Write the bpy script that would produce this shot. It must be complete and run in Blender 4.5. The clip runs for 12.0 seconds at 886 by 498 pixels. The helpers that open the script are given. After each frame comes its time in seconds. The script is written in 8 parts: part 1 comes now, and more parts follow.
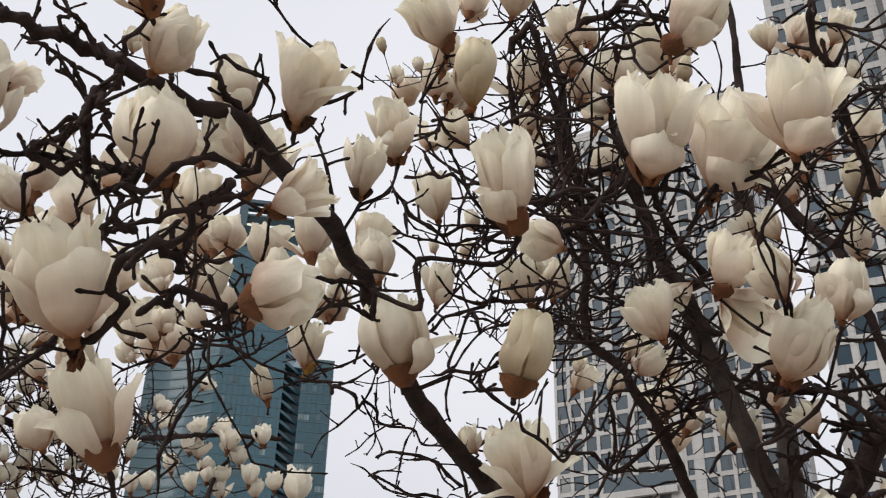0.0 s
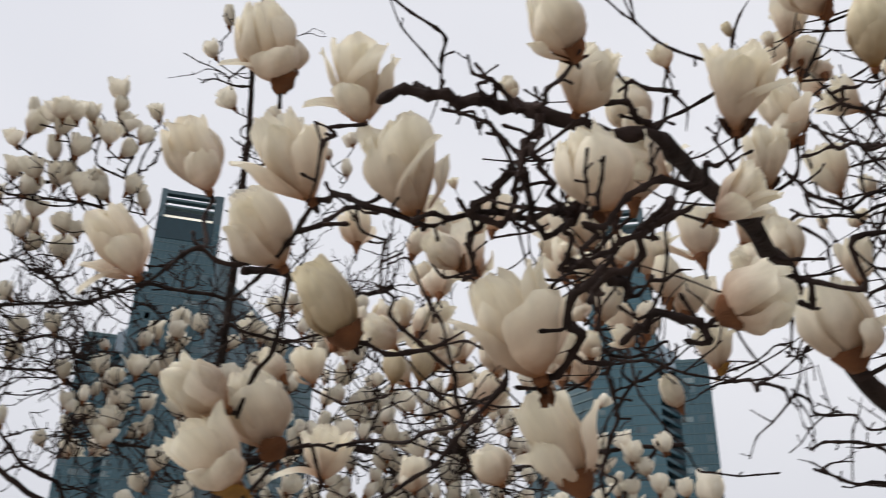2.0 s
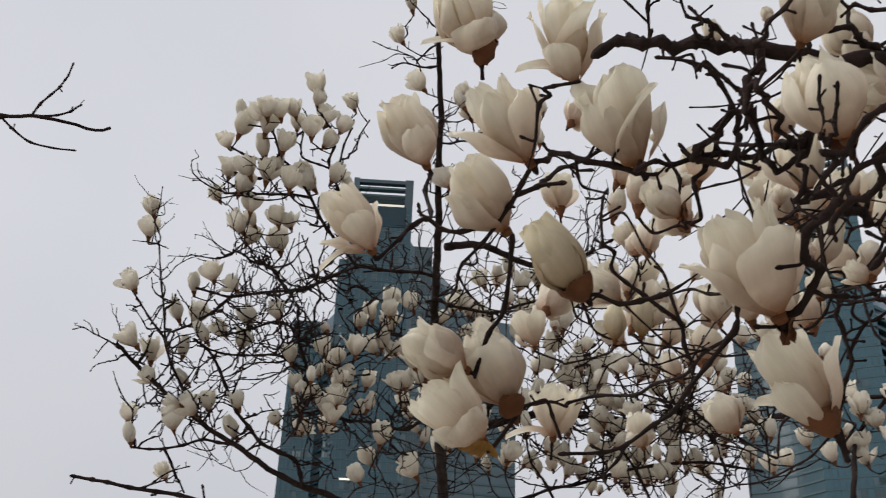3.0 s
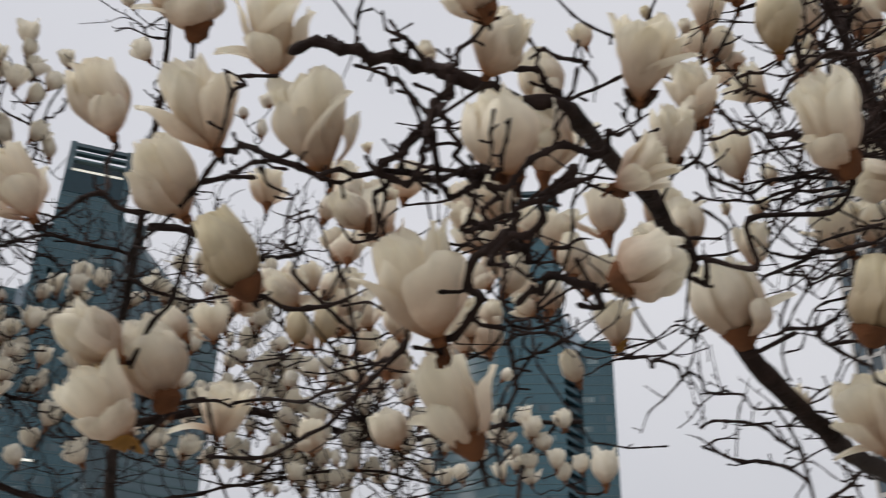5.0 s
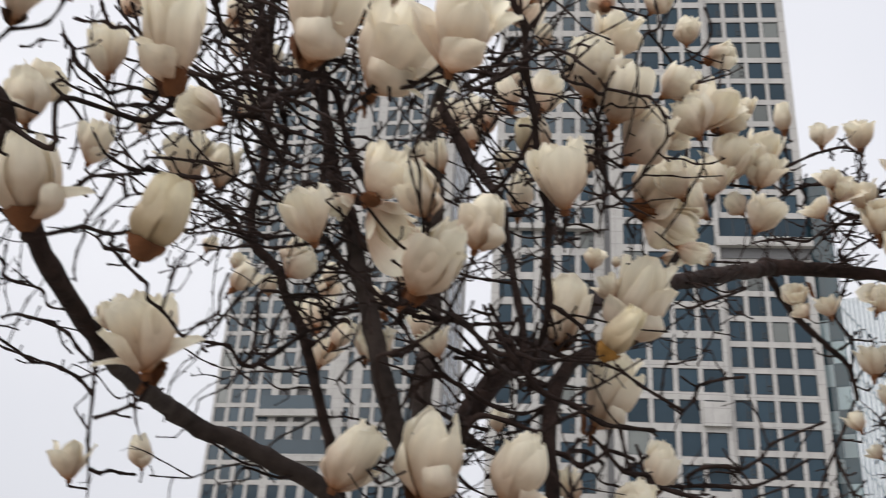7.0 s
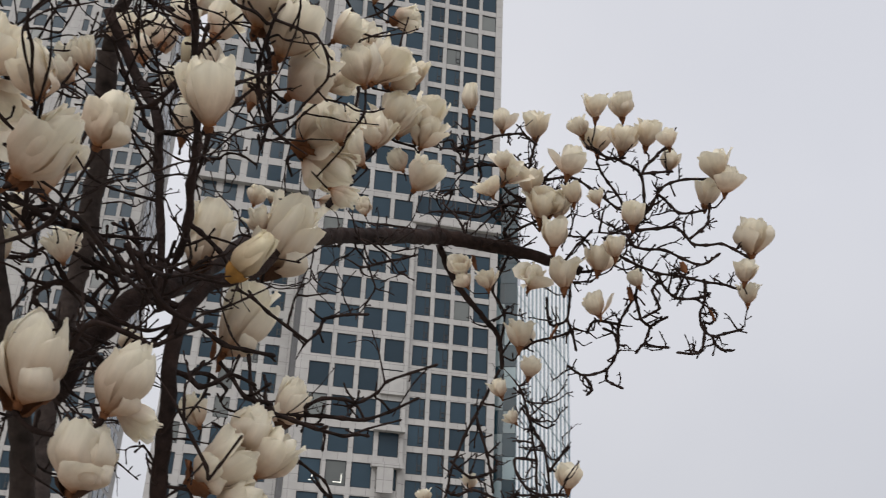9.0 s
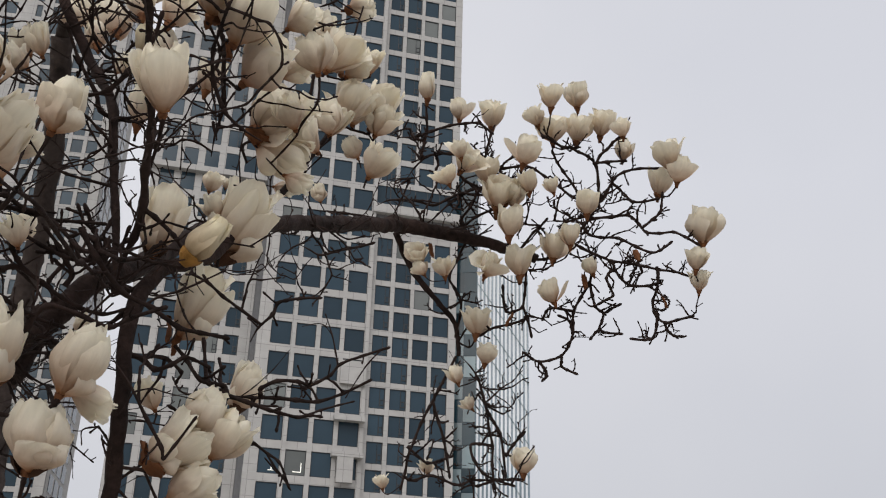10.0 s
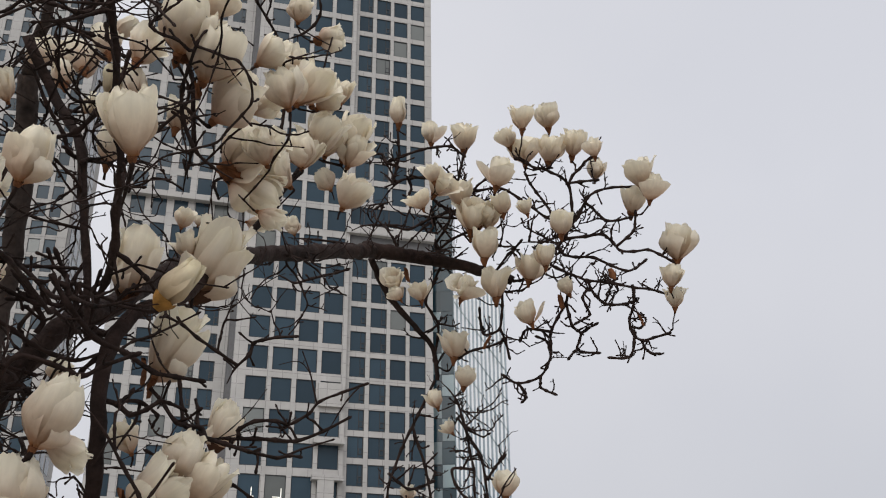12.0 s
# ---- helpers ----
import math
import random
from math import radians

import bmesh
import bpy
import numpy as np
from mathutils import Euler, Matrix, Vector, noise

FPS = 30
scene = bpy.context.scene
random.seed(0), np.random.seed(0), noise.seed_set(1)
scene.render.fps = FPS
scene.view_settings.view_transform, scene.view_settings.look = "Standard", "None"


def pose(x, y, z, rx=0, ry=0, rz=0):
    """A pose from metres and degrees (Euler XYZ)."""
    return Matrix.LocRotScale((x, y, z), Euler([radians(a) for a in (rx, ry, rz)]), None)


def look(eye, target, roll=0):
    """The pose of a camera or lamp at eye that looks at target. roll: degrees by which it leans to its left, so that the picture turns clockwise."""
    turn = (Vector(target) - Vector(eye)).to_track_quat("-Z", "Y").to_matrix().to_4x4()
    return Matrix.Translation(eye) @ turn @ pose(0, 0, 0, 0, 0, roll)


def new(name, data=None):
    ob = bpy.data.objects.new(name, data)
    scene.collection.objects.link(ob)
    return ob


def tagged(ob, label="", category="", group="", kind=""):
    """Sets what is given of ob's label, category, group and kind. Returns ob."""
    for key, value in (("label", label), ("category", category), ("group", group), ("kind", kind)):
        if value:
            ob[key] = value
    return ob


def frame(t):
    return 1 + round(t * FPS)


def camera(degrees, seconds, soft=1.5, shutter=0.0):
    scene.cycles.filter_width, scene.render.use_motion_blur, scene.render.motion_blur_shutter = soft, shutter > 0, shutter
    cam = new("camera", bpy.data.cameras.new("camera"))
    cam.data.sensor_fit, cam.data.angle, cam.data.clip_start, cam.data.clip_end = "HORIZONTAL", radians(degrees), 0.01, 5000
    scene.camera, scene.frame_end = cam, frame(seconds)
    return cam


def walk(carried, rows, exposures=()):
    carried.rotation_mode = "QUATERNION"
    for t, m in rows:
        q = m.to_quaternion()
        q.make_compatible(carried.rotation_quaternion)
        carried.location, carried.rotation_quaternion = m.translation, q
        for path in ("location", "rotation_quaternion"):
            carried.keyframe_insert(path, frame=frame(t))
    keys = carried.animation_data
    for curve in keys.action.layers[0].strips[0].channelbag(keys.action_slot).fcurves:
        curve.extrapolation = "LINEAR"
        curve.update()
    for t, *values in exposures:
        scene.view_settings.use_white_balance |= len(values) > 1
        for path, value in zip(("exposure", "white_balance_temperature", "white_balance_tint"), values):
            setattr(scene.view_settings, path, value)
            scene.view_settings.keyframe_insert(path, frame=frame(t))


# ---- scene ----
# camera: seconds, eye, then yaw, pitch and roll about its own axis
cam = camera(47.0, 12.0, soft=1.1, shutter=0.42)
ROWS = [
    (0.0, 0.0000, 0.0000, 1.6000, 0.000, 29.945, 1.485),
    (0.5, -0.0060, 0.0002, 1.5992, 2.404, 29.980, 0.849),
    (1.0, -0.0235, -0.0034, 1.6008, 8.280, 29.869, 0.874),
    (1.5, -0.0420, -0.0126, 1.6024, 14.816, 30.082, 1.006),
    (2.0, -0.0626, -0.0242, 1.5985, 22.324, 30.040, 1.112),
    (2.5, -0.0723, -0.0481, 1.5785, 29.408, 29.071, 2.338),
    (2.7, -0.0760, -0.0500, 1.5760, 32.065, 28.556, 2.334),
    (3.5, -0.0850, -0.0540, 1.5740, 35.600, 28.000, 1.950),
    (4.3, -0.0895, -0.0545, 1.5730, 30.800, 28.100, 1.500),
    (4.5, -0.0834, -0.0477, 1.5757, 26.242, 28.152, 1.474),
    (5.0, -0.0562, -0.0178, 1.5889, 16.751, 28.622, 1.524),
    (5.5, -0.0306, 0.0013, 1.5949, 6.742, 29.043, 0.592),
    (6.0, -0.0033, 0.0122, 1.5957, -3.107, 28.528, 1.986),
    (6.5, 0.0215, 0.0097, 1.5867, -11.566, 27.720, 3.111),
    (7.0, 0.0494, 0.0044, 1.5709, -19.406, 26.226, 3.602),
    (7.5, 0.0786, 0.0093, 1.5574, -25.384, 25.651, 3.315),
    (7.7, 0.0850, 0.0075, 1.5540, -27.380, 25.566, 3.300),
    (9.3, 0.1360, -0.0500, 1.5115, -39.133, 24.791, 2.274),
    (9.5, 0.1294, -0.0546, 1.5076, -39.481, 24.669, 1.998),
    (10.0, 0.1231, -0.0775, 1.4945, -40.557, 24.474, 1.622),
    (10.5, 0.1257, -0.0771, 1.5020, -41.247, 24.649, 0.946),
    (11.0, 0.1423, -0.0493, 1.5301, -42.163, 25.316, -0.889),
    (11.5, 0.1281, -0.0755, 1.5229, -42.163, 25.485, -1.567),
    (12.0, 0.1203, -0.0767, 1.5222, -42.115, 25.527, -0.674),
]
walk(cam, [(t, pose(x, y, z, 90 + pitch, 0, yaw) @ pose(0, 0, 0, 0, 0, roll)) for t, x, y, z, yaw, pitch, roll in ROWS],
     exposures=[(0.0, 0.57), (1.0, 0.60), (2.0, 0.53), (2.6, 0.30), (5.2, 0.29), (6.2, 0.47), (7.0, 0.64), (7.5, 0.66), (9.3, 0.36), (12.0, 0.36)])

# ---- light ----

world = bpy.data.worlds.new("overcast_sky")
scene.world = world
world.use_nodes = True
wn, wl = world.node_tree.nodes, world.node_tree.links
wn.clear()
SUN_ELEVATION, SUN_AZIMUTH = radians(42), radians(-58)
sky = wn.new("ShaderNodeTexSky")
sky.sky_type = "NISHITA"
sky.sun_disc = False
sky.sun_elevation, sky.sun_rotation = SUN_ELEVATION, math.pi - SUN_AZIMUTH
sky.air_density, sky.dust_density = 1.0, 1.0
sky_dim = wn.new("ShaderNodeMix")
sky_dim.data_type = "RGBA"
sky_dim.blend_type = "MULTIPLY"
sky_dim.inputs[0].default_value = 1.0
sky_dim.inputs[7].default_value = (0.075, 0.075, 0.075, 1)
wl.new(sky.outputs[0], sky_dim.inputs[6])
where = wn.new("ShaderNodeTexCoord")
cloud = wn.new("ShaderNodeTexNoise")
cloud.inputs["Scale"].default_value, cloud.inputs["Detail"].default_value, cloud.inputs["Roughness"].default_value = 1.6, 4.0, 0.5
wl.new(where.outputs["Generated"], cloud.inputs["Vector"])
ramp = wn.new("ShaderNodeValToRGB")
ramp.color_ramp.elements[0].position, ramp.color_ramp.elements[0].color = 0.3, (0.525, 0.5325, 0.574, 1)
ramp.color_ramp.elements[1].position, ramp.color_ramp.elements[1].color = 0.7, (0.60, 0.60, 0.63, 1)
wl.new(cloud.outputs["Fac"], ramp.inputs[0])
veil = wn.new("ShaderNodeMix")
veil.data_type = "RGBA"
veil.inputs[0].default_value = 0.94
wl.new(sky_dim.outputs[2], veil.inputs[6])
height = wn.new("ShaderNodeSeparateXYZ")
wl.new(where.outputs["Generated"], height.inputs[0])
fade = wn.new("ShaderNodeMapRange")
for slot, value in (("From Min", 0.18), ("From Max", 0.46), ("To Min", 0.87), ("To Max", 1.02)):
    fade.inputs[slot].default_value = value
wl.new(height.outputs["Z"], fade.inputs["Value"])
cover = wn.new("ShaderNodeVectorMath")
cover.operation = "SCALE"
wl.new(ramp.outputs[0], cover.inputs[0])
wl.new(fade.outputs[0], cover.inputs["Scale"])
wl.new(cover.outputs[0], veil.inputs[7])
background = wn.new("ShaderNodeBackground")
background.inputs["Strength"].default_value = 1.0
wl.new(veil.outputs[2], background.inputs[0])
wl.new(background.outputs[0], wn.new("ShaderNodeOutputWorld").inputs[0])

sun_data = bpy.data.lights.new("sun", "SUN")
sun_data.energy, sun_data.angle, sun_data.color = 1.5, radians(60), (1.0, 0.97, 0.93)
sun = new("sun", sun_data)
sun_way = Vector((math.sin(SUN_AZIMUTH) * math.cos(SUN_ELEVATION), -math.cos(SUN_AZIMUTH) * math.cos(SUN_ELEVATION), math.sin(SUN_ELEVATION)))
sun.matrix_world = look(sun_way * 60, (0, 0, 0))


# ---- materials ----
def material(name, colour, rough=0.6, metal=0.0, vary=0.15, scale=20.0, bump=0.0, bump_scale=80.0, spec=0.5, per_object=0.0, joints=0.0):
    """A surface of one colour with two scales of variation and a fine relief."""
    m = bpy.data.materials.new(name)
    m.use_nodes = True
    n, l = m.node_tree.nodes, m.node_tree.links
    b = n["Principled BSDF"]
    b.inputs["Roughness"].default_value, b.inputs["Metallic"].default_value = rough, metal
    b.inputs["Specular IOR Level"].default_value = spec
    tc = n.new("ShaderNodeTexCoord")
    coarse, fine = n.new("ShaderNodeTexNoise"), n.new("ShaderNodeTexNoise")
    coarse.inputs["Scale"].default_value, coarse.inputs["Detail"].default_value = scale * 0.2, 3
    fine.inputs["Scale"].default_value, fine.inputs["Detail"].default_value = scale, 6
    add = n.new("ShaderNodeMath")
    add.operation = "ADD"
    for k, tex in enumerate((coarse, fine)):
        l.new(tc.outputs["Object"], tex.inputs["Vector"])
        l.new(tex.outputs["Fac"], add.inputs[k])
    r = n.new("ShaderNodeMapRange")
    r.inputs["From Min"].default_value, r.inputs["From Max"].default_value = 0.6, 1.4
    r.inputs["To Min"].default_value, r.inputs["To Max"].default_value = 1 - vary, 1 + vary
    l.new(add.outputs[0], r.inputs["Value"])
    factor = r.outputs[0]
    if per_object:
        info = n.new("ShaderNodeObjectInfo")
        o = n.new("ShaderNodeMapRange")
        o.inputs["To Min"].default_value, o.inputs["To Max"].default_value = 1 - per_object, 1 + per_object
        l.new(info.outputs["Random"], o.inputs["Value"])
        mul = n.new("ShaderNodeMath")
        mul.operation = "MULTIPLY"
        l.new(factor, mul.inputs[0])
        l.new(o.outputs[0], mul.inputs[1])
        factor = mul.outputs[0]
    if joints:
        axes, flat, slabs = n.new("ShaderNodeSeparateXYZ"), n.new("ShaderNodeCombineXYZ"), n.new("ShaderNodeTexBrick")
        l.new(tc.outputs["Object"], axes.inputs[0])
        l.new(axes.outputs["X"], flat.inputs["X"])
        l.new(axes.outputs["Z"], flat.inputs["Y"])
        l.new(flat.outputs[0], slabs.inputs["Vector"])
        slabs.offset = 0.0
        for key, value in (("Scale", 1.0), ("Mortar Size", 0.03), ("Mortar Smooth", 0.1), ("Brick Width", joints), ("Row Height", joints)):
            slabs.inputs[key].default_value = value
        slabs.inputs["Color1"].default_value, slabs.inputs["Color2"].default_value, slabs.inputs["Mortar"].default_value = (1, 1, 1, 1), (0.93, 0.93, 0.93, 1), (0.6, 0.6, 0.6, 1)
        joint = n.new("ShaderNodeMath")
        joint.operation = "MULTIPLY"
        l.new(factor, joint.inputs[0])
        l.new(slabs.outputs["Color"], joint.inputs[1])
        factor = joint.outputs[0]
    mix = n.new("ShaderNodeVectorMath")
    mix.operation = "SCALE"
    mix.inputs[0].default_value = colour
    l.new(factor, mix.inputs["Scale"])
    l.new(mix.outputs[0], b.inputs["Base Color"])
    if bump:
        relief, bp = n.new("ShaderNodeTexNoise"), n.new("ShaderNodeBump")
        relief.inputs["Scale"].default_value, relief.inputs["Detail"].default_value = bump_scale, 5
        bp.inputs["Strength"].default_value, bp.inputs["Distance"].default_value = bump, 0.004
        l.new(tc.outputs["Object"], relief.inputs["Vector"])
        l.new(relief.outputs["Fac"], bp.inputs["Height"])
        l.new(bp.outputs[0], b.inputs["Normal"])
    return m


def petal_material(name, pale, blush, reach):
    """Waxy cream petal: blushed at its foot, veined lengthwise, light shining through it."""
    m = bpy.data.materials.new(name)
    m.use_nodes = True
    n, l = m.node_tree.nodes, m.node_tree.links
    b = n["Principled BSDF"]
    tc = n.new("ShaderNodeTexCoord")
    sep = n.new("ShaderNodeSeparateXYZ")
    l.new(tc.outputs["Object"], sep.inputs[0])
    mottle = n.new("ShaderNodeTexNoise")
    mottle.inputs["Scale"].default_value, mottle.inputs["Detail"].default_value = 3.5, 4
    l.new(tc.outputs["Object"], mottle.inputs["Vector"])
    shift = n.new("ShaderNodeMath")
    shift.operation = "MULTIPLY_ADD"
    shift.inputs[1].default_value, shift.inputs[2].default_value = 0.35, -0.17
    l.new(mottle.outputs["Fac"], shift.inputs[0])
    height = n.new("ShaderNodeMath")
    height.operation = "ADD"
    l.new(sep.outputs["Z"], height.inputs[0])
    l.new(shift.outputs[0], height.inputs[1])
    rp = n.new("ShaderNodeValToRGB")
    rp.color_ramp.elements[0].position, rp.color_ramp.elements[0].color = 0.02, (*blush, 1)
    rp.color_ramp.elements[1].position, rp.color_ramp.elements[1].color = 0.85, (*pale, 1)
    for at, share in ((reach * 0.24, 0.62), (reach * 0.55, 0.26), (reach, 0.08)):
        rp.color_ramp.elements.new(at).color = (*[(1 - share) * p + share * q for p, q in zip(pale, blush)], 1)
    l.new(height.outputs[0], rp.inputs[0])
    stretch = n.new("ShaderNodeMapping")
    stretch.inputs["Scale"].default_value = (13, 13, 1.6)
    l.new(tc.outputs["Object"], stretch.inputs["Vector"])
    vein = n.new("ShaderNodeTexNoise")
    vein.inputs["Scale"].default_value, vein.inputs["Detail"].default_value = 1.0, 3
    l.new(stretch.outputs[0], vein.inputs["Vector"])
    vr = n.new("ShaderNodeMapRange")
    vr.inputs["From Min"].default_value, vr.inputs["From Max"].default_value = 0.3, 0.7
    vr.inputs["To Min"].default_value, vr.inputs["To Max"].default_value = 0.91, 1.03
    l.new(vein.outputs["Fac"], vr.inputs["Value"])
    info = n.new("ShaderNodeObjectInfo")
    orr = n.new("ShaderNodeMapRange")
    orr.inputs["To Min"].default_value, orr.inputs["To Max"].default_value = 0.93, 1.04
    l.new(info.outputs["Random"], orr.inputs["Value"])
    mul = n.new("ShaderNodeMath")
    mul.operation = "MULTIPLY"
    l.new(vr.outputs[0], mul.inputs[0])
    l.new(orr.outputs[0], mul.inputs[1])
    sc = n.new("ShaderNodeVectorMath")
    sc.operation = "SCALE"
    l.new(rp.outputs[0], sc.inputs[0])
    l.new(mul.outputs[0], sc.inputs["Scale"])
    l.new(sc.outputs[0], b.inputs["Base Color"])
    b.inputs["Roughness"].default_value = 0.55
    b.inputs["Specular IOR Level"].default_value = 0.25
    bp = n.new("ShaderNodeBump")
    bp.inputs["Strength"].default_value, bp.inputs["Distance"].default_value = 0.14, 0.02
    l.new(vein.outputs["Fac"], bp.inputs["Height"])
    l.new(bp.outputs[0], b.inputs["Normal"])
    tr = n.new("ShaderNodeBsdfTranslucent")
    l.new(sc.outputs[0], tr.inputs["Color"])
    ms = n.new("ShaderNodeMixShader")
    ms.inputs[0].default_value = 0.38
    l.new(b.outputs[0], ms.inputs[1])
    l.new(tr.outputs[0], ms.inputs[2])
    l.new(ms.outputs[0], n["Material Output"].inputs["Surface"])
    return m


def glass_material(name, colour, rough=0.08, vary=0.25, spec=0.6):
    """Dark window glass that mirrors the sky, each pane a little different."""
    m = material(name, colour, rough=rough, vary=0.12, scale=0.4, spec=spec, per_object=vary)
    return m


PETAL = petal_material("magnolia_petal", (0.955, 0.905, 0.76), (0.38, 0.165, 0.07), 0.95)
PETAL_BUD = petal_material("magnolia_bud_petal", (0.90, 0.825, 0.62), (0.28, 0.13, 0.03), 1.25)
PETAL_PINK = petal_material("magnolia_petal_flushed", (0.945, 0.885, 0.735), (0.38, 0.165, 0.09), 0.94)
PETAL_SMALL = petal_material("magnolia_small_petal", (0.94, 0.90, 0.79), (0.34, 0.18, 0.09), 0.65)
BARK = material("magnolia_bark", (0.025, 0.016, 0.0138), rough=0.8, vary=0.8, scale=45, bump=1.0, bump_scale=130, spec=0.1)
BARK_GREY = material("magnolia_trunk_bark", (0.039, 0.030, 0.027), rough=0.92, vary=0.7, scale=40, bump=1.0, bump_scale=90, spec=0.12)
SCALE_BROWN = material("bud_scale_brown", (0.14, 0.056, 0.024), rough=0.85, vary=0.5, scale=6, bump=0.6, bump_scale=60, spec=0.2)
SCALE_DARK = material("bud_case_dark", (0.055, 0.027, 0.016), rough=0.95, vary=0.6, scale=7, bump=0.9, bump_scale=70, spec=0.1)
SCALE_OCHRE = material("bud_scale_ochre", (0.29, 0.145, 0.035), rough=0.8, vary=0.5, scale=6, bump=0.6, bump_scale=60, spec=0.2)
STONE = material("pale_stone_cladding", (0.395, 0.384, 0.373), rough=0.75, vary=0.12, scale=1.2, joints=1.6)
STONE_GREY = material("grey_stone_cladding", (0.40, 0.40, 0.40), rough=0.75, vary=0.12, scale=1.2)
PANE = glass_material("tower_window_glass", (0.030, 0.051, 0.070), spec=0.24)
PANE_PALE = glass_material("tower_window_glass_with_blind", (0.13, 0.14, 0.135), rough=0.2)
FRAME_DARK = material("window_frame_dark", (0.02, 0.022, 0.025), rough=0.5)
# dark grey that paints in the shade inside the towers
SHADOW_GREY = material("tower_core_shadow_grey", (0.12, 0.12, 0.125), rough=0.9)
TEAL = glass_material("teal_curtain_glass", (0.042, 0.098, 0.125), rough=0.12, vary=0.2, spec=0.45)
TEAL_DARK = glass_material("deep_teal_glass", (0.012, 0.035, 0.048), rough=0.12, spec=0.35)
TEAL_GREY = glass_material("grey_teal_glass", (0.068, 0.108, 0.128), rough=0.15, spec=0.45)
TEAL_PALE = glass_material("pale_teal_glass", (0.17, 0.225, 0.24), rough=0.15, spec=0.45)
TEAL_LINE = material("teal_mullion", (0.055, 0.105, 0.12), rough=0.5)
FIN_WHITE = material("fin_white_metal", (0.62, 0.65, 0.68), rough=0.45, vary=0.06, scale=0.5)
SILVER_GLASS = glass_material("silver_blue_glass", (0.25, 0.32, 0.38), rough=0.12, spec=0.7)
LAMP = bpy.data.materials.new("office_ceiling_light")
LAMP.use_nodes = True
LAMP.node_tree.nodes["Principled BSDF"].inputs["Emission Color"].default_value = (1.0, 0.95, 0.78, 1)
LAMP.node_tree.nodes["Principled BSDF"].inputs["Emission Strength"].default_value = 0.5
# pale on purpose: bounces light up onto the petals
PAVING = material("park_ground", (0.34, 0.32, 0.28), rough=0.95, vary=0.35, scale=3, bump=0.5, bump_scale=12)


# ---- building blocks ----
def mesh_of(name, bm, *mats, smooth=False):
    me = bpy.data.meshes.new(name)
    bm.to_mesh(me)
    bm.free()
    for mt in mats:
        me.materials.append(mt)
    if smooth:
        me.polygons.foreach_set("use_smooth", [True] * len(me.polygons))
    return me


def part(name, data, mat, parent, label="", smooth=False, at=None):
    """One mesh object under a thing or a part; data is a bmesh or a mesh made before."""
    me = mesh_of(name, data, mat, smooth=smooth) if isinstance(data, bmesh.types.BMesh) else data
    ob = new(name, me)
    ob.parent = parent
    if parent.name.startswith("magnolia_tree"):
        ob.matrix_parent_inverse = parent.matrix_basis.inverted()
    if at is not None:
        ob.matrix_basis = at
    if label:
        tagged(ob, label)
    return ob


def thing(name, at, label, category, group="", kind=""):
    ob = new(name)
    ob.matrix_basis = at
    ob.empty_display_size = 0.2
    return tagged(ob, label, category, group, kind)


def box(bm, x0, x1, y0, y1, z0, z1):
    v = [bm.verts.new((x, y, z)) for z in (z0, z1) for x, y in ((x0, y0), (x1, y0), (x1, y1), (x0, y1))]
    for f in ((3, 2, 1, 0), (4, 5, 6, 7), (0, 1, 5, 4), (1, 2, 6, 5), (2, 3, 7, 6), (3, 0, 4, 7)):
        bm.faces.new([v[i] for i in f])
    return v


def box_bm(*b):
    bm = bmesh.new()
    box(bm, *b)
    return bm


def polar(azimuth, distance):
    return distance * math.sin(radians(azimuth)), distance * math.cos(radians(azimuth))


# ---- ground ----
# never in view; its pale colour serves as a reflector for the blossoms
bm = bmesh.new()
bmesh.ops.create_grid(bm, x_segments=60, y_segments=60, size=2500)
for v in bm.verts:
    v.co.z = 0.0
ground = new("ground", mesh_of("ground", bm, PAVING))
tagged(ground, "unseen park ground, kept pale to bounce light upward", "ground", kind="structure")


# ---- stone towers with a window grid ----
def ring(bm, x0, x1, z0, z1, y0, y1, t):
    """A rectangular frame of one piece."""
    loops = []
    for y in (y0, y1):
        loops.append([bm.verts.new((x, y, z)) for x, z in ((x0, z0), (x1, z0), (x1, z1), (x0, z1))])
        loops.append([bm.verts.new((x, y, z)) for x, z in ((x0 + t, z0 + t), (x1 - t, z0 + t), (x1 - t, z1 - t), (x0 + t, z1 - t))])
    oa, ia, ob_, ib = loops
    for k in range(4):
        j = (k + 1) % 4
        bm.faces.new((oa[k], oa[j], ia[j], ia[k]))
        bm.faces.new((ob_[j], ob_[k], ib[k], ib[j]))
        bm.faces.new((oa[j], oa[k], ob_[k], ob_[j]))
        bm.faces.new((ia[k], ia[j], ib[j], ib[k]))


def window_meshes(w, h, split, pale):
    """Frame, glass and, where split, the narrow casement beside the fixed light."""
    bm = bmesh.new()
    ring(bm, 0, w, 0, h, 0, 0.2, 0.07)
    frame_mesh = mesh_of("window", bm, FRAME_DARK)
    pane_mesh = mesh_of("pane", box_bm(0.06, w - 0.06, 0.08, 0.14, 0.06, h - 0.06), PANE_PALE if pale else PANE)
    casement_mesh = None
    if split:
        bm = bmesh.new()
        ring(bm, w * 0.68, w - 0.09, h * 0.18, h * 0.46, 0.02, 0.12, 0.09)
        ring(bm, w * 0.66, w - 0.06, 0.06, h - 0.06, 0.03, 0.12, 0.05)
        casement_mesh = mesh_of("casement", bm, FRAME_DARK)
    return frame_mesh, pane_mesh, casement_mesh


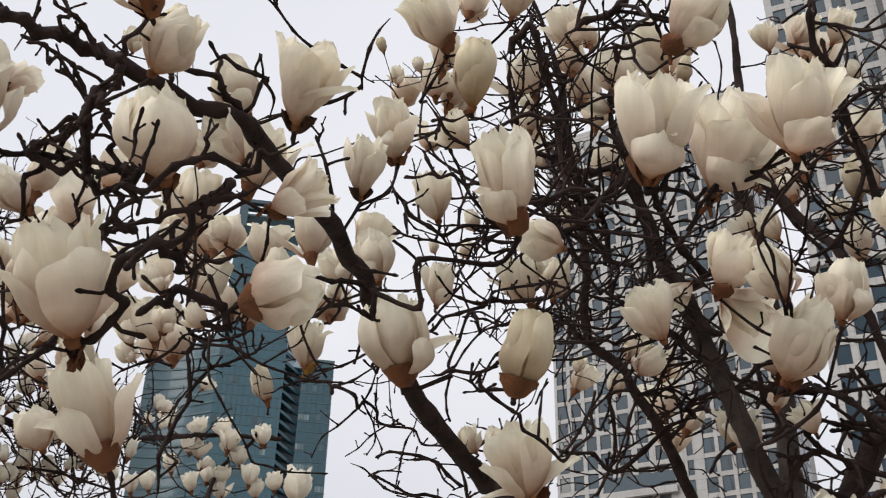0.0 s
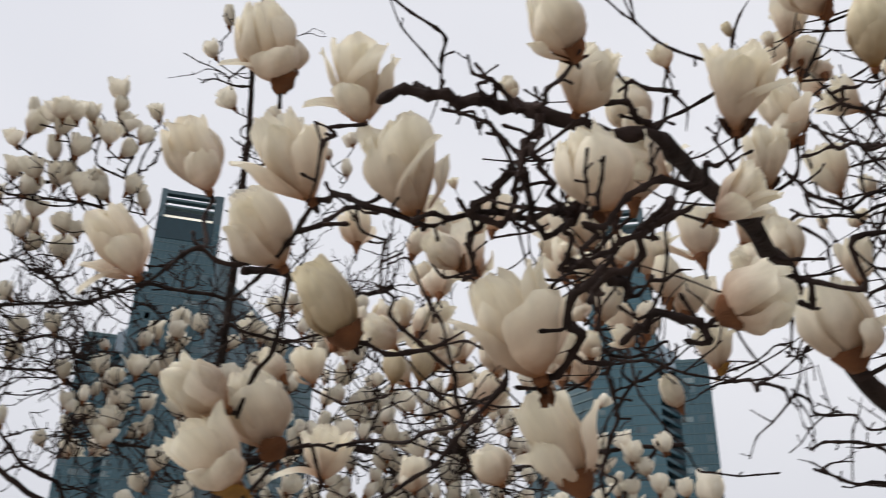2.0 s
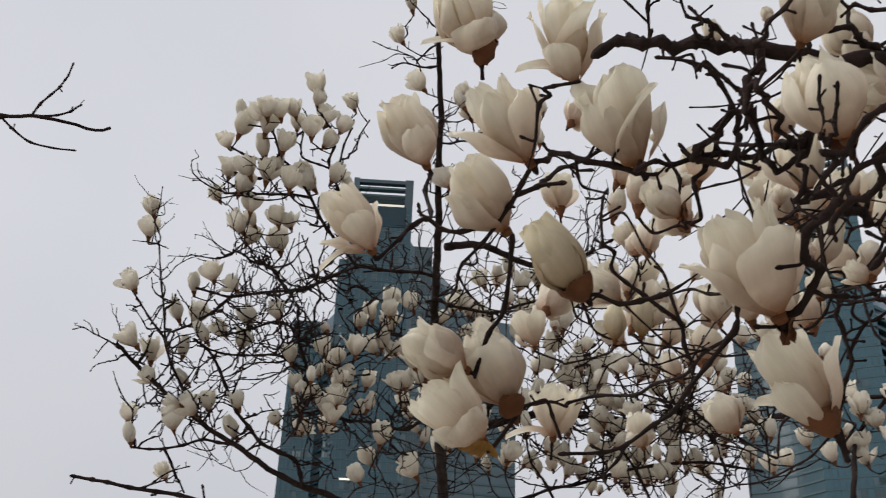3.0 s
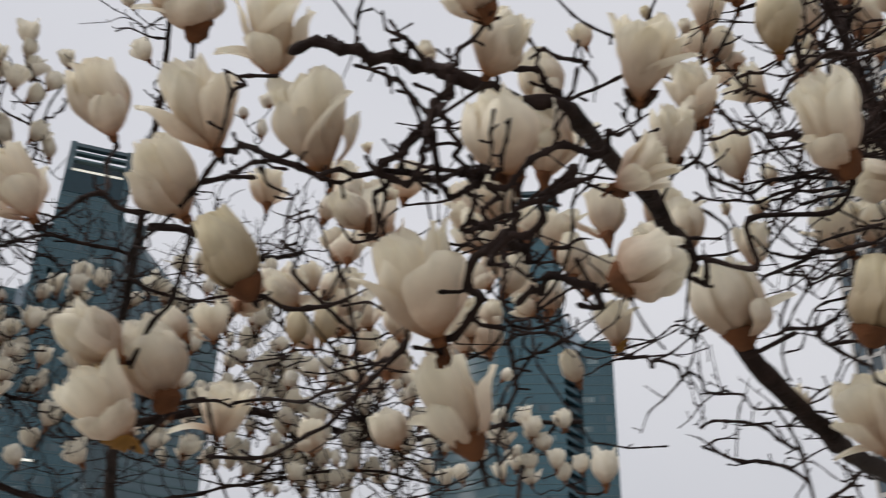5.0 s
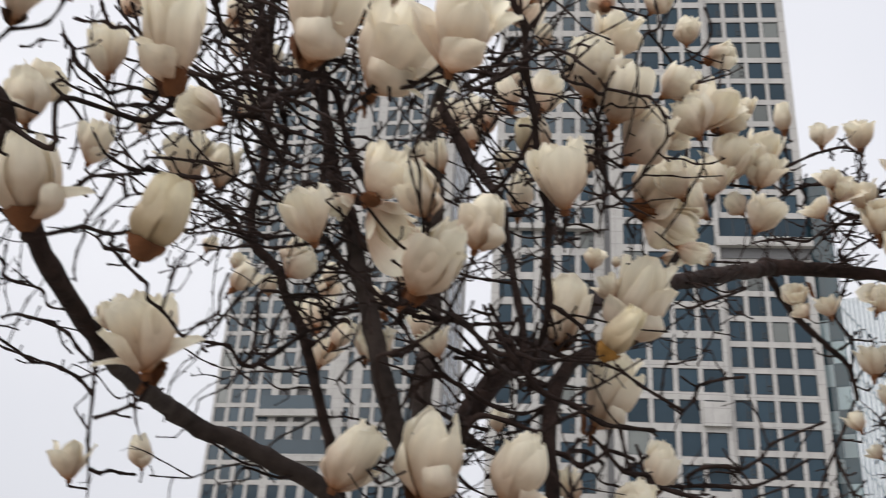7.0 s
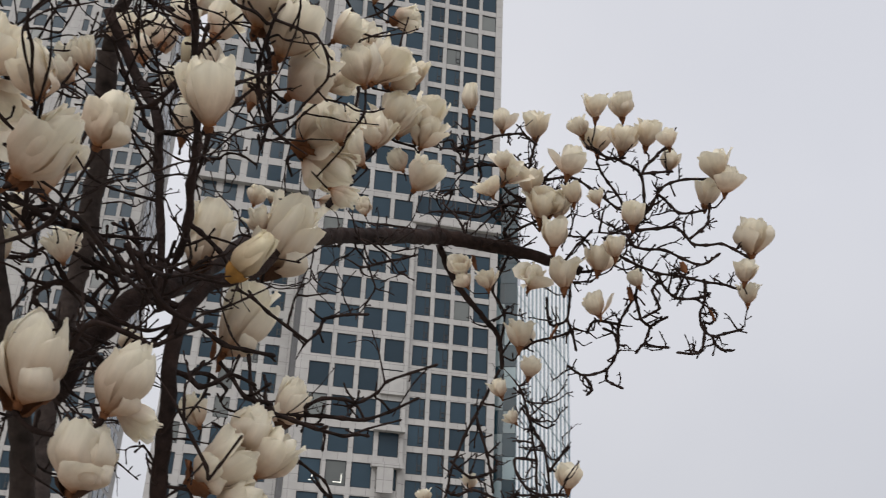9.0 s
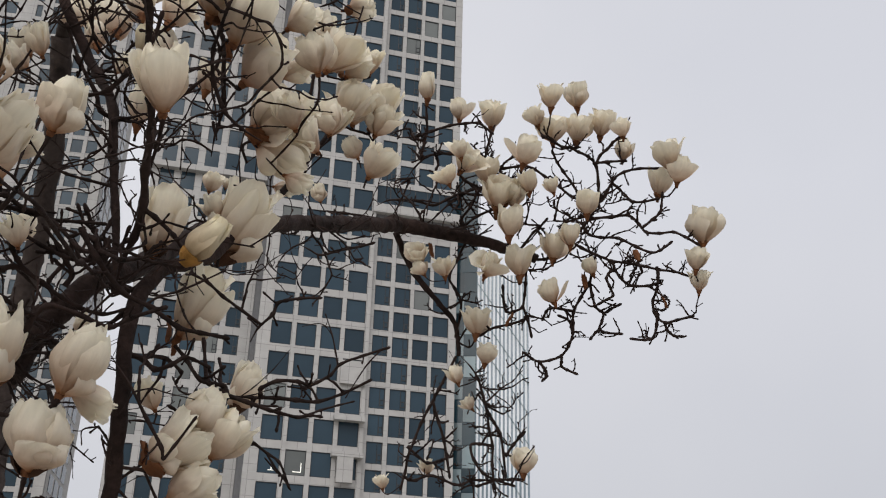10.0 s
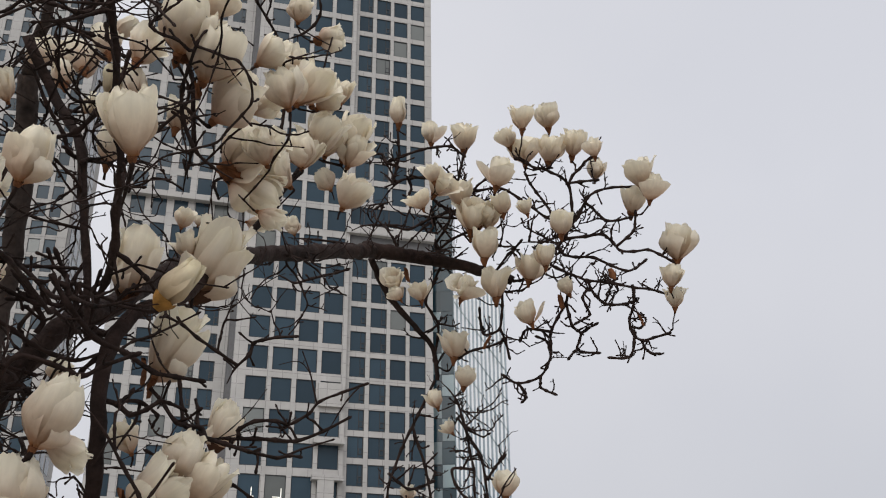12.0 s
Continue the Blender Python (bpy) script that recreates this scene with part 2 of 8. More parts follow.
def stone_facade(tower, columns, x_end, z_low, floors, storey, glass_h, face_y, wall_mat, bands=(), x_start=0.0):
    """Piers, spandrels and windows of one face; columns are (start, end, split). The face looks along -y of the tower."""
    z_top = z_low + floors * storey
    edges = [x_start]
    for a, b, _ in columns:
        edges += [a, b]
    edges.append(x_end)
    for i in range(0, len(edges), 2):
        part("pier", box_bm(edges[i], edges[i + 1], face_y - 0.16, face_y + 0.3, z_low, z_top), wall_mat, tower)
    for f in range(floors):
        z = z_low + f * storey
        bm = box_bm(x_start + 0.02, x_end - 0.02, face_y - 0.12, face_y + 0.28, z + glass_h, z + storey)
        part("spandrel", bm, wall_mat, tower)
    # thin shadow joints between the cladding stones
    bm = bmesh.new()
    for f in range(floors):
        z = z_low + f * storey
        for i in range(0, len(edges), 2):
            if edges[i + 1] - edges[i] > 0.3:
                for zz in (z + 0.02, z + glass_h):
                    box(bm, edges[i] + 0.02, edges[i + 1] - 0.02, face_y - 0.165, face_y - 0.15, zz, zz + 0.05)
    part("cladding_joint", bm, STONE_GREY, tower)["kind"] = "stuff"
    shared = {}
    rnd = random.Random(len(columns) * 31 + floors)
    for a, b, split in columns:
        for f in range(floors):
            if any(lo <= f < hi and c0 <= a < c1 for lo, hi, c0, c1 in bands):
                continue
            pale = rnd.random() < 0.06
            key = (round(b - a, 2), split, pale)
            if key not in shared:
                shared[key] = window_meshes(b - a, glass_h, split, pale)
            frame_mesh, pane_mesh, casement_mesh = shared[key]
            w = part("window", frame_mesh, None, tower, at=pose(a, face_y - 0.07, z_low + f * storey))
            part("pane", pane_mesh, None, w)
            if casement_mesh:
                part("casement", casement_mesh, None, w)


def tower_at(name, azimuth, distance, turn, label):
    x, y = polar(azimuth, distance)
    return thing(name, pose(x, y, 0, 0, 0, turn), label, "tower block", "towers round the park")


STOREY = 3.2
B2_Z = 13.95
# nearer tower: its tall face, below and above the plant floor
B2 = tower_at("office_tower", 29.25, 105.5, -25.5, "pale stone high-rise tower with a grid of dark windows")
b2_columns = [(13.72, 15.5, True), (15.98, 17.85, True), (18.28, 20.1, False), (20.53, 22.4, False)]
stone_facade(B2, b2_columns, 23.3, 13.2, 13, 2.99, 2.35, 0.0, STONE, x_start=13.25)
stone_facade(B2, b2_columns, 23.3, 58.9, 18, 3.126, 2.4, 0.0, STONE, x_start=13.25)
# filler box, its shade put into the colour
part("core", box_bm(0.6, 23.1, 0.32, 22, 0, 116), SHADOW_GREY, B2, "core box in shadow grey behind the windows")
part("plinth", box_bm(13.25, 23.3, -0.16, 0.3, 0, 13.2), STONE, B2)
part("wall_band", box_bm(13.25, 23.3, -0.16, 0.3, 52.07, 53.0), STONE, B2)
part("wall_band", box_bm(13.25, 23.3, -0.16, 0.3, 58.2, 58.9), STONE, B2)
part("strip_window", box_bm(13.4, 23.1, -0.05, 0.1, 55.4, 58.2), PANE, B2, "long dark plant-floor window")
part("ledge", box_bm(12.8, 23.4, -1.0, 0.3, 54.3, 55.4), STONE, B2, "deep pale stone ledge")
# strip below the ledge, coloured with the same shadow grey
part("soffit", box_bm(13.4, 23.2, -0.3, 0.2, 53.0, 54.3), SHADOW_GREY, B2)
for x in (17.6, 18.9, 20.3, 21.6):
    part("ceiling_light", box_bm(x, x + 0.9, -0.12, -0.06, 55.7, 55.87), LAMP, B2)
for x in (14.9, 16.4, 17.9, 19.4, 20.9):
    part("window", box_bm(x, x + 0.12, -0.1, -0.05, 55.4, 58.2), FRAME_DARK, B2)
# the taller-storeyed bay beside it, with a glazed return on its side
BAY = -0.5
bay_columns = [(2.5, 4.72, False), (5.22, 7.4, False), (7.9, 10.05, False), (10.52, 12.72, False)]
stone_facade(B2, bay_columns, 13.25, 12.76, 30, 3.471, 2.62, BAY, STONE, x_start=1.1)
part("plinth", box_bm(1.1, 13.25, BAY - 0.16, BAY + 0.3, 0, 12.76), STONE, B2)
# filler box of the bay, coloured as shade
part("bay_core", box_bm(1.4, 13.2, BAY + 0.32, 0.3, 0, 116), SHADOW_GREY, B2, "core box in shadow grey behind the windows")
part("bay_side_wall", box_bm(1.12, 1.4, BAY + 0.3, 12.0, 0, 116), STONE_GREY, B2, "grey stone return wall")
side_glass = mesh_of("side_window", box_bm(-0.06, 0.0, 0, 3.0, 0, 2.5), PANE)
for f in range(28):
    for y in (BAY + 1.3, BAY + 5.2, BAY + 9.0):
        part("side_window", side_glass, None, B2, at=pose(1.12, y, 12.8 + f * 3.471))
part("balcony_wall", box_bm(10.3, 13.1, BAY - 0.6, BAY - 0.17, 33.3, 35.9), STONE, B2, "pale panel across one window")
for z in (29.2, 25.35):
    part("balcony_ledge", box_bm(9.9, 13.2, BAY - 1.1, BAY - 0.17, z, z + 0.5), STONE, B2)
part("balcony_wall", box_bm(10.5, 12.2, BAY - 1.05, BAY - 0.6, 22.7, 25.35), STONE, B2)
for x0, x1, z0, z1 in ((3.9, 3.98, 0.4, 1.3), (3.6, 4.2, 0.35, 0.42), (6.1, 7.0, 0.35, 0.43), (6.92, 7.0, 0.43, 1.3)):
    part("ceiling_light", box_bm(x0, x1, BAY - 0.04, BAY - 0.01, 23.17 + z0, 23.17 + z1), LAMP, B2)

# the same tower's set-back wing
B2W = tower_at("office_tower_wing", 22.55, 108.5, -25.5, "set-back wing of the pale stone tower with darker windows")
stone_facade(B2W, [(0.9, 2.5, False), (3.3, 4.9, False), (5.7, 7.3, False), (8.1, 9.7, True), (10.3, 11.9, True)], 13.2, B2_Z, 32, STOREY, 2.3, 0.0, STONE, bands=((14, 15, 0, 13),))
# filler box of the wing, coloured as shade
part("core", box_bm(0.3, 13.1, 0.32, 16, 0, B2_Z + 32 * STOREY + 1), SHADOW_GREY, B2W, "core box in shadow grey behind the windows")
part("plinth", box_bm(0, 13.2, -0.16, 0.3, 0, B2_Z), STONE, B2W)
part("strip_window", box_bm(0.4, 12.9, -0.1, 0.1, B2_Z + 14 * STOREY, B2_Z + 14 * STOREY + 2.2), PANE, B2W)
part("ledge", box_bm(-0.2, 13.3, -0.9, 0.3, B2_Z + 13.7 * STOREY, B2_Z + 13.7 * STOREY + 0.7), STONE, B2W)

# farther tower of the same kind
B1 = tower_at("office_tower", 7.14, 165.0, -31, "pale stone high-rise tower with a fine window grid")
b1_columns = [(-0.26, 1.56, False), (2.23, 4.01, False), (4.72, 6.53, False), (7.13, 9.01, False), (10.28, 12.32, False), (13.28, 15.27, False), (16.31, 18.27, False),
              (21.3, 22.3, False), (24.0, 25.8, True), (26.4, 28.2, True), (28.8, 30.6, False), (31.2, 33.0, False), (33.6, 35.3, False)]
stone_facade(B1, b1_columns, 36.8, 16.03, 33, 3.13, 2.4, 0.0, STONE, bands=((10, 12, 10, 19),), x_start=-0.75)
# filler box of the farther tower, coloured as shade
part("core", box_bm(-0.4, 36.5, 0.32, 18, 0, 119.2), SHADOW_GREY, B1, "core box in shadow grey behind the windows")
part("parapet", box_bm(-0.75, 36.8, -0.2, 0.34, 119.32, 120.5), STONE, B1)
part("return_wall", box_bm(36.5, 36.85, 0.3, 18, 0, 120.5), STONE, B1, "pale stone end wall")
for f in range(33):
    for y in (2.2, 6.4, 10.6):
        part("side_window", side_glass, None, B1, at=pose(36.92, y, 16.03 + f * 3.13))
part("plinth", box_bm(-0.75, 36.8, -0.16, 0.3, 0, 16.03), STONE, B1)
for z in (49.3, 42.0):
    part("strip_window", box_bm(7.3, 19.2, -0.24, -0.17, z, z + 2.4), PANE, B1, "long dark plant-floor window")
    part("ledge", box_bm(7.0, 19.6, -1.0, -0.17, z - 1.2, z - 0.1), STONE, B1)

# ---- glass tower with pale fins beside the stone one ----
D = tower_at("finned_glass_tower", 41.75, 112.0, -46, "silver-blue glass tower with slim pale vertical fins")
D_TOP = 49.0
part("glass_body", box_bm(2.0, 8.0, 0, 6, 0, D_TOP), SILVER_GLASS, D)
part("stair_shaft", box_bm(-0.9, 2.0, 0.0, 6, 0, 65.0), TEAL_DARK, D, "dark glazed corner shaft")
for i in range(13):
    part("fin", box_bm(2.1 + i * 0.455, 2.32 + i * 0.455, -0.14, 0.0, 0, D_TOP), FIN_WHITE, D)
# thin dark teal bands slanting down across the fins
for i in range(12):
    bm = bmesh.new()
    z = 9.4 + i * 3.5
    v = [bm.verts.new(c) for y in (-0.19, -0.15) for c in ((2.05, y, z), (8.0, y, z - 9.0), (8.0, y, z - 8.88), (2.05, y, z + 0.12))]
    for q in ((0, 1, 2, 3), (7, 6, 5, 4), (0, 4, 5, 1), (2, 6, 7, 3), (1, 5, 6, 2), (3, 7, 4, 0)):
        bm.faces.new([v[k] for k in q])
    part("slant_band", bm, TEAL_LINE, D)
for i in range(25):
    for c in range(2):
        dark = (i + c) % 2 == 0
        part("corner_panel", box_bm(-0.85 + c * 1.42, 0.5 + c * 1.42, -0.06, 0.0, i * 2.6, i * 2.6 + 2.5), TEAL_DARK if dark or i > 17 else TEAL_PALE, D)


# ---- teal glass skyscrapers ----
def curtain(tower, name, x0, x1, y0, y1, z0, z1, mat, storey=4.0, bay=2.2, label=""):
    """A glazed block with proud floor lines and mullions, and clusters of lighter panes."""
    body = part(name, box_bm(x0, x1, y0, y1, z0, z1), mat, tower, label)
    bm = bmesh.new()
    z = z0 + storey
    while z < z1 - 0.5:
        box(bm, x0 - 0.1, x1 + 0.1, y0 - 0.14, y0, z, z + 0.3)
        z += storey
    part("floor_line", bm, TEAL_LINE, tower)["kind"] = "stuff"
    bm = bmesh.new()
    x = x0 + bay
    while x < x1 - 0.4:
        box(bm, x, x + 0.16, y0 - 0.22, y0, z0, z1)
        x += bay
    part("mullion", bm, TEAL_LINE, tower)["kind"] = "stuff"
    rnd = random.Random(int(x0 * 7 + z1))
    pane = mesh_of("glass_panel", box_bm(0, bay * 0.9, -0.05, 0.0, 0, 2.6), TEAL_GREY)
    bright = mesh_of("glass_panel", box_bm(0, bay * 0.4, -0.05, 0.0, 0, 2.2), TEAL_PALE)
    for k in range(int((z1 - z0) / storey * 0.9)):
        c = rnd.randrange(max(1, int((x1 - x0) / bay)))
        f = rnd.randrange(max(1, int((z1 - z0) / storey)))
        run, mesh, width = (rnd.randrange(2, 6), bright, bay * 0.5) if k % 3 == 0 else (rnd.randrange(1, 3), pane, bay)
        for q in range(run):
            px_ = x0 + c * bay + q * width + 0.15
            if px_ + width < x1:
                part("glass_panel", mesh, None, tower, at=pose(px_, y0, z0 + f * storey + 0.9))
    return body


def glass_skyscraper(azimuth, turn, mirror, span, label):
    """Slim tower with a notched crown, a bowed wing on one side and a sloping one on the other."""
    x, y = polar(azimuth, 380.0)
    t = thing("glass_skyscraper", pose(x, y, 0, 0, 0, turn) @ Matrix.Diagonal((-1 if mirror else 1, 1, 1, 1)), label, "skyscraper", "teal glass skyscrapers")
    top = 238.0
    curtain(t, "shaft", 0, 26, 0, 30, 0, top - 14, TEAL)
    # crown: open frame with a lit slot under it
    part("crown_wall", box_bm(0, 3.5, 0, 30, top - 14, top), TEAL_GREY, t)
    part("crown_wall", box_bm(23.5, 26, 0, 30, top - 14, top), TEAL_GREY, t)
    part("crown_back", box_bm(3.5, 23.5, 14, 16, top - 14, top - 2), TEAL_DARK, t)
    for k, (za, zb) in enumerate(((top - 2.0, top - 0.4), (top - 5.2, top - 4.2), (top - 8.6, top - 7.8))):
        part("crown_beam", box_bm(3.5, 23.5, 0.2, 3, za, zb), TEAL_GREY if k == 0 else TEAL_LINE, t)
    part("slot_light", box_bm(3.6, 23.4, 4.0, 4.4, top - 11.4, top - 10.4), LAMP, t, "lit slot below the crown")
    part("dark_band", box_bm(2.5, 25.5, -0.3, 0, top - 24, top - 14), TEAL_DARK, t)
    if mirror:
        curtain(t, "flank", -9.5, 0, 1.0, 28, 0, top - 32, TEAL_GREY, label="pale glass flank beside the shaft")
        curtain(t, "flank", 26, 29.5, 1.0, 28, 0, top - 40, TEAL)
        part("strip_light", box_bm(13.75, 22.0, -0.34, -0.24, 104.2, 105.0), LAMP, t, "strip light shining on one floor")
    # bowed wing
    bm = bmesh.new()
    n, r_top, rise = (14, 177.5, 30) if mirror else (14, 168.0, 8)
    ring = []
    for i in range(n + 1):
        u = i / n
        px_, py_ = -u * span, 10.0 * math.sin(u * 1.9) + 3.0 * u
        ring.append((bm.verts.new((px_, py_, 0)), bm.verts.new((px_, py_, r_top + rise * (1 - u) ** 2))))
    for a, b in zip(ring, ring[1:]):
        bm.faces.new((a[0], a[1], b[1], b[0]))
    back = [bm.verts.new((-span, 34, 0)), bm.verts.new((-span, 34, r_top))]
    end = [bm.verts.new((0, 34, 0)), bm.verts.new((0, 34, r_top + rise))]
    bm.faces.new((ring[-1][0], ring[-1][1], back[1], back[0]))
    bm.faces.new((back[0], back[1], end[1], end[0]))
    bm.faces.new([p[1] for p in ring] + [back[1], end[1]])
    part("bowed_wing", bm, TEAL_GREY, t, "bowed grey-teal glass wing")
    for f in range(1, 42):
        z = f * 4.0
        bm = bmesh.new()
        pts = [(-i / n * span, 10.0 * math.sin(i / n * 1.9) + 3.0 * i / n - 0.15) for i in range(n + 1)]
        row = [[bm.verts.new((p[0], p[1] + dy, z + dz)) for dy, dz in ((0.2, 0), (-0.25, 0), (-0.25, 0.8), (0.2, 0.8))] for p in pts]
        for a, b in zip(row, row[1:]):
            for q in range(4):
                bm.faces.new((a[q], a[(q + 1) % 4], b[(q + 1) % 4], b[q]))
        part("sill_band", bm, TEAL_LINE, t)
    # notch with slanted dark louvres, sloping roof, end wing
    part("notch_wall", box_bm(26, 33, 5.0, 30, 0, 172), TEAL_DARK, t)
    for f in range(40):
        bm = bmesh.new()
        z = 4 + f * 4.1
        v = [bm.verts.new(c) for c in ((26, 0.2, z + 3.4), (33, 4.9, z), (33, 4.9, z + 1.3), (26, 0.2, z + 4.7), (26, 5, z + 3.4), (26, 5, z + 4.7))]
        bm.faces.new((v[0], v[1], v[2], v[3]))
        bm.faces.new((v[0], v[3], v[5], v[4]))
        bm.faces.new((v[3], v[2], v[5]))
        bm.faces.new((v[0], v[4], v[1]))
        part("louvre", bm, TEAL, t)
    bm = bmesh.new()
    n = 10
    prof = [(26 + 12 * i / n, 182 - 17 * (i / n) ** 0.6) for i in range(n + 1)]
    lo = [[bm.verts.new((px_, yy, z)) for yy in (3.0, 26.0)] + [bm.verts.new((px_, yy, 163.0)) for yy in (26.0, 3.0)] for px_, z in prof]
    for a, b in zip(lo, lo[1:]):
        for q in range(4):
            bm.faces.new((a[q], a[(q + 1) % 4], b[(q + 1) % 4], b[q]))
    bm.faces.new(lo[0])
    bm.faces.new(lo[-1][::-1])
    part("sloping_roof", bm, SILVER_GLASS, t, "pale sloping glass roof")
    curtain(t, "end_wing", 33, 45.5, 2.0, 26, 0, 168.0 if mirror else 165.5, TEAL)
    part("parapet", box_bm(32.9, 45.6, 1.8, 26, 168.0 if mirror else 165.5, 169.3 if mirror else 166.8), TEAL_LINE, t)
    return t


glass_skyscraper(-13.25, 10, False, 28.0, "teal glass skyscraper with a notched crown and bowed wing")
glass_skyscraper(-36.65, 37, True, 46.0, "twin teal glass skyscraper with lower shoulder wings")


# ---- magnolia: wood ----
def tube(bm, pts, radii, sides=7, knots=0.0, rnd=None, uneven=0.10):
    """A tapered, slightly knotted tube through the points."""
    pts = [Vector(p) for p in pts]
    rings = []
    side = None
    for i, p in enumerate(pts):
        way = (pts[min(i + 1, len(pts) - 1)] - pts[max(i - 1, 0)])
        way = way.normalized() if way.length > 1e-9 else Vector((0, 0, 1))
        if side is None:
            side = way.orthogonal().normalized()
        side = (side - way * side.dot(way))
        side = side.normalized() if side.length > 1e-6 else way.orthogonal().normalized()
        other = way.cross(side)
        r = radii[i] * (1 + (knots * rnd.random() if rnd and rnd.random() < 0.3 else 0))
        rings.append([bm.verts.new(p + (side * math.cos(a) + other * math.sin(a)) * r * (1 + (uneven * (rnd.random() - 0.5) if rnd else 0)))
                      for a in (2 * math.pi * k / sides for k in range(sides))])
    for a, b in zip(rings, rings[1:]):
        for k in range(sides):
            bm.faces.new((a[k], a[(k + 1) % sides], b[(k + 1) % sides], b[k]))
    bm.faces.new(rings[0][::-1])
    bm.faces.new(rings[-1])


def smooth_path(pts, step):
    """Catmull-Rom through the points, cut into short steps."""
    p = [Vector(q) for q in pts]
    p = [p[0] * 2 - p[1]] + p + [p[-1] * 2 - p[-2]]
    out = []
    for i in range(1, len(p) - 2):
        n = max(2, int((p[i + 1] - p[i]).length / step))
        for k in range(n):
            t = k / n
            out.append(0.5 * ((2 * p[i]) + (p[i + 1] - p[i - 1]) * t + (2 * p[i - 1] - 5 * p[i] + 4 * p[i + 1] - p[i + 2]) * t * t + (3 * p[i] - p[i - 1] - 3 * p[i + 1] + p[i + 2]) * t ** 3))
    out.append(p[-2])
    return out


wood_seed = [0]
twig_sheets = {}
wood = {}
stalks = []


def sheet(tree):
    """The one mesh that gathers a tree's finest twigs."""
    return twig_sheets.setdefault(tree.name, (tree, bmesh.new()))[1]


def knuckled(pts, radii, rnd):
    """A gently bent line through the points, swollen at each of them."""
    p = [pts[0] * 2 - pts[1]] + list(pts) + [pts[-1] * 2 - pts[-2]]
    line, rad = [], []
    for i in range(1, len(p) - 2):
        a, c, d, e = p[i - 1], p[i], p[i + 1], p[i + 2]
        k = 1.12 + 0.3 * rnd.random()
        for t, swell in ((0, k if i > 1 else 1.0), (0.2, 0.98), (0.5, 0.84), (0.8, 0.95)):
            line.append(0.5 * ((2 * c) + (d - a) * t + (2 * a - 5 * c + 4 * d - e) * t * t + (3 * c - a - 3 * d + e) * t ** 3))
            rad.append((radii[i - 1] * (1 - t) + radii[i] * t) * swell)
    return line + [pts[-1]], rad + [radii[-1]]


def spur(bm, p, way, length, r, rnd):
    """A short side shoot that ends in a fat bud."""
    q = p + way * length * 0.5
    d = (way + Vector((rnd.gauss(0, 0.3), rnd.gauss(0, 0.3), rnd.gauss(0.25, 0.3)))).normalized()
    e = q + d * length * 0.5
    tube(bm, [p, q, e, e + d * r * 1.0, e + d * r * 2.3, e + d * r * 3.2], [r * 1.0, r * 0.78, r * 0.85, r * 1.15, r * 0.95, r * 0.3], sides=5, rnd=rnd, uneven=0.2)


def twig(bm, start, way, length, r0, rnd, depth=0, droop=0.0):
    """A kinked, knuckled twig with short spurs."""
    p, d = Vector(start), Vector(way).normalized()
    n = max(3, int(length / (0.02 + 0.014 * rnd.random())))
    step = length / n
    pts, rad = [p.copy()], [r0]
    for i in range(n):
        bend = 0.30 if rnd.random() < 0.65 else 0.9
        d = (d + Vector((rnd.gauss(0, bend), rnd.gauss(0, bend), rnd.gauss(0.10 - droop, bend))) * 0.62).normalized()
        p = p + d * step * rnd.uniform(0.6, 1.4)
        r = r0 * (1 - 0.45 * (i + 1) / n)
        pts.append(p.copy())
        rad.append(r)
        if rnd.random() < 0.3:
            out = (d * 0.5 + Vector((rnd.gauss(0, 1), rnd.gauss(0, 1), rnd.gauss(0.2, 0.8)))).normalized()
            spur(bm, p, out, rnd.uniform(2.5, 7) * r0, r * 0.85, rnd)
        elif depth < 2 and rnd.random() < (0.28 if depth == 0 else 0.1):
            out = (d + Vector((rnd.gauss(0, 1), rnd.gauss(0, 1), rnd.gauss(0.15 - droop, 0.8)))).normalized()
            twig(bm, p, out, length * (0.22 + 0.4 * rnd.random()) * (0.8 if depth else 1), max(r0 * 0.62, r * 0.85), rnd, depth + 1, droop)
    line, fine = knuckled(pts, rad, rnd)
    line += [p + d * r0 * 1.0, p + d * r0 * 2.2, p + d * r0 * 3.0]
    fine += [rad[-1] * 1.35, rad[-1] * 1.1, rad[-1] * 0.2]
    tube(bm, line, fine, sides=5, rnd=rnd, uneven=0.2)
    return p


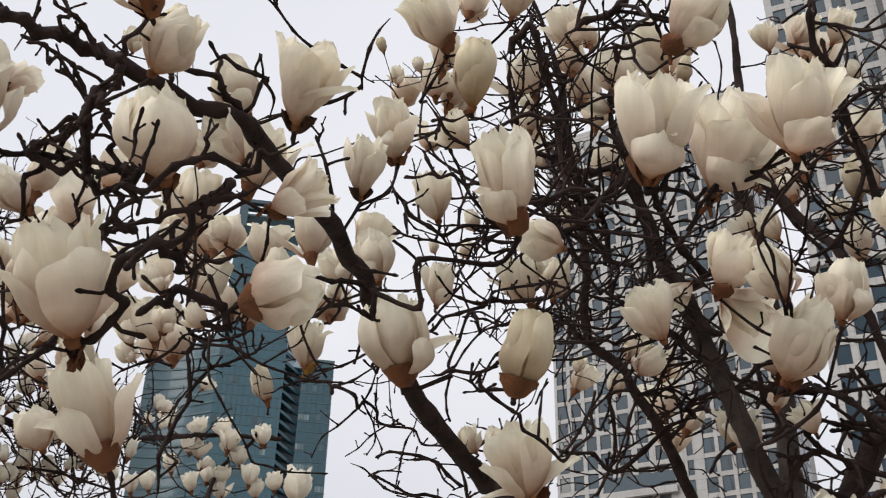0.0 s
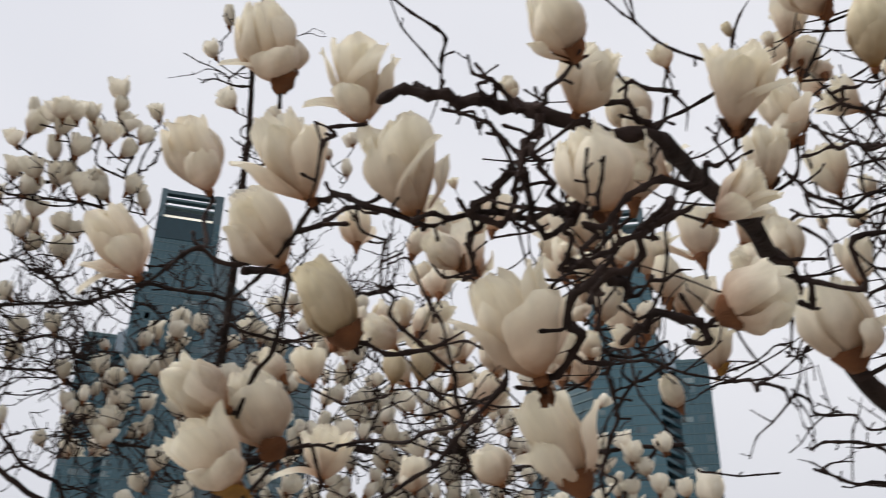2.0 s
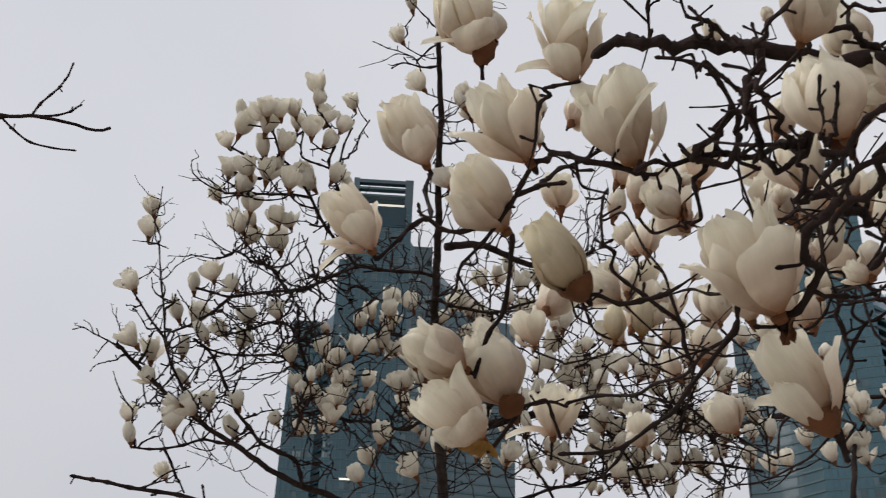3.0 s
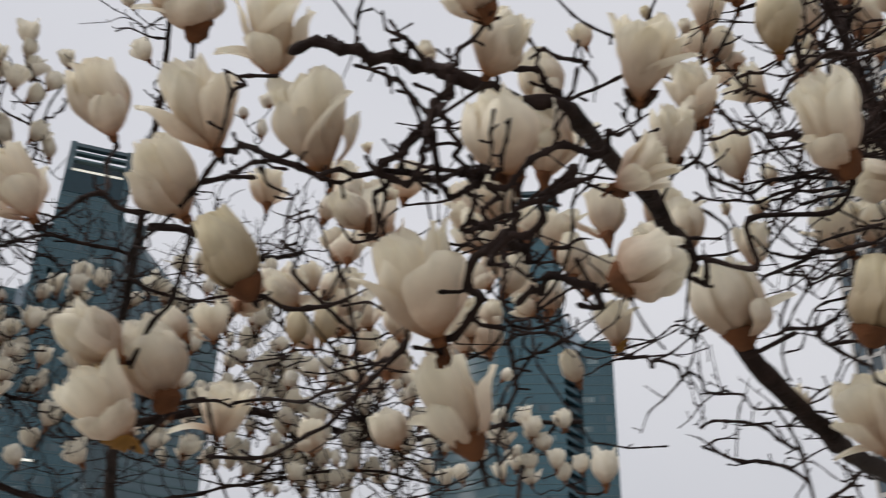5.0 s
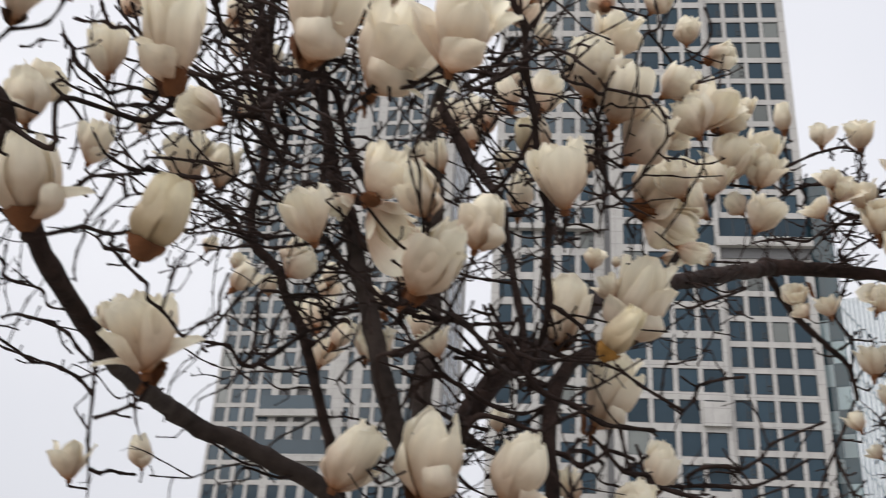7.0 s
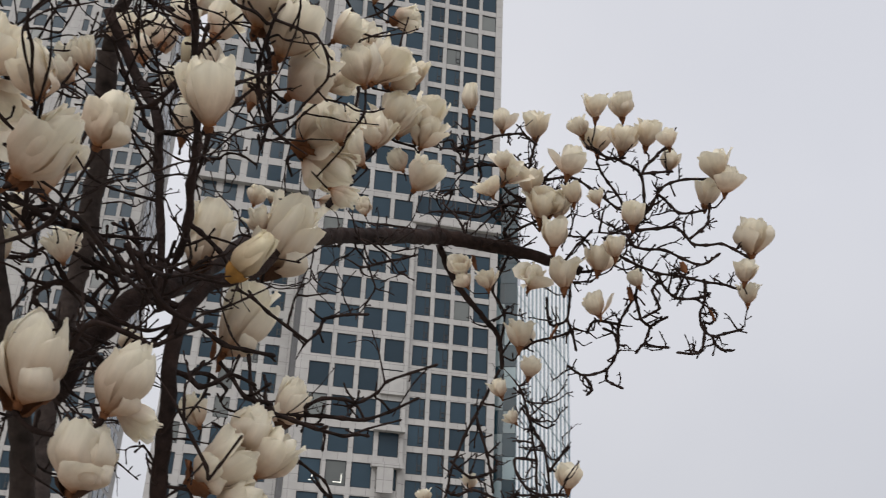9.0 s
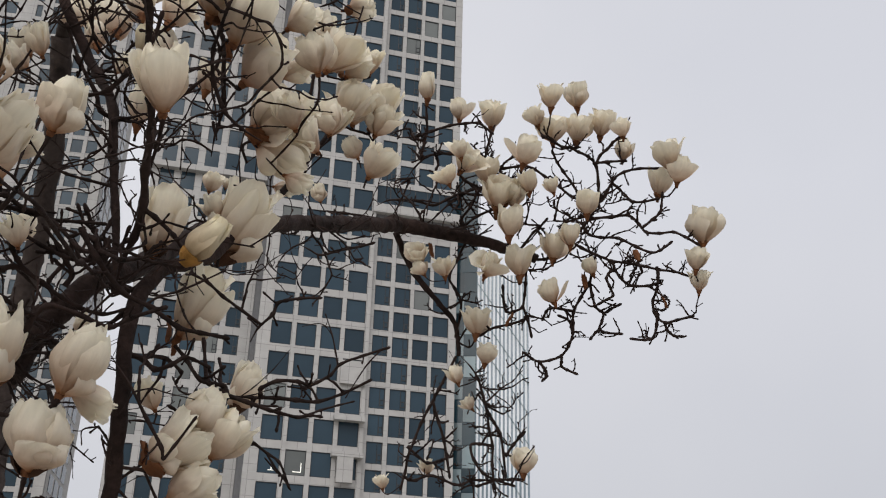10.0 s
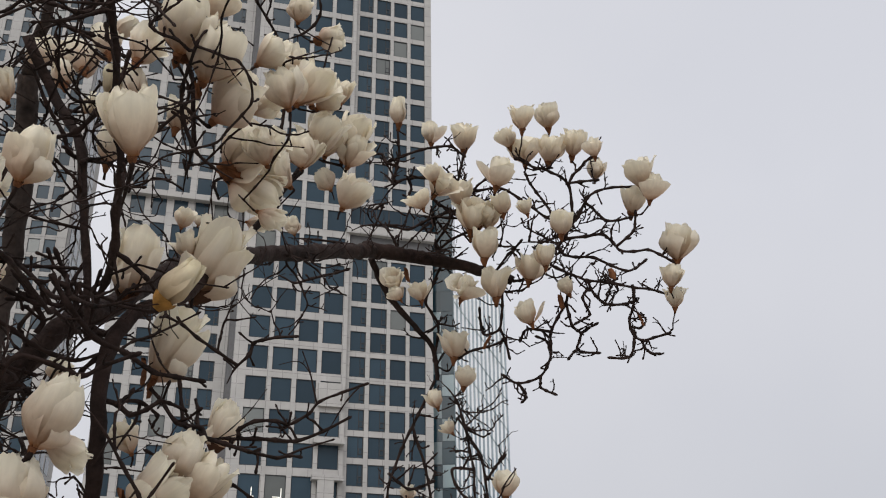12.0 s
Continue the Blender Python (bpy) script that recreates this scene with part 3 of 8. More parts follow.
def limb(tree, r0, r1, *pts, name="branch", mat=None, label="", twigs=0.0, reach=0.22, wobble=0.012, droop=0.0, fine=0.0028):
    """One branch as its own part; twigs is how many fine twigs leave it per metre."""
    wood_seed[0] += 1
    rnd = random.Random(wood_seed[0] * 17 + 3)
    thin = max(r0, r1) < 0.0135
    step = max(0.022, min(0.075, r0 * 8.5)) if thin else 0.022
    free = False
    if thin and tree.name in wood:
        root, _, gap = nearest_wood(tree, pts[0])
        if r0 * 2 < gap < r0 * 7:
            a = Vector(pts[0])
            way = (a - Vector(pts[1])).normalized() * gap * 0.3
            pts = (root, root.lerp(a, 0.45) + way, *pts)
        free = gap >= r0 * 7
    path = smooth_path(pts, step)
    n = len(path)
    off = Vector((0, 0, 0))
    line = []
    for i, p in enumerate(path):
        if thin:
            off = Vector((rnd.gauss(0, 1), rnd.gauss(0, 1), rnd.gauss(0, 1))) * step * (0.04 if r0 > 0.0062 else 0.085)
        else:
            off = off * 0.75 + Vector((rnd.gauss(0, 1), rnd.gauss(0, 1), rnd.gauss(0, 1))) * wobble * 0.14
        line.append(p + (off if 0 < i < n - 1 else off * 0))
    bm = bmesh.new()
    if thin:
        rad = [(r0 + (r1 - r0) * i / max(1, n - 1)) * 0.64 for i in range(n)]
        for i in range(1, n):
            for _ in range(2):
                if rnd.random() < 0.27:
                    ahead = (line[i] - line[i - 1]).normalized()
                    out = (ahead * 0.4 + Vector((rnd.gauss(0, 1), rnd.gauss(0, 1), rnd.gauss(0.2, 1))).normalized()).normalized()
                    spur(bm, line[i], out, rad[i] * rnd.uniform(2.5, 8), rad[i] * rnd.uniform(0.5, 0.75), rnd)
        if free:
            rad[:3] = [rad[0] * 0.2, rad[0] * 0.5, rad[0] * 0.8][:len(rad)]
        line, rad = knuckled(line, rad, rnd)
        n = len(line)
        d, e, r = (line[-1] - line[-2]).normalized(), line[-1], rad[-1]
        tube(bm, line + [e + d * r * 1.0, e + d * r * 2.6, e + d * r * 3.6], rad + [r * 1.2, r, r * 0.3], sides=7, rnd=rnd, uneven=0.16)
    else:
        rad = [(r0 + (r1 - r0) * i / max(1, n - 1)) * (0.66 if name == "stem" else 0.78) for i in range(n)]
        if name == "stem":
            d = ((line[-1] - line[-6]).normalized() + Vector((0, 0, 0.4))).normalized()
            for i in range(30):
                d = (d + Vector((rnd.gauss(0, 0.06), rnd.gauss(0, 0.06), 0.02))).normalized()
                line.append(line[-1] + d * 0.035)
                rad.append(r1 * 0.86 * (1 - 0.45 * min(1, (i + 1) / 5)) * (1 - 0.026 * (i + 1)))
            n = len(line)
        tube(bm, line, rad, sides=14, knots=0.16, rnd=rnd, uneven=0.13)
    ob = part(name, bm, mat or (BARK_GREY if max(r0, r1) > 0.022 else BARK), tree, label, smooth=True)
    wood.setdefault(tree.name, []).extend(zip(line, rad))
    total = sum((b - a).length for a, b in zip(line, line[1:]))
    for k in range(int(total * twigs)):
        i = rnd.randrange(1, n)
        way = Vector((rnd.gauss(0, 1), rnd.gauss(0, 1), rnd.gauss(0.2 - droop, 0.8)))
        twig(sheet(tree), line[i], way, reach * (0.4 + 0.9 * rnd.random()), max(0.0013, min(fine, rad[i] * 0.75)), rnd, 0, droop)
    return ob


def nearest_wood(tree, p):
    """The closest point of the tree's branches, and how thick the wood is there."""
    pts = wood.get(tree.name)
    if not pts:
        return None
    key = (tree.name, len(pts))
    if key not in wood_cache:
        wood_cache.clear()
        wood_cache[key] = np.array([tuple(q) for q, _ in pts])
    d = np.linalg.norm(wood_cache[key] - np.array(tuple(p)), axis=1)
    i = int(d.argmin())
    return Vector(pts[i][0]), pts[i][1], float(d[i])


wood_cache = {}


def tangle(tree, centre, spread, count, length, seed, droop=0.0, thick=0.0027):
    """A thicket of fine twigs through a part of the crown."""
    rnd = random.Random(seed)
    c = Vector(centre)
    for _ in range(count):
        p = c + Vector([max(-1.7, min(1.7, rnd.gauss(0, 1))) * w for w in spread])
        root, _, gap = nearest_wood(tree, p)
        way = Vector((rnd.gauss(0, 1), rnd.gauss(0, 0.7), rnd.gauss(0.1, 0.8)))
        if gap > 0.3:
            continue
        if gap < 0.6:
            way = (p - root).normalized() + way * 0.5
            p = root
        twig(sheet(tree), p, way, length * (0.5 + rnd.random()) + gap * 0.5, thick * (0.7 + 0.6 * rnd.random()), rnd, 0, droop)


# ---- magnolia: blossom ----
SHAPES = {  # bulge, where the bulge sits, mouth, petal width
    "bud": (0.165, 0.46, 0.05, 1.35),
    "cup": (0.215, 0.58, 0.115, 1.15),
    "goblet": (0.212, 0.66, 0.185, 1.02),
    "open": (0.225, 0.76, 0.255, 0.98),
    "wide": (0.42, 0.90, 0.48, 0.85),
}
petal_store = {}


def petal_grid(bm, shape, whorl, rnd, turn=0.0, nu=14, nv=10, lean=0.0):
    """One blunt spoon-shaped petal standing on the z axis from 0 to 1, wrapped round the axis, softly folded lengthwise."""
    bulge, seat, mouth, wide = SHAPES[shape]
    swell = 0.90 + 0.09 * (2 - whorl) + rnd.uniform(-0.04, 0.04)
    tall = 1.0 - (rnd.uniform(0.06, 0.30), rnd.uniform(0.03, 0.16), rnd.uniform(0.0, 0.09))[whorl]
    curl = (rnd.uniform(-0.03, 0.17), rnd.uniform(-0.05, 0.10), rnd.uniform(-0.05, 0.03))[whorl]
    if shape == "bud":
        tall, curl = 1.0 - rnd.uniform(0, 0.06), curl * 0.15
    skew = rnd.uniform(-0.2, 0.2)
    flat = rnd.uniform(0.75, 1.0)
    lip = rnd.uniform(-0.05, 0.05)
    folds, phase = rnd.uniform(2.2, 4.2), rnd.uniform(0, 6.28)
    deep = rnd.uniform(0.012, 0.028) * (0.5 if shape == "bud" else 1.0)
    half = bulge * wide * rnd.uniform(0.95, 1.15)
    seed = rnd.uniform(0, 60)
    ragged = rnd.uniform(0.03, 0.10) * (0.4 if shape == "bud" else 1.0)
    rows = []
    for i in range(nu + 1):
        u = i / nu
        if u < seat:
            r = bulge * math.sin(0.5 * math.pi * (u / seat)) ** 1.05
        else:
            k = (u - seat) / (1 - seat)
            r = mouth + (bulge - mouth) * math.cos(0.5 * math.pi * k) ** 0.9
        r = r * swell + 0.014
        if u < 0.62:
            w = half * (0.2 + 0.8 * math.sin(0.5 * math.pi * u / 0.62))
        else:
            w = half * max(0.05, 1 - ((u - 0.62) / 0.395) ** 2.2) ** 0.5
        late = max(0.0, (u - 0.5) / 0.5)
        row = []
        for j in range(nv + 1):
            v = 2 * j / nv - 1
            arc = max(-1.55, min(1.55, v * w / max(r, bulge * 0.5)))
            dent = 0.075 * noise.noise((1.1 * v + seed, 1.9 * u, seed)) + 0.02 * noise.noise((3.1 * v, 3.0 * u + seed, seed))
            fold = deep * math.cos(folds * v + phase) * math.sin(2.8 * u + 0.25)
            rr = r + lean * u + curl * late ** 2 + lip * v * v * late + (dent + fold) * min(1.0, 2.2 * u)
            x = rr * (1 - flat * (1 - math.cos(arc)))
            y = rr * math.sin(arc) * 1.04
            z = tall * (u - 0.025 * v * v * u) + ragged * (noise.noise((1.5 * v + seed, seed, 4.0)) + 0.2 * noise.noise((4.0 * v, seed, 9.0))) * u ** 4
            a = turn + skew * u * u
            row.append(bm.verts.new((x * math.cos(a) - y * math.sin(a), x * math.sin(a) + y * math.cos(a), z)))
        rows.append(row)
    for a, b in zip(rows, rows[1:]):
        for j in range(nv):
            bm.faces.new((a[j], a[j + 1], b[j + 1], b[j]))


def petal_mesh(shape, whorl, variant, mat):
    key = ("petal", shape, whorl, variant, mat.name)
    if key not in petal_store:
        bm = bmesh.new()
        petal_grid(bm, shape, whorl, random.Random(variant * 101 + whorl * 7 + len(shape)))
        petal_store[key] = mesh_of("petal", bm, mat, smooth=True)
    return petal_store[key]


def tongue_mesh(variant, mat):
    """A petal that hangs away by itself: a shallow spoon along z, seen from any side."""
    key = ("tongue", variant, mat.name)
    if key not in petal_store:
        rnd = random.Random(variant * 7 + 3)
        bow, phase = rnd.uniform(0.10, 0.2), rnd.uniform(0, 6)
        bm = bmesh.new()
        rows = []
        for i in range(11):
            u = i / 10
            w = 0.215 * math.sin(math.pi * (0.06 + 0.87 * u ** 0.9)) ** 0.75
            rows.append([bm.verts.new((bow * math.sin(math.pi * u) + 0.10 * v * v + 0.012 * math.sin(6 * u + 4 * v + phase), v * w, u - 0.03 * v * v)) for v in (-1, -0.66, -0.33, 0, 0.33, 0.66, 1)])
        for a, b in zip(rows, rows[1:]):
            for j in range(6):
                bm.faces.new((a[j], a[j + 1], b[j + 1], b[j]))
        petal_store[key] = mesh_of("petal", bm, mat, smooth=True)
    return petal_store[key]


def heart_mesh(shape, variant, mat):
    """The innermost petals and the swollen foot of the flower."""
    key = ("heart", shape, variant, mat.name)
    if key not in petal_store:
        bm = bmesh.new()
        rnd = random.Random(variant * 13 + 5)
        for k in range(3):
            petal_grid(bm, shape, 2, rnd, turn=k * 2.094 + 0.9)
        n = len(bm.faces)
        tube(bm, [(0, 0, -0.06), (0, 0, -0.02), (0, 0, 0.02), (0, 0, 0.07)], [0.036, 0.052, 0.058, 0.02], sides=9, rnd=rnd)
        me = mesh_of("blossom", bm, mat, SCALE_BROWN, smooth=True)
        me.polygons.foreach_set("material_index", [0 if i < n else 1 for i in range(len(me.polygons))])
        petal_store[key] = me
    return petal_store[key]


def bract_mesh(variant, mat):
    """Half of a cast bud case, curled like a boat."""
    key = ("bract", variant, mat.name)
    if key not in petal_store:
        rnd = random.Random(variant + 40)
        bm = bmesh.new()
        rows = []
        for i in range(8):
            u = i / 7
            w = 0.085 * math.sin(math.pi * (0.12 + 0.85 * u)) ** 0.7
            rows.append([bm.verts.new((0.03 + 0.06 * math.cos(v * 1.3) + 0.05 * u * u + rnd.uniform(-0.012, 0.012), w * math.sin(v * 1.3) + rnd.uniform(-0.01, 0.01), -0.05 + 0.30 * u + rnd.uniform(-0.02, 0.02)))
                         for v in (-1, -0.6, -0.2, 0.2, 0.6, 1)])
        for a, b in zip(rows, rows[1:]):
            for j in range(5):
                bm.faces.new((a[j], a[j + 1], b[j + 1], b[j]))
        petal_store[key] = mesh_of("bud_scale", bm, mat, smooth=True)
    return petal_store[key]


def collar_mesh(variant, mat):
    """A ragged bud case that still clasps the foot of the flower."""
    key = ("collar", variant, mat.name)
    if key not in petal_store:
        bm = bmesh.new()
        rows = []
        for i in range(7):
            u = i / 6
            row = []
            for j in range(15):
                a = -2.5 + 5.0 * j / 14
                rim = 0.05 * noise.noise((1.7 * a + variant * 7, variant, 2.0))
                r = 0.05 + 0.125 * math.sin(1.45 * u) ** 0.9 + 0.02 * noise.noise((2 * a, 3 * u, variant + 5))
                row.append(bm.verts.new((r * math.cos(a), r * math.sin(a), -0.05 + (0.2 + rim) * u)))
            rows.append(row)
        for p, q in zip(rows, rows[1:]):
            for j in range(14):
                bm.faces.new((p[j], p[j + 1], q[j + 1], q[j]))
        petal_store[key] = mesh_of("bud_scale", bm, mat, smooth=True)
    return petal_store[key]


def axis_pose(base, tip, spin):
    base, tip = Vector(base), Vector(tip)
    size = (tip - base).length
    q = (tip - base).to_track_quat("Z", "Y")
    return Matrix.LocRotScale(base, q, (size, size, size)) @ pose(0, 0, 0, 0, 0, spin)


bloom_seed = [0]


def bloom(tree, base, tip, shape="cup", bract="", pink=False, loose=(), fat=1.18, apron=()):
    """One near blossom from its foot to its tip: heart, six outer petals, cast bud scale; loose: tips of petals that hang away; fat: its girth; apron: the ways in which short outer petals bulge."""
    bloom_seed[0] += 1
    rnd = random.Random(bloom_seed[0])
    mat = PETAL_PINK if pink else PETAL_BUD if shape == "bud" else PETAL
    m = axis_pose(base, tip, rnd.uniform(0, 360)) @ Matrix.Diagonal((fat * rnd.uniform(0.96, 1.12), fat * rnd.uniform(0.9, 1.06), 1, 1))
    ob = part("blossom", heart_mesh(shape, rnd.randrange(4), mat), None, tree, at=m)
    n = 0
    for whorl in (1, 0):
        for k in range(3):
            lean = rnd.uniform(-2, 3) + (2 if whorl == 0 else 0) + (6 if shape == "wide" else 0)
            if shape != "bud" and whorl == 0 and rnd.random() < 0.3:
                lean += rnd.uniform(2, 9)
            short = shape != "bud" and whorl == 0 and rnd.random() < 0.22
            lean = min(lean, 7) if short else lean
            part("petal", petal_mesh(shape, whorl, rnd.randrange(9), mat), None, ob, at=pose(0, 0, 0, 0, 0, k * 120 + whorl * 60 + rnd.uniform(-14, 14)) @ pose(0.012 + 0.02 * short, 0, 0, 0, lean, 0) @ Matrix.Diagonal((1.04, 0.84 if short else 1.0, rnd.uniform(0.56, 0.7) if short else 1.0, 1)))
            n += 1
    inverse = m.inverted()
    for way in apron:
        local = inverse.to_3x3() @ Vector(way)
        part("petal", petal_mesh("cup", 0, rnd.randrange(9), mat), None, ob, "short outer petal bulging below the rest", at=pose(0, 0, 0, 0, 0, math.degrees(math.atan2(local.y, local.x))) @ pose(0.03, 0, 0, 0, 3, 0) @ Matrix.Diagonal((1.1, 0.86, 0.56, 1)))
    for end in loose:
        local = inverse @ Vector(end)
        length = local.length
        q = local.to_track_quat("Z", "X")
        part("petal", tongue_mesh(rnd.randrange(4), mat), None, ob, "petal fallen open from the cup", at=Matrix.LocRotScale((0, 0, 0.03), q, (length, length, length)) @ pose(0, 0, 0, 0, 0, rnd.uniform(-40, 40)))
    collar = bract in ("collar", "case", "ochre_case")
    if bract and not collar:
        case = SCALE_OCHRE if bract == "ochre" else SCALE_BROWN
        for k in range(2):
            hangs = k == 1 if bract == "pair" else rnd.random() < 0.4
            part("bud_scale", bract_mesh(rnd.randrange(3), case), None, ob, "brown cast bud scale",
                 at=pose(0, 0, -0.02, 0, rnd.uniform(115, 160) if hangs else rnd.uniform(8, 30), rnd.uniform(0, 360)) @ Matrix.Diagonal((0.8, 0.62, 0.75, 1) if hangs else (1.45, 1.8, 1.0, 1)))
    if collar:
        case = {"collar": SCALE_DARK, "case": SCALE_BROWN, "ochre_case": SCALE_OCHRE}[bract]
        part("bud_scale", collar_mesh(rnd.randrange(3), case), None, ob, "dark brown downy bud case clasping the foot" if bract == "collar" else "reddish brown bud case round the foot",
             at=pose(0, 0, 0, 0, 0, rnd.uniform(0, 360)) @ Matrix.Diagonal((1.08, 1.08, 1.0 if bract == "collar" else 1.25, 1)))
    stalks.append((tree, Vector(base), Vector(tip), (Vector(tip) - Vector(base)).length * 0.036))
    return ob


def small_mesh(shape, variant, mat):
    """A whole far blossom in one mesh."""
    key = ("small", shape, variant, mat.name)
    if key not in petal_store:
        rnd = random.Random(variant * 29 + 11)
        bm = bmesh.new()
        for whorl in range(3):
            for k in range(3):
                petal_grid(bm, shape, whorl, rnd, turn=k * 2.094 + whorl * 1.05 + rnd.uniform(-0.25, 0.25), nu=7, nv=4,
                           lean=(rnd.choice((0.0, 0.06, 0.16, 0.3)) if whorl == 0 and shape != "bud" else rnd.uniform(-0.03, 0.05)))
        n = len(bm.faces)
        tube(bm, [(0, 0, -0.16), (0, 0, -0.05), (0, 0, 0.03), (0.01, 0, 0.12), (0.02, 0, 0.19)], [0.03, 0.055, 0.08, 0.105, 0.05], sides=7, rnd=rnd, uneven=0.35)
        me = mesh_of("blossom", bm, mat, SCALE_BROWN, smooth=True)
        me.polygons.foreach_set("material_index", [0 if i < n else 1 for i in range(len(me.polygons))])
        petal_store[key] = me
    return petal_store[key]


def small_bloom(tree, base, tip, shape="cup"):
    bloom_seed[0] += 1
    rnd = random.Random(bloom_seed[0])
    stalks.append((tree, Vector(base), Vector(tip), (Vector(tip) - Vector(base)).length * 0.042))
    near = tree.name == "magnolia_tree"
    girth = 1.42 if near else 1.3
    return part("blossom", small_mesh(rnd.choice(("cup", "goblet", "goblet", "open")) if shape == "cup" else shape, rnd.randrange(10), PETAL if near else PETAL_SMALL), None, tree, at=axis_pose(base, tip, rnd.uniform(0, 360)) @ Matrix.Diagonal((girth, girth, 1.1, 1)))


def spray(tree, centre, spread, count, size, seed, shapes=("cup", "cup", "bud", "goblet")):
    """Small blossoms about a centre."""
    rnd = random.Random(seed)
    c = Vector(centre)
    for _ in range(count):
        p = c + Vector((rnd.gauss(0, 0.55) * spread[0], rnd.gauss(0, 0.55) * spread[1], rnd.gauss(0, 0.55) * spread[2]))
        up = Vector((rnd.gauss(0, 0.35), rnd.gauss(0, 0.35), 1)).normalized()
        s = size * rnd.uniform(0.75, 1.15)
        small_bloom(tree, p, p + up * s, rnd.choice(shapes))


# ---- trees ----
tree = thing("magnolia_tree", pose(1.05, 2.1, 0), "flowering white magnolia tree with bare dark branches", "tree", "magnolias in bloom")
left_tree = thing("magnolia_tree", pose(-2.95, 4.93, 0), "smaller-looking white magnolia tree full of buds", "tree", "magnolias in bloom")

# stems and limbs of the near tree
limb(tree, 0.0346, 0.0165, (0.971, 2.075, 0.723), (0.755, 1.777, 1.391), (0.569, 1.499, 1.875), (0.477, 1.424, 2.051), (0.421, 1.427, 2.215), (0.354, 1.409, 2.387), name='trunk', twigs=9, reach=0.2, label='grey-brown main stem')
limb(tree, 0.0156, 0.0053, (0.354, 1.409, 2.387), (0.329, 1.393, 2.476), (0.305, 1.370, 2.551), (0.277, 1.360, 2.636), name='branch', twigs=8, reach=0.15)
limb(tree, 0.0400, 0.0350, (0.755, 1.777, 1.391), (0.914, 2.411, 1.789), (0.965, 2.674, 2.115), (0.943, 2.652, 2.421), (0.941, 2.596, 2.638), (0.898, 2.494, 2.870), (0.813, 2.337, 3.131), name='trunk', twigs=5)
limb(tree, 0.0290, 0.0125, (0.813, 2.337, 3.131), (0.775, 2.157, 3.183), (0.764, 2.110, 3.280), (0.749, 2.029, 3.445), name='stem', twigs=5)
limb(tree, 0.0200, 0.0105, (0.610, 1.930, 1.729), (0.547, 1.909, 1.972), (0.495, 1.883, 2.120), (0.433, 1.849, 2.256), (0.348, 1.810, 2.385), (0.285, 1.791, 2.443), (0.275, 1.714, 2.585), (0.257, 1.677, 2.737), (0.238, 1.643, 2.868), name='stem', twigs=9, reach=0.25)
limb(tree, 0.0132, 0.0090, (0.735, 1.474, 2.118), (0.725, 1.400, 2.192), (0.697, 1.333, 2.280), (0.663, 1.283, 2.370), (0.618, 1.226, 2.481), (0.565, 1.165, 2.583), (0.530, 1.121, 2.645), name='stem', twigs=3)
limb(tree, 0.0277, 0.0404, (0.708, 1.846, 2.039), (0.746, 1.797, 2.157), (0.817, 1.787, 2.262), (0.940, 1.871, 2.353), (1.256, 2.179, 2.652), (1.758, 2.599, 2.982), (2.675, 3.262, 3.517), (2.772, 3.304, 3.553), name='limb', mat=BARK, twigs=3, reach=0.35, label='long level limb')
limb(tree, 0.0136, 0.0075, (0.590, 1.612, 2.729), (0.670, 1.621, 2.622), (0.699, 1.540, 2.496), (0.710, 1.501, 2.342), (0.726, 1.488, 2.233), (0.735, 1.474, 2.118), name='branch', twigs=5)
limb(tree, 0.0134, 0.0067, (0.635, 1.719, 2.825), (0.670, 1.587, 2.812), (0.684, 1.456, 2.799), (0.718, 1.387, 2.859), twigs=4)

# limb that sweeps across from the trunk
limb(tree, 0.0238, 0.0137, (0.589, 1.862, 1.888), (0.519, 1.815, 1.951), (0.439, 1.742, 1.983), (0.300, 1.676, 2.006), (0.193, 1.602, 2.013), (0.111, 1.382, 1.992), (0.061, 1.239, 1.980), name='limb', twigs=3, label='sweeping dark limb')
limb(tree, 0.0151, 0.0068, (0.061, 1.242, 1.978), (0.042, 1.199, 1.985), (0.003, 1.109, 2.002), (-0.030, 1.045, 2.030), (-0.076, 1.004, 2.112), (-0.098, 0.881, 2.105), (-0.116, 0.781, 2.091), (-0.136, 0.682, 2.071), (-0.147, 0.616, 2.056), (-0.163, 0.591, 2.049), (-0.182, 0.575, 2.046), (-0.214, 0.545, 2.052), (-0.231, 0.538, 2.053), name='limb', twigs=4, reach=0.08, label='sweeping dark limb')
limb(tree, 0.0088, 0.0066, (-0.229, 0.542, 2.055), (-0.247, 0.536, 2.061), (-0.278, 0.527, 2.069), (-0.301, 0.521, 2.073), (-0.326, 0.515, 2.078), name='branch', twigs=6, reach=0.08)
limb(tree, 0.0056, 0.0029, (-0.152, 0.616, 2.053), (-0.158, 0.599, 2.058), (-0.163, 0.580, 2.063), (-0.174, 0.565, 2.061), (-0.191, 0.554, 2.052), twigs=4, reach=0.06)
limb(tree, 0.052, 0.034, (1.050, 2.100, -0.150), (1.020, 2.090, 0.300), (0.971, 2.075, 0.723), (0.925, 2.010, 0.860), name="trunk", label="grey-brown foot of the main stem")
limb(tree, 0.024, 0.020, (0.800, 1.840, 1.250), (0.680, 1.900, 1.500), (0.610, 1.930, 1.729))
limb(tree, 0.023, 0.0194, (0.865, 1.930, 1.050), (0.870, 1.700, 1.350), (0.836, 1.544, 1.590))
limb(tree, 0.022, 0.0194, (0.755, 1.777, 1.391), (0.660, 1.580, 1.600), (0.602, 1.454, 1.758))

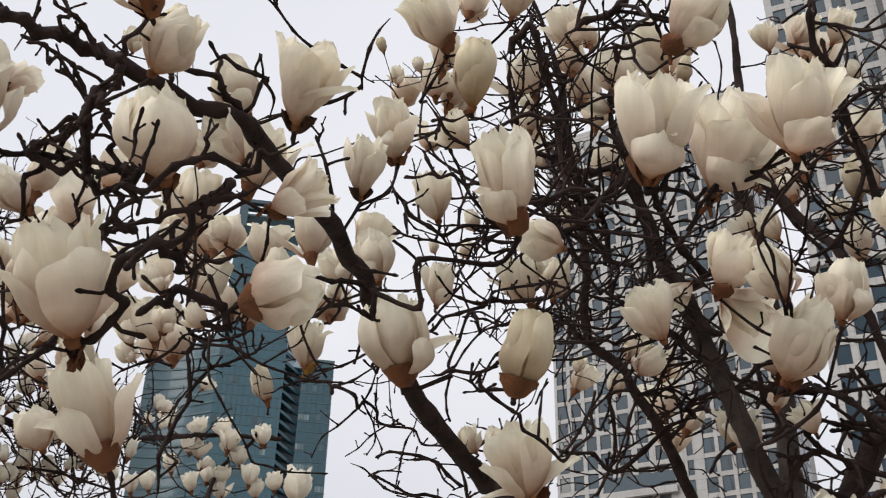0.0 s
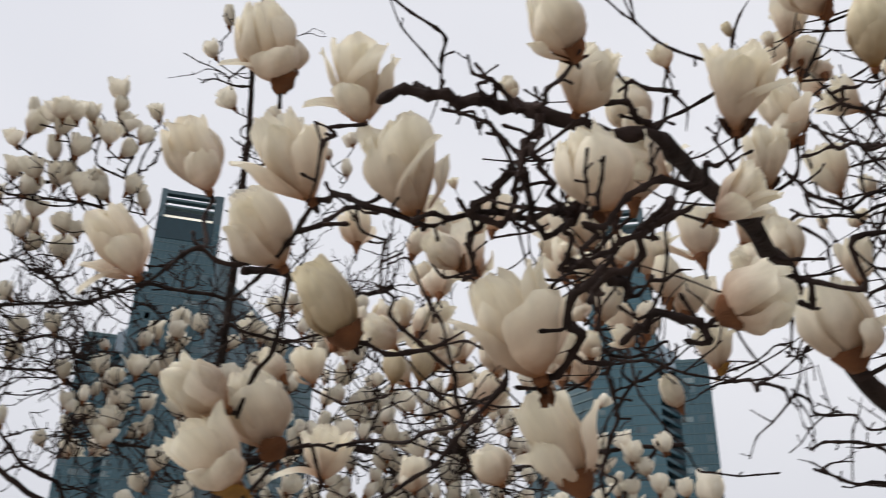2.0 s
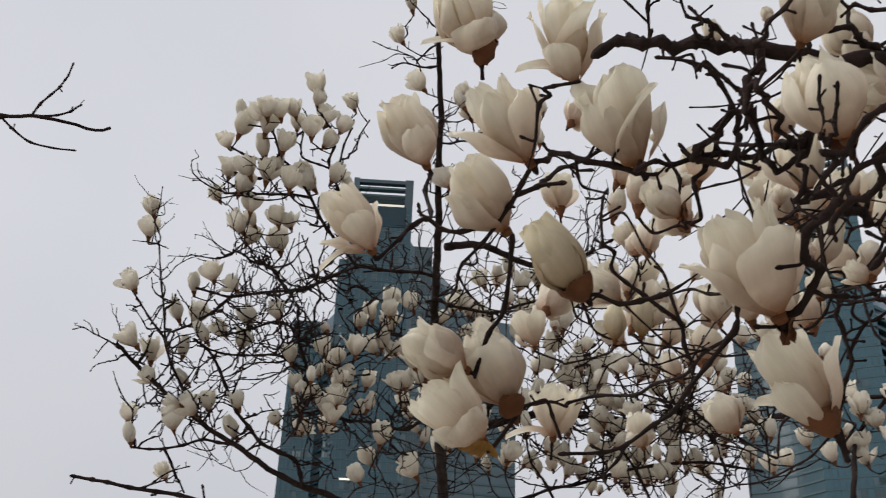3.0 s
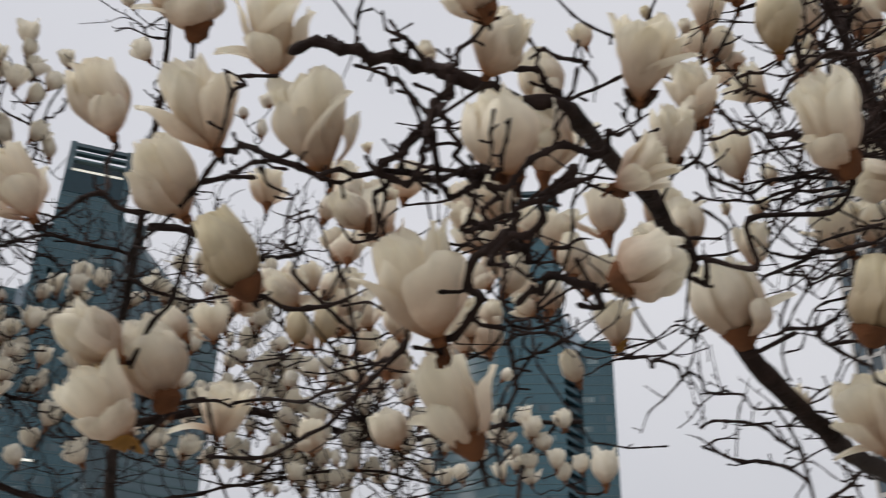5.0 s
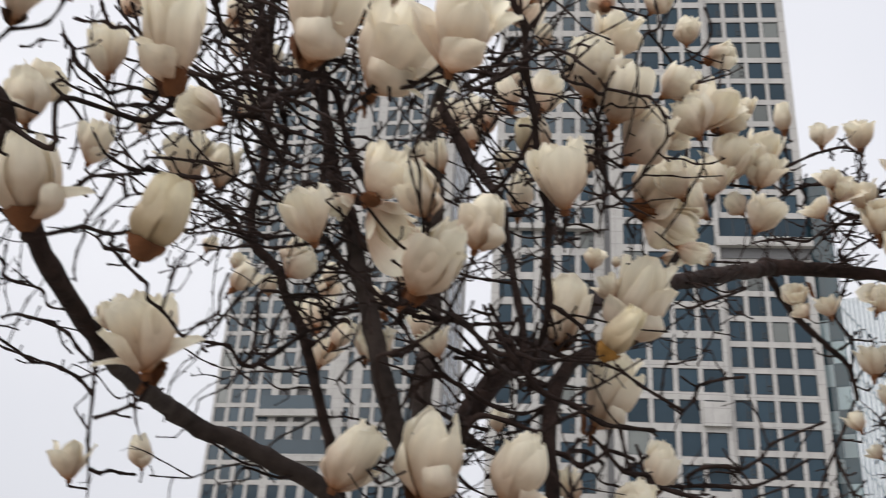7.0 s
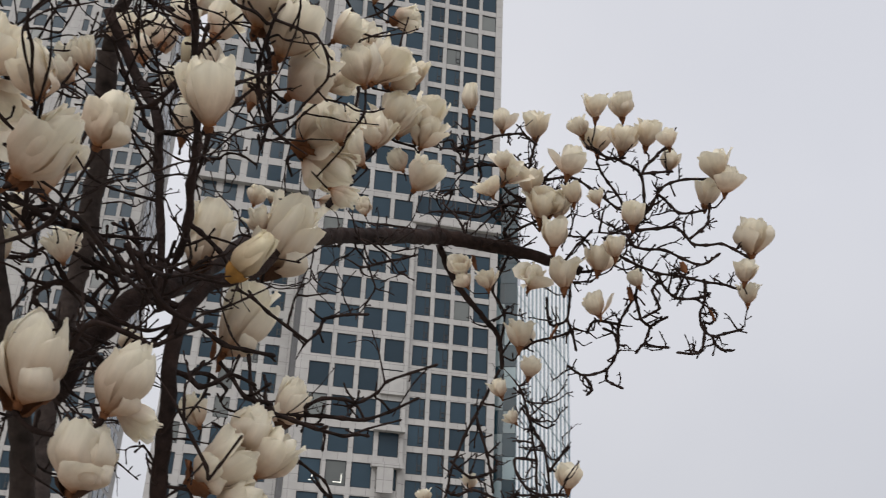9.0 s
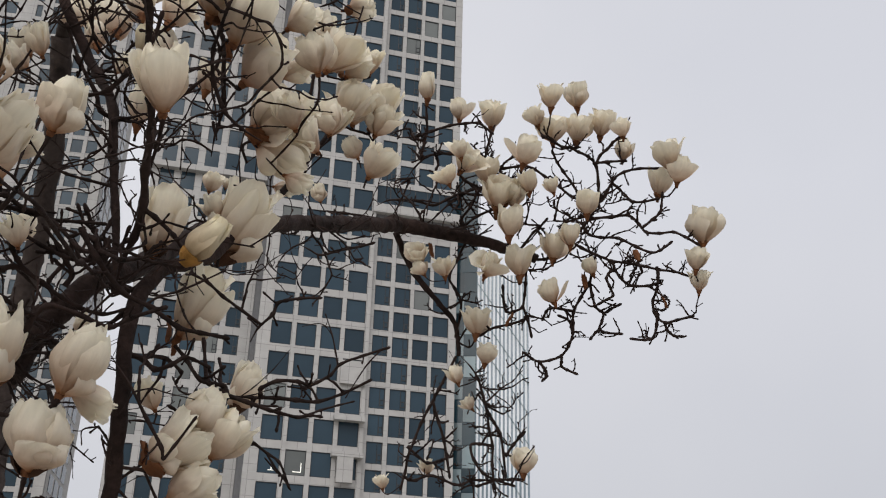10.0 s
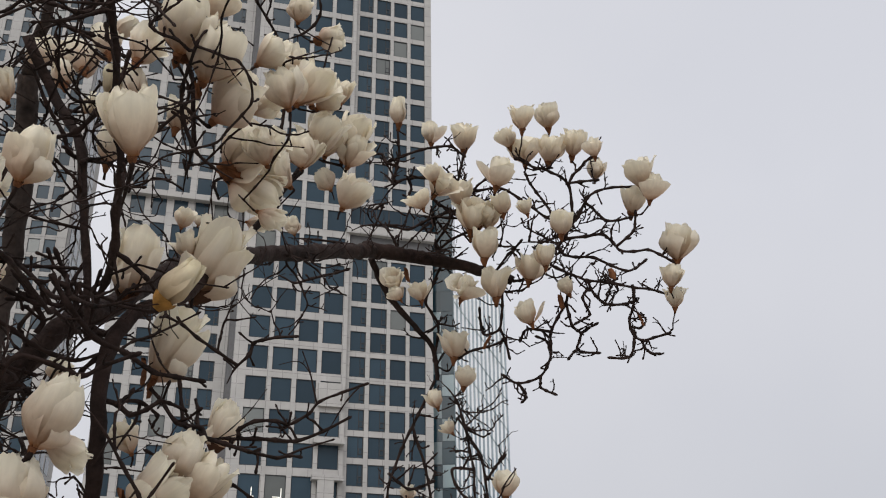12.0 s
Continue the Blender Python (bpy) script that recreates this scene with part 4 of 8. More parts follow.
# front branches
limb(tree, 0.0035, 0.0022, (-0.126, 0.583, 2.038), (-0.130, 0.567, 2.057), (-0.134, 0.561, 2.063), (-0.155, 0.552, 2.068), (-0.164, 0.546, 2.072), twigs=2, reach=0.05, wobble=0.009)
limb(tree, 0.0039, 0.0024, (-0.223, 0.532, 2.047), (-0.197, 0.483, 2.021), (-0.171, 0.440, 2.002), twigs=4, reach=0.04, wobble=0.009)
limb(tree, 0.0039, 0.0017, (-0.236, 0.536, 2.052), (-0.244, 0.521, 2.066), (-0.256, 0.509, 2.072), (-0.261, 0.500, 2.079), twigs=2, reach=0.06, wobble=0.009)
limb(tree, 0.0030, 0.0020, (-0.255, 0.521, 2.059), (-0.256, 0.514, 2.067), (-0.256, 0.506, 2.075), twigs=2, reach=0.06, wobble=0.009)
limb(tree, 0.0056, 0.0030, (-0.220, 0.535, 2.045), (-0.226, 0.543, 2.032), (-0.237, 0.547, 2.021), twigs=2, reach=0.06, wobble=0.009)
limb(tree, 0.0038, 0.0017, (-0.236, 0.539, 2.015), (-0.241, 0.532, 2.021), (-0.249, 0.525, 2.026), (-0.258, 0.515, 2.032), (-0.268, 0.506, 2.037), twigs=6, reach=0.04, wobble=0.009)
limb(tree, 0.0053, 0.0033, (-0.229, 0.526, 2.002), (-0.231, 0.536, 1.987), (-0.232, 0.552, 1.963), (-0.226, 0.557, 1.959), (-0.215, 0.559, 1.962), twigs=2, reach=0.06, wobble=0.009)
limb(tree, 0.0041, 0.0029, (-0.221, 0.529, 2.002), (-0.216, 0.540, 1.990), (-0.216, 0.550, 1.975), (-0.208, 0.554, 1.973), twigs=2, reach=0.06, wobble=0.009)
limb(tree, 0.0042, 0.0017, (-0.239, 0.540, 2.012), (-0.248, 0.544, 2.001), (-0.262, 0.542, 1.995), twigs=3, reach=0.06, wobble=0.009)
limb(tree, 0.0055, 0.0037, (-0.266, 0.589, 2.037), (-0.277, 0.592, 2.026), (-0.288, 0.594, 2.015), (-0.280, 0.602, 2.009), (-0.267, 0.605, 2.013), (-0.266, 0.595, 2.029), (-0.258, 0.590, 2.039), twigs=2, reach=0.06, wobble=0.009)
limb(tree, 0.0047, 0.0024, (-0.297, 0.614, 2.019), (-0.303, 0.624, 1.998), (-0.312, 0.632, 1.978), twigs=2, reach=0.06, wobble=0.009)
limb(tree, 0.0026, 0.0018, (-0.178, 0.474, 1.922), (-0.175, 0.467, 1.934), (-0.171, 0.459, 1.947), twigs=1, reach=0.03, wobble=0.009)
limb(tree, 0.0026, 0.0018, (-0.171, 0.478, 1.919), (-0.169, 0.473, 1.928), (-0.163, 0.465, 1.943), twigs=1, reach=0.03, wobble=0.009)
limb(tree, 0.0042, 0.0028, (-0.085, 0.482, 1.947), (-0.104, 0.485, 1.937), (-0.116, 0.486, 1.932), (-0.134, 0.481, 1.933), (-0.156, 0.481, 1.924), (-0.171, 0.481, 1.916), (-0.179, 0.483, 1.908), (-0.181, 0.491, 1.893), twigs=4, reach=0.05, wobble=0.009)
limb(tree, 0.0025, 0.0016, (-0.139, 0.480, 1.933), (-0.136, 0.475, 1.941), (-0.132, 0.471, 1.947), twigs=1, reach=0.03, wobble=0.009)
limb(tree, 0.0047, 0.0027, (-0.118, 0.543, 1.956), (-0.138, 0.544, 1.947), (-0.155, 0.547, 1.935), (-0.178, 0.544, 1.928), (-0.199, 0.541, 1.921), twigs=4, reach=0.06, wobble=0.009)
limb(tree, 0.0044, 0.0028, (-0.205, 0.557, 1.931), (-0.212, 0.555, 1.930), (-0.212, 0.548, 1.942), (-0.206, 0.543, 1.953), twigs=2, reach=0.05, wobble=0.009)
limb(tree, 0.0052, 0.0036, (-0.148, 0.559, 1.957), (-0.166, 0.565, 1.940), (-0.186, 0.569, 1.922), (-0.200, 0.571, 1.911), twigs=2, reach=0.06, wobble=0.009)
limb(tree, 0.0053, 0.0035, (-0.116, 0.529, 1.858), (-0.127, 0.529, 1.854), (-0.139, 0.523, 1.858), (-0.155, 0.518, 1.861), (-0.166, 0.517, 1.855), twigs=4, reach=0.06, wobble=0.009)
limb(tree, 0.0035, 0.0022, (-0.140, 0.643, 1.959), (-0.160, 0.640, 1.957), (-0.172, 0.640, 1.952), (-0.187, 0.640, 1.944), twigs=4, reach=0.06, wobble=0.009)
limb(tree, 0.0062, 0.0052, (-0.217, 0.625, 1.954), (-0.228, 0.645, 1.932), (-0.244, 0.669, 1.918), (-0.267, 0.688, 1.910), twigs=2, reach=0.07, wobble=0.009)
limb(tree, 0.0058, 0.0042, (-0.387, 1.395, 1.993), (-0.386, 1.383, 2.033), (-0.376, 1.371, 2.078), (-0.357, 1.357, 2.130), (-0.360, 1.338, 2.176), (-0.357, 1.325, 2.205), (-0.366, 1.310, 2.233), twigs=8, reach=0.1, wobble=0.009)
limb(tree, 0.0050, 0.0033, (-0.357, 1.357, 2.130), (-0.329, 1.348, 2.170), (-0.283, 1.351, 2.187), (-0.258, 1.344, 2.213), twigs=10, reach=0.08, wobble=0.009)
limb(tree, 0.0042, 0.0025, (-0.325, 1.348, 2.172), (-0.335, 1.332, 2.204), (-0.311, 1.321, 2.238), twigs=8, reach=0.08, wobble=0.009)
limb(tree, 0.0047, 0.0027, (-0.427, 1.235, 2.103), (-0.391, 1.236, 2.129), (-0.350, 1.238, 2.152), (-0.334, 1.234, 2.171), twigs=8, reach=0.1, wobble=0.009)
limb(tree, 0.0039, 0.0023, (-0.422, 1.244, 2.084), (-0.391, 1.261, 2.067), (-0.392, 1.270, 2.040), twigs=8, reach=0.1, wobble=0.009)
limb(tree, 0.0050, 0.0025, (-0.073, 0.955, 2.479), (-0.097, 0.981, 2.447), (-0.107, 1.008, 2.414), twigs=4, reach=0.05, wobble=0.009)
limb(tree, 0.0046, 0.0029, (0.024, 0.768, 2.192), (0.000, 0.774, 2.185), (-0.015, 0.781, 2.175), twigs=8, reach=0.08, wobble=0.009)
limb(tree, 0.0047, 0.0033, (-0.024, 0.943, 2.341), (-0.010, 0.959, 2.321), (0.014, 0.971, 2.305), (0.037, 0.977, 2.296), twigs=10, reach=0.08, wobble=0.009)
limb(tree, 0.0047, 0.0030, (-0.036, 0.974, 2.300), (-0.019, 0.986, 2.283), (0.009, 0.997, 2.267), (0.045, 0.997, 2.267), twigs=10, reach=0.07, wobble=0.009)
limb(tree, 0.0052, 0.0037, (-0.072, 1.121, 2.349), (-0.063, 1.131, 2.335), (-0.034, 1.149, 2.308), (0.004, 1.156, 2.297), (0.056, 1.154, 2.298), (0.108, 1.153, 2.293), (0.160, 1.148, 2.293), twigs=14, reach=0.09, wobble=0.009)
limb(tree, 0.0039, 0.0027, (-0.075, 1.176, 2.356), (-0.098, 1.177, 2.351), (-0.113, 1.183, 2.340), twigs=14, reach=0.07, wobble=0.009)
limb(tree, 0.0047, 0.0027, (0.166, 1.202, 2.298), (0.113, 1.204, 2.305), (0.059, 1.205, 2.310), (0.012, 1.207, 2.310), (-0.035, 1.205, 2.312), (-0.066, 1.198, 2.321), twigs=12, reach=0.08, wobble=0.009)
limb(tree, 0.0058, 0.0042, (0.139, 1.254, 2.411), (0.176, 1.254, 2.403), (0.225, 1.246, 2.405), twigs=10, reach=0.1, wobble=0.009)
limb(tree, 0.0045, 0.0034, (-0.074, 0.849, 2.020), (-0.090, 0.847, 2.022), (-0.111, 0.839, 2.032), twigs=6, reach=0.05, wobble=0.009)
limb(tree, 0.0050, 0.0039, (-0.067, 0.839, 2.040), (-0.096, 0.836, 2.042), (-0.116, 0.831, 2.046), twigs=6, reach=0.05, wobble=0.009)
limb(tree, 0.0058, 0.0032, (0.145, 1.138, 2.211), (0.121, 1.154, 2.186), (0.085, 1.154, 2.192), (0.049, 1.160, 2.186), (0.001, 1.167, 2.172), (-0.030, 1.177, 2.152), twigs=12, reach=0.08, wobble=0.009)
limb(tree, 0.0043, 0.0025, (0.074, 1.155, 2.192), (0.027, 1.155, 2.196), (-0.003, 1.145, 2.215), twigs=14, reach=0.06, wobble=0.009)
limb(tree, 0.0030, 0.0020, (-0.011, 1.103, 2.071), (0.014, 1.102, 2.076), (0.046, 1.085, 2.111), (0.084, 1.076, 2.124), twigs=8, reach=0.06, wobble=0.009)
limb(tree, 0.0043, 0.0027, (-0.022, 1.014, 2.025), (0.013, 1.011, 2.033), (0.054, 1.011, 2.030), (0.074, 1.000, 2.052), twigs=14, reach=0.06, wobble=0.009)
limb(tree, 0.0041, 0.0029, (0.012, 0.921, 1.989), (0.040, 0.927, 1.974), (0.071, 0.924, 1.976), twigs=10, reach=0.06, wobble=0.009)
limb(tree, 0.0040, 0.0027, (0.055, 1.020, 2.008), (0.086, 1.026, 1.987), (0.110, 1.032, 1.964), (0.135, 1.035, 1.946), (0.158, 1.020, 1.979), (0.164, 1.009, 2.007), twigs=8, reach=0.1, wobble=0.009)
limb(tree, 0.0060, 0.0022, (-0.229, 1.646, 2.293), (-0.146, 1.385, 2.158), (-0.112, 1.395, 2.140), (-0.096, 1.398, 2.136), (-0.068, 1.410, 2.107), (-0.012, 1.417, 2.091), (0.019, 1.231, 2.017), twigs=16, reach=0.09, wobble=0.009)
limb(tree, 0.0033, 0.0021, (-0.112, 1.395, 2.140), (-0.093, 1.379, 2.183), twigs=6, reach=0.05, wobble=0.009)
limb(tree, 0.0035, 0.0023, (-0.117, 1.327, 2.030), (-0.086, 1.335, 2.013), (-0.053, 1.342, 1.996), (0.006, 1.346, 1.985), twigs=14, reach=0.09, wobble=0.009)
limb(tree, 0.0035, 0.0023, (-0.057, 1.328, 2.040), (-0.026, 1.330, 2.036), (0.006, 1.334, 2.026), (0.020, 1.340, 2.006), twigs=14, reach=0.09, wobble=0.009)
limb(tree, 0.0031, 0.0019, (-0.026, 1.308, 2.097), (-0.042, 1.322, 2.060), (-0.055, 1.340, 2.003), twigs=8, reach=0.07, wobble=0.009)
limb(tree, 0.0040, 0.0023, (0.027, 1.076, 2.130), (0.014, 1.099, 2.082), (0.008, 1.114, 2.045), (0.012, 1.124, 2.021), twigs=6, reach=0.05, wobble=0.009)
limb(tree, 0.0049, 0.0038, (0.195, 0.673, 2.197), (0.156, 0.679, 2.201), (0.147, 0.685, 2.196), twigs=8, reach=0.06, wobble=0.009)
limb(tree, 0.0101, 0.0070, (0.156, 1.034, 2.531), (0.184, 1.020, 2.541), (0.226, 0.996, 2.557), (0.254, 0.976, 2.571), twigs=10, reach=0.12, wobble=0.009)
limb(tree, 0.0035, 0.0023, (0.225, 0.668, 2.093), (0.229, 0.684, 2.069), (0.212, 0.700, 2.053), (0.202, 0.712, 2.038), twigs=5, reach=0.05, wobble=0.009)
limb(tree, 0.0033, 0.0025, (0.229, 0.684, 2.068), (0.255, 0.674, 2.070), (0.270, 0.666, 2.073), twigs=5, reach=0.05, wobble=0.009)
limb(tree, 0.0038, 0.0026, (0.189, 0.636, 2.047), (0.174, 0.642, 2.044), (0.165, 0.651, 2.035), (0.178, 0.649, 2.032), (0.196, 0.647, 2.028), twigs=8, reach=0.06, wobble=0.009)
limb(tree, 0.0104, 0.0066, (0.103, 1.283, 2.711), (0.103, 1.326, 2.658), (0.137, 1.374, 2.591), (0.198, 1.386, 2.565), (0.245, 1.400, 2.533), twigs=10, reach=0.12, wobble=0.009)
limb(tree, 0.0113, 0.0085, (0.139, 1.259, 2.734), (0.180, 1.332, 2.641), (0.207, 1.378, 2.573), (0.256, 1.424, 2.493), (0.271, 1.450, 2.445), twigs=10, reach=0.12, wobble=0.009)
limb(tree, 0.0120, 0.0090, (0.212, 1.359, 2.761), (0.191, 1.416, 2.695), (0.210, 1.472, 2.615), (0.297, 1.460, 2.610), (0.337, 1.497, 2.541), (0.359, 1.538, 2.464), twigs=10, reach=0.12, wobble=0.009)
limb(tree, 0.0123, 0.0075, (0.418, 1.440, 2.401), (0.363, 1.415, 2.470), (0.335, 1.386, 2.526), (0.279, 1.358, 2.584), (0.266, 1.316, 2.643), twigs=12, reach=0.12, wobble=0.009)
limb(tree, 0.0115, 0.0071, (0.344, 1.366, 2.358), (0.410, 1.395, 2.269), (0.465, 1.383, 2.255), (0.480, 1.410, 2.185), twigs=8, reach=0.1, wobble=0.009)
limb(tree, 0.0075, 0.0050, (0.275, 1.286, 2.322), (0.292, 1.310, 2.270), (0.339, 1.322, 2.223), (0.407, 1.325, 2.174), (0.465, 1.317, 2.147), twigs=8, reach=0.1, wobble=0.009)
limb(tree, 0.0095, 0.0053, (0.757, 1.500, 2.488), (0.702, 1.540, 2.464), (0.658, 1.535, 2.505), (0.584, 1.511, 2.593), twigs=10, reach=0.15, wobble=0.009)
limb(tree, 0.0070, 0.0045, (0.275, 1.615, 2.347), (0.246, 1.615, 2.357), (0.207, 1.602, 2.393), (0.167, 1.600, 2.408), twigs=12, reach=0.1, wobble=0.009)
limb(tree, 0.0080, 0.0045, (0.361, 1.634, 2.263), (0.295, 1.646, 2.266), (0.304, 1.675, 2.185), (0.276, 1.703, 2.114), twigs=10, reach=0.12, wobble=0.009)
limb(tree, 0.0085, 0.0047, (0.410, 1.541, 2.188), (0.367, 1.558, 2.174), (0.296, 1.592, 2.118), (0.252, 1.593, 2.136), (0.207, 1.597, 2.145), twigs=10, reach=0.12, wobble=0.009)
limb(tree, 0.0075, 0.0042, (0.419, 1.526, 2.221), (0.478, 1.507, 2.225), (0.533, 1.513, 2.162), (0.459, 1.544, 2.144), (0.434, 1.562, 2.112), twigs=10, reach=0.12, wobble=0.009)
limb(tree, 0.0085, 0.0047, (0.535, 1.487, 2.227), (0.590, 1.472, 2.213), (0.628, 1.458, 2.209), (0.678, 1.435, 2.210), twigs=4, reach=0.12, wobble=0.009)
limb(tree, 0.0049, 0.0040, (-0.332, 0.637, 2.041), (-0.354, 0.632, 2.035), (-0.390, 0.609, 2.043), (-0.429, 0.619, 2.075), (-0.463, 0.644, 2.088), (-0.518, 0.697, 2.082), (-0.571, 0.695, 2.072), (-0.600, 0.670, 2.077), (-0.612, 0.647, 2.055), twigs=10, reach=0.09, wobble=0.009)
limb(tree, 0.0051, 0.0033, (-0.210, 0.569, 1.978), (-0.256, 0.625, 2.024), (-0.281, 0.618, 2.022), (-0.315, 0.607, 2.020), (-0.339, 0.597, 2.019), twigs=12, reach=0.07, wobble=0.009)
limb(tree, 0.0044, 0.0030, (-0.325, 0.685, 1.964), (-0.362, 0.680, 1.945), (-0.396, 0.665, 1.944), (-0.420, 0.651, 1.948), twigs=8, reach=0.08, wobble=0.009)
limb(tree, 0.0038, 0.0029, (-0.263, 0.681, 2.028), (-0.310, 0.781, 2.037), (-0.349, 0.847, 1.996), (-0.430, 0.937, 1.986), (-0.527, 1.008, 1.996), (-0.621, 1.019, 2.003), (-0.590, 0.821, 1.931), twigs=12, reach=0.14, wobble=0.009)
limb(tree, 0.0037, 0.0021, (-0.349, 0.635, 2.140), (-0.322, 0.606, 2.186), (-0.329, 0.583, 2.207), (-0.351, 0.560, 2.220), twigs=14, reach=0.08, wobble=0.009)
limb(tree, 0.0038, 0.0024, (-0.285, 0.617, 2.022), (-0.266, 0.603, 2.052), (-0.268, 0.583, 2.077), (-0.278, 0.573, 2.086), (-0.302, 0.561, 2.089), twigs=14, reach=0.06, wobble=0.009)
limb(tree, 0.0040, 0.0025, (-0.439, 0.592, 2.047), (-0.417, 0.572, 2.090), (-0.401, 0.569, 2.104), (-0.384, 0.576, 2.107), twigs=8, reach=0.06, wobble=0.009)
limb(tree, 0.0047, 0.0029, (-0.625, 0.784, 1.965), (-0.610, 0.810, 1.928), (-0.593, 0.819, 1.931), (-0.561, 0.836, 1.937), (-0.550, 0.854, 1.905), twigs=12, reach=0.1, wobble=0.009)
limb(tree, 0.0045, 0.0024, (0.215, 0.692, 2.057), (0.238, 0.680, 2.063), (0.262, 0.665, 2.071), (0.270, 0.634, 2.055), twigs=4, reach=0.05, wobble=0.009)
limb(tree, 0.0070, 0.0057, (0.671, 1.156, 2.069), (0.660, 1.273, 2.088), (0.635, 1.382, 2.137), (0.592, 1.478, 2.221), twigs=3, reach=0.12, wobble=0.009)
limb(tree, 0.0057, 0.0057, (0.385, 0.993, 2.029), (0.480, 1.131, 2.056), (0.564, 1.214, 2.052), (0.723, 1.465, 2.122), twigs=3, reach=0.12, wobble=0.009)
limb(tree, 0.0078, 0.0054, (0.916, 1.560, 2.482), (0.884, 1.474, 2.543), (0.855, 1.433, 2.625), (0.820, 1.413, 2.678), (0.774, 1.381, 2.746), twigs=10, reach=0.12, wobble=0.009)
limb(tree, 0.0076, 0.0050, (1.018, 1.604, 2.526), (1.133, 1.650, 2.657), (1.148, 1.591, 2.728), (1.120, 1.540, 2.819), (1.069, 1.508, 2.899), (1.008, 1.494, 2.958), twigs=10, reach=0.12, wobble=0.009)
limb(tree, 0.0069, 0.0049, (1.182, 1.675, 3.046), (1.218, 1.634, 3.063), (1.235, 1.587, 3.101), (1.208, 1.566, 3.142), twigs=10, reach=0.1, wobble=0.009)
limb(tree, 0.0089, 0.0053, (0.613, 1.333, 2.141), (0.691, 1.336, 2.064), (0.778, 1.313, 2.027), (0.842, 1.284, 2.017), twigs=5, reach=0.12, wobble=0.009)
limb(tree, 0.0066, 0.0038, (0.927, 1.347, 2.045), (0.947, 1.317, 2.091), (0.960, 1.299, 2.115), (1.001, 1.269, 2.123), twigs=12, reach=0.1, wobble=0.009)
limb(tree, 0.0080, 0.0040, (0.963, 1.467, 1.986), (1.030, 1.429, 1.987), (1.095, 1.386, 1.987), (1.159, 1.328, 2.025), twigs=16, reach=0.1, wobble=0.009)
limb(tree, 0.0070, 0.0040, (1.009, 1.435, 2.004), (1.056, 1.402, 2.017), (1.088, 1.380, 2.020), (1.116, 1.348, 2.055), (1.171, 1.296, 2.082), twigs=16, reach=0.1, wobble=0.009)
limb(tree, 0.0075, 0.0042, (0.634, 1.442, 2.136), (0.553, 1.456, 2.163), (0.513, 1.477, 2.138), twigs=10, reach=0.1, wobble=0.009)
limb(tree, 0.0095, 0.0063, (0.603, 1.516, 2.467), (0.668, 1.482, 2.486), (0.695, 1.427, 2.554), (0.699, 1.386, 2.607), twigs=10, reach=0.12, wobble=0.009)
limb(tree, 0.0074, 0.0042, (0.778, 1.559, 2.272), (0.777, 1.511, 2.368), (0.767, 1.455, 2.469), (0.815, 1.378, 2.550), (0.782, 1.352, 2.606), twigs=14, reach=0.1, wobble=0.009)
limb(tree, 0.0080, 0.0050, (0.887, 1.313, 2.399), (0.811, 1.326, 2.440), (0.761, 1.295, 2.517), (0.757, 1.246, 2.582), twigs=16, reach=0.1, wobble=0.009)
limb(tree, 0.0083, 0.0050, (0.602, 1.316, 1.892), (0.550, 1.322, 1.929), (0.574, 1.293, 1.993), (0.655, 1.267, 1.983), (0.711, 1.232, 2.014), twigs=12, reach=0.1, wobble=0.009)
limb(tree, 0.0062, 0.0035, (0.701, 1.365, 1.975), (0.777, 1.359, 1.886), (0.811, 1.356, 1.832), (0.835, 1.329, 1.892), twigs=12, reach=0.1, wobble=0.009)
limb(tree, 0.0194, 0.0190, (0.836, 1.544, 1.586), (0.796, 1.506, 1.789), (0.766, 1.459, 1.947), (0.758, 1.444, 2.070), (0.802, 1.456, 2.166), (0.910, 1.513, 2.243), name='stem', twigs=3)
limb(tree, 0.0086, 0.0048, (0.571, 1.487, 2.130), (0.621, 1.485, 2.096), (0.686, 1.472, 2.072), (0.748, 1.444, 2.082), twigs=3, reach=0.06, wobble=0.009)
limb(tree, 0.0086, 0.0048, (0.619, 1.461, 2.157), (0.671, 1.447, 2.148), (0.694, 1.425, 2.179), (0.749, 1.411, 2.161), twigs=2, reach=0.06, wobble=0.009)
limb(tree, 0.0086, 0.0048, (0.681, 1.446, 2.141), (0.680, 1.428, 2.185), (0.707, 1.427, 2.163), (0.714, 1.408, 2.199), twigs=2, reach=0.06, wobble=0.009)
limb(tree, 0.0086, 0.0048, (0.553, 1.510, 2.084), (0.601, 1.505, 2.058), (0.662, 1.491, 2.042), twigs=3, reach=0.06, wobble=0.009)
limb(tree, 0.0086, 0.0048, (0.597, 1.529, 1.989), (0.643, 1.504, 2.022), (0.697, 1.491, 2.004), twigs=3, reach=0.06, wobble=0.009)
limb(tree, 0.0086, 0.0048, (0.768, 1.460, 2.013), (0.812, 1.445, 2.001), (0.847, 1.421, 2.023), (0.883, 1.408, 2.009), twigs=3, reach=0.06, wobble=0.009)
limb(tree, 0.0086, 0.0048, (0.652, 1.472, 2.102), (0.647, 1.457, 2.144), (0.603, 1.456, 2.179), twigs=3, reach=0.06, wobble=0.009)
limb(tree, 0.0063, 0.0042, (0.093, 1.877, 1.891), (0.073, 1.850, 2.020), (0.051, 1.814, 2.150), (0.021, 1.790, 2.220), twigs=9, reach=0.1, wobble=0.009)
limb(tree, 0.0063, 0.0042, (0.063, 1.831, 2.094), (0.003, 1.819, 2.132), (-0.044, 1.817, 2.133), (-0.105, 1.805, 2.159), twigs=9, reach=0.1, wobble=0.009)
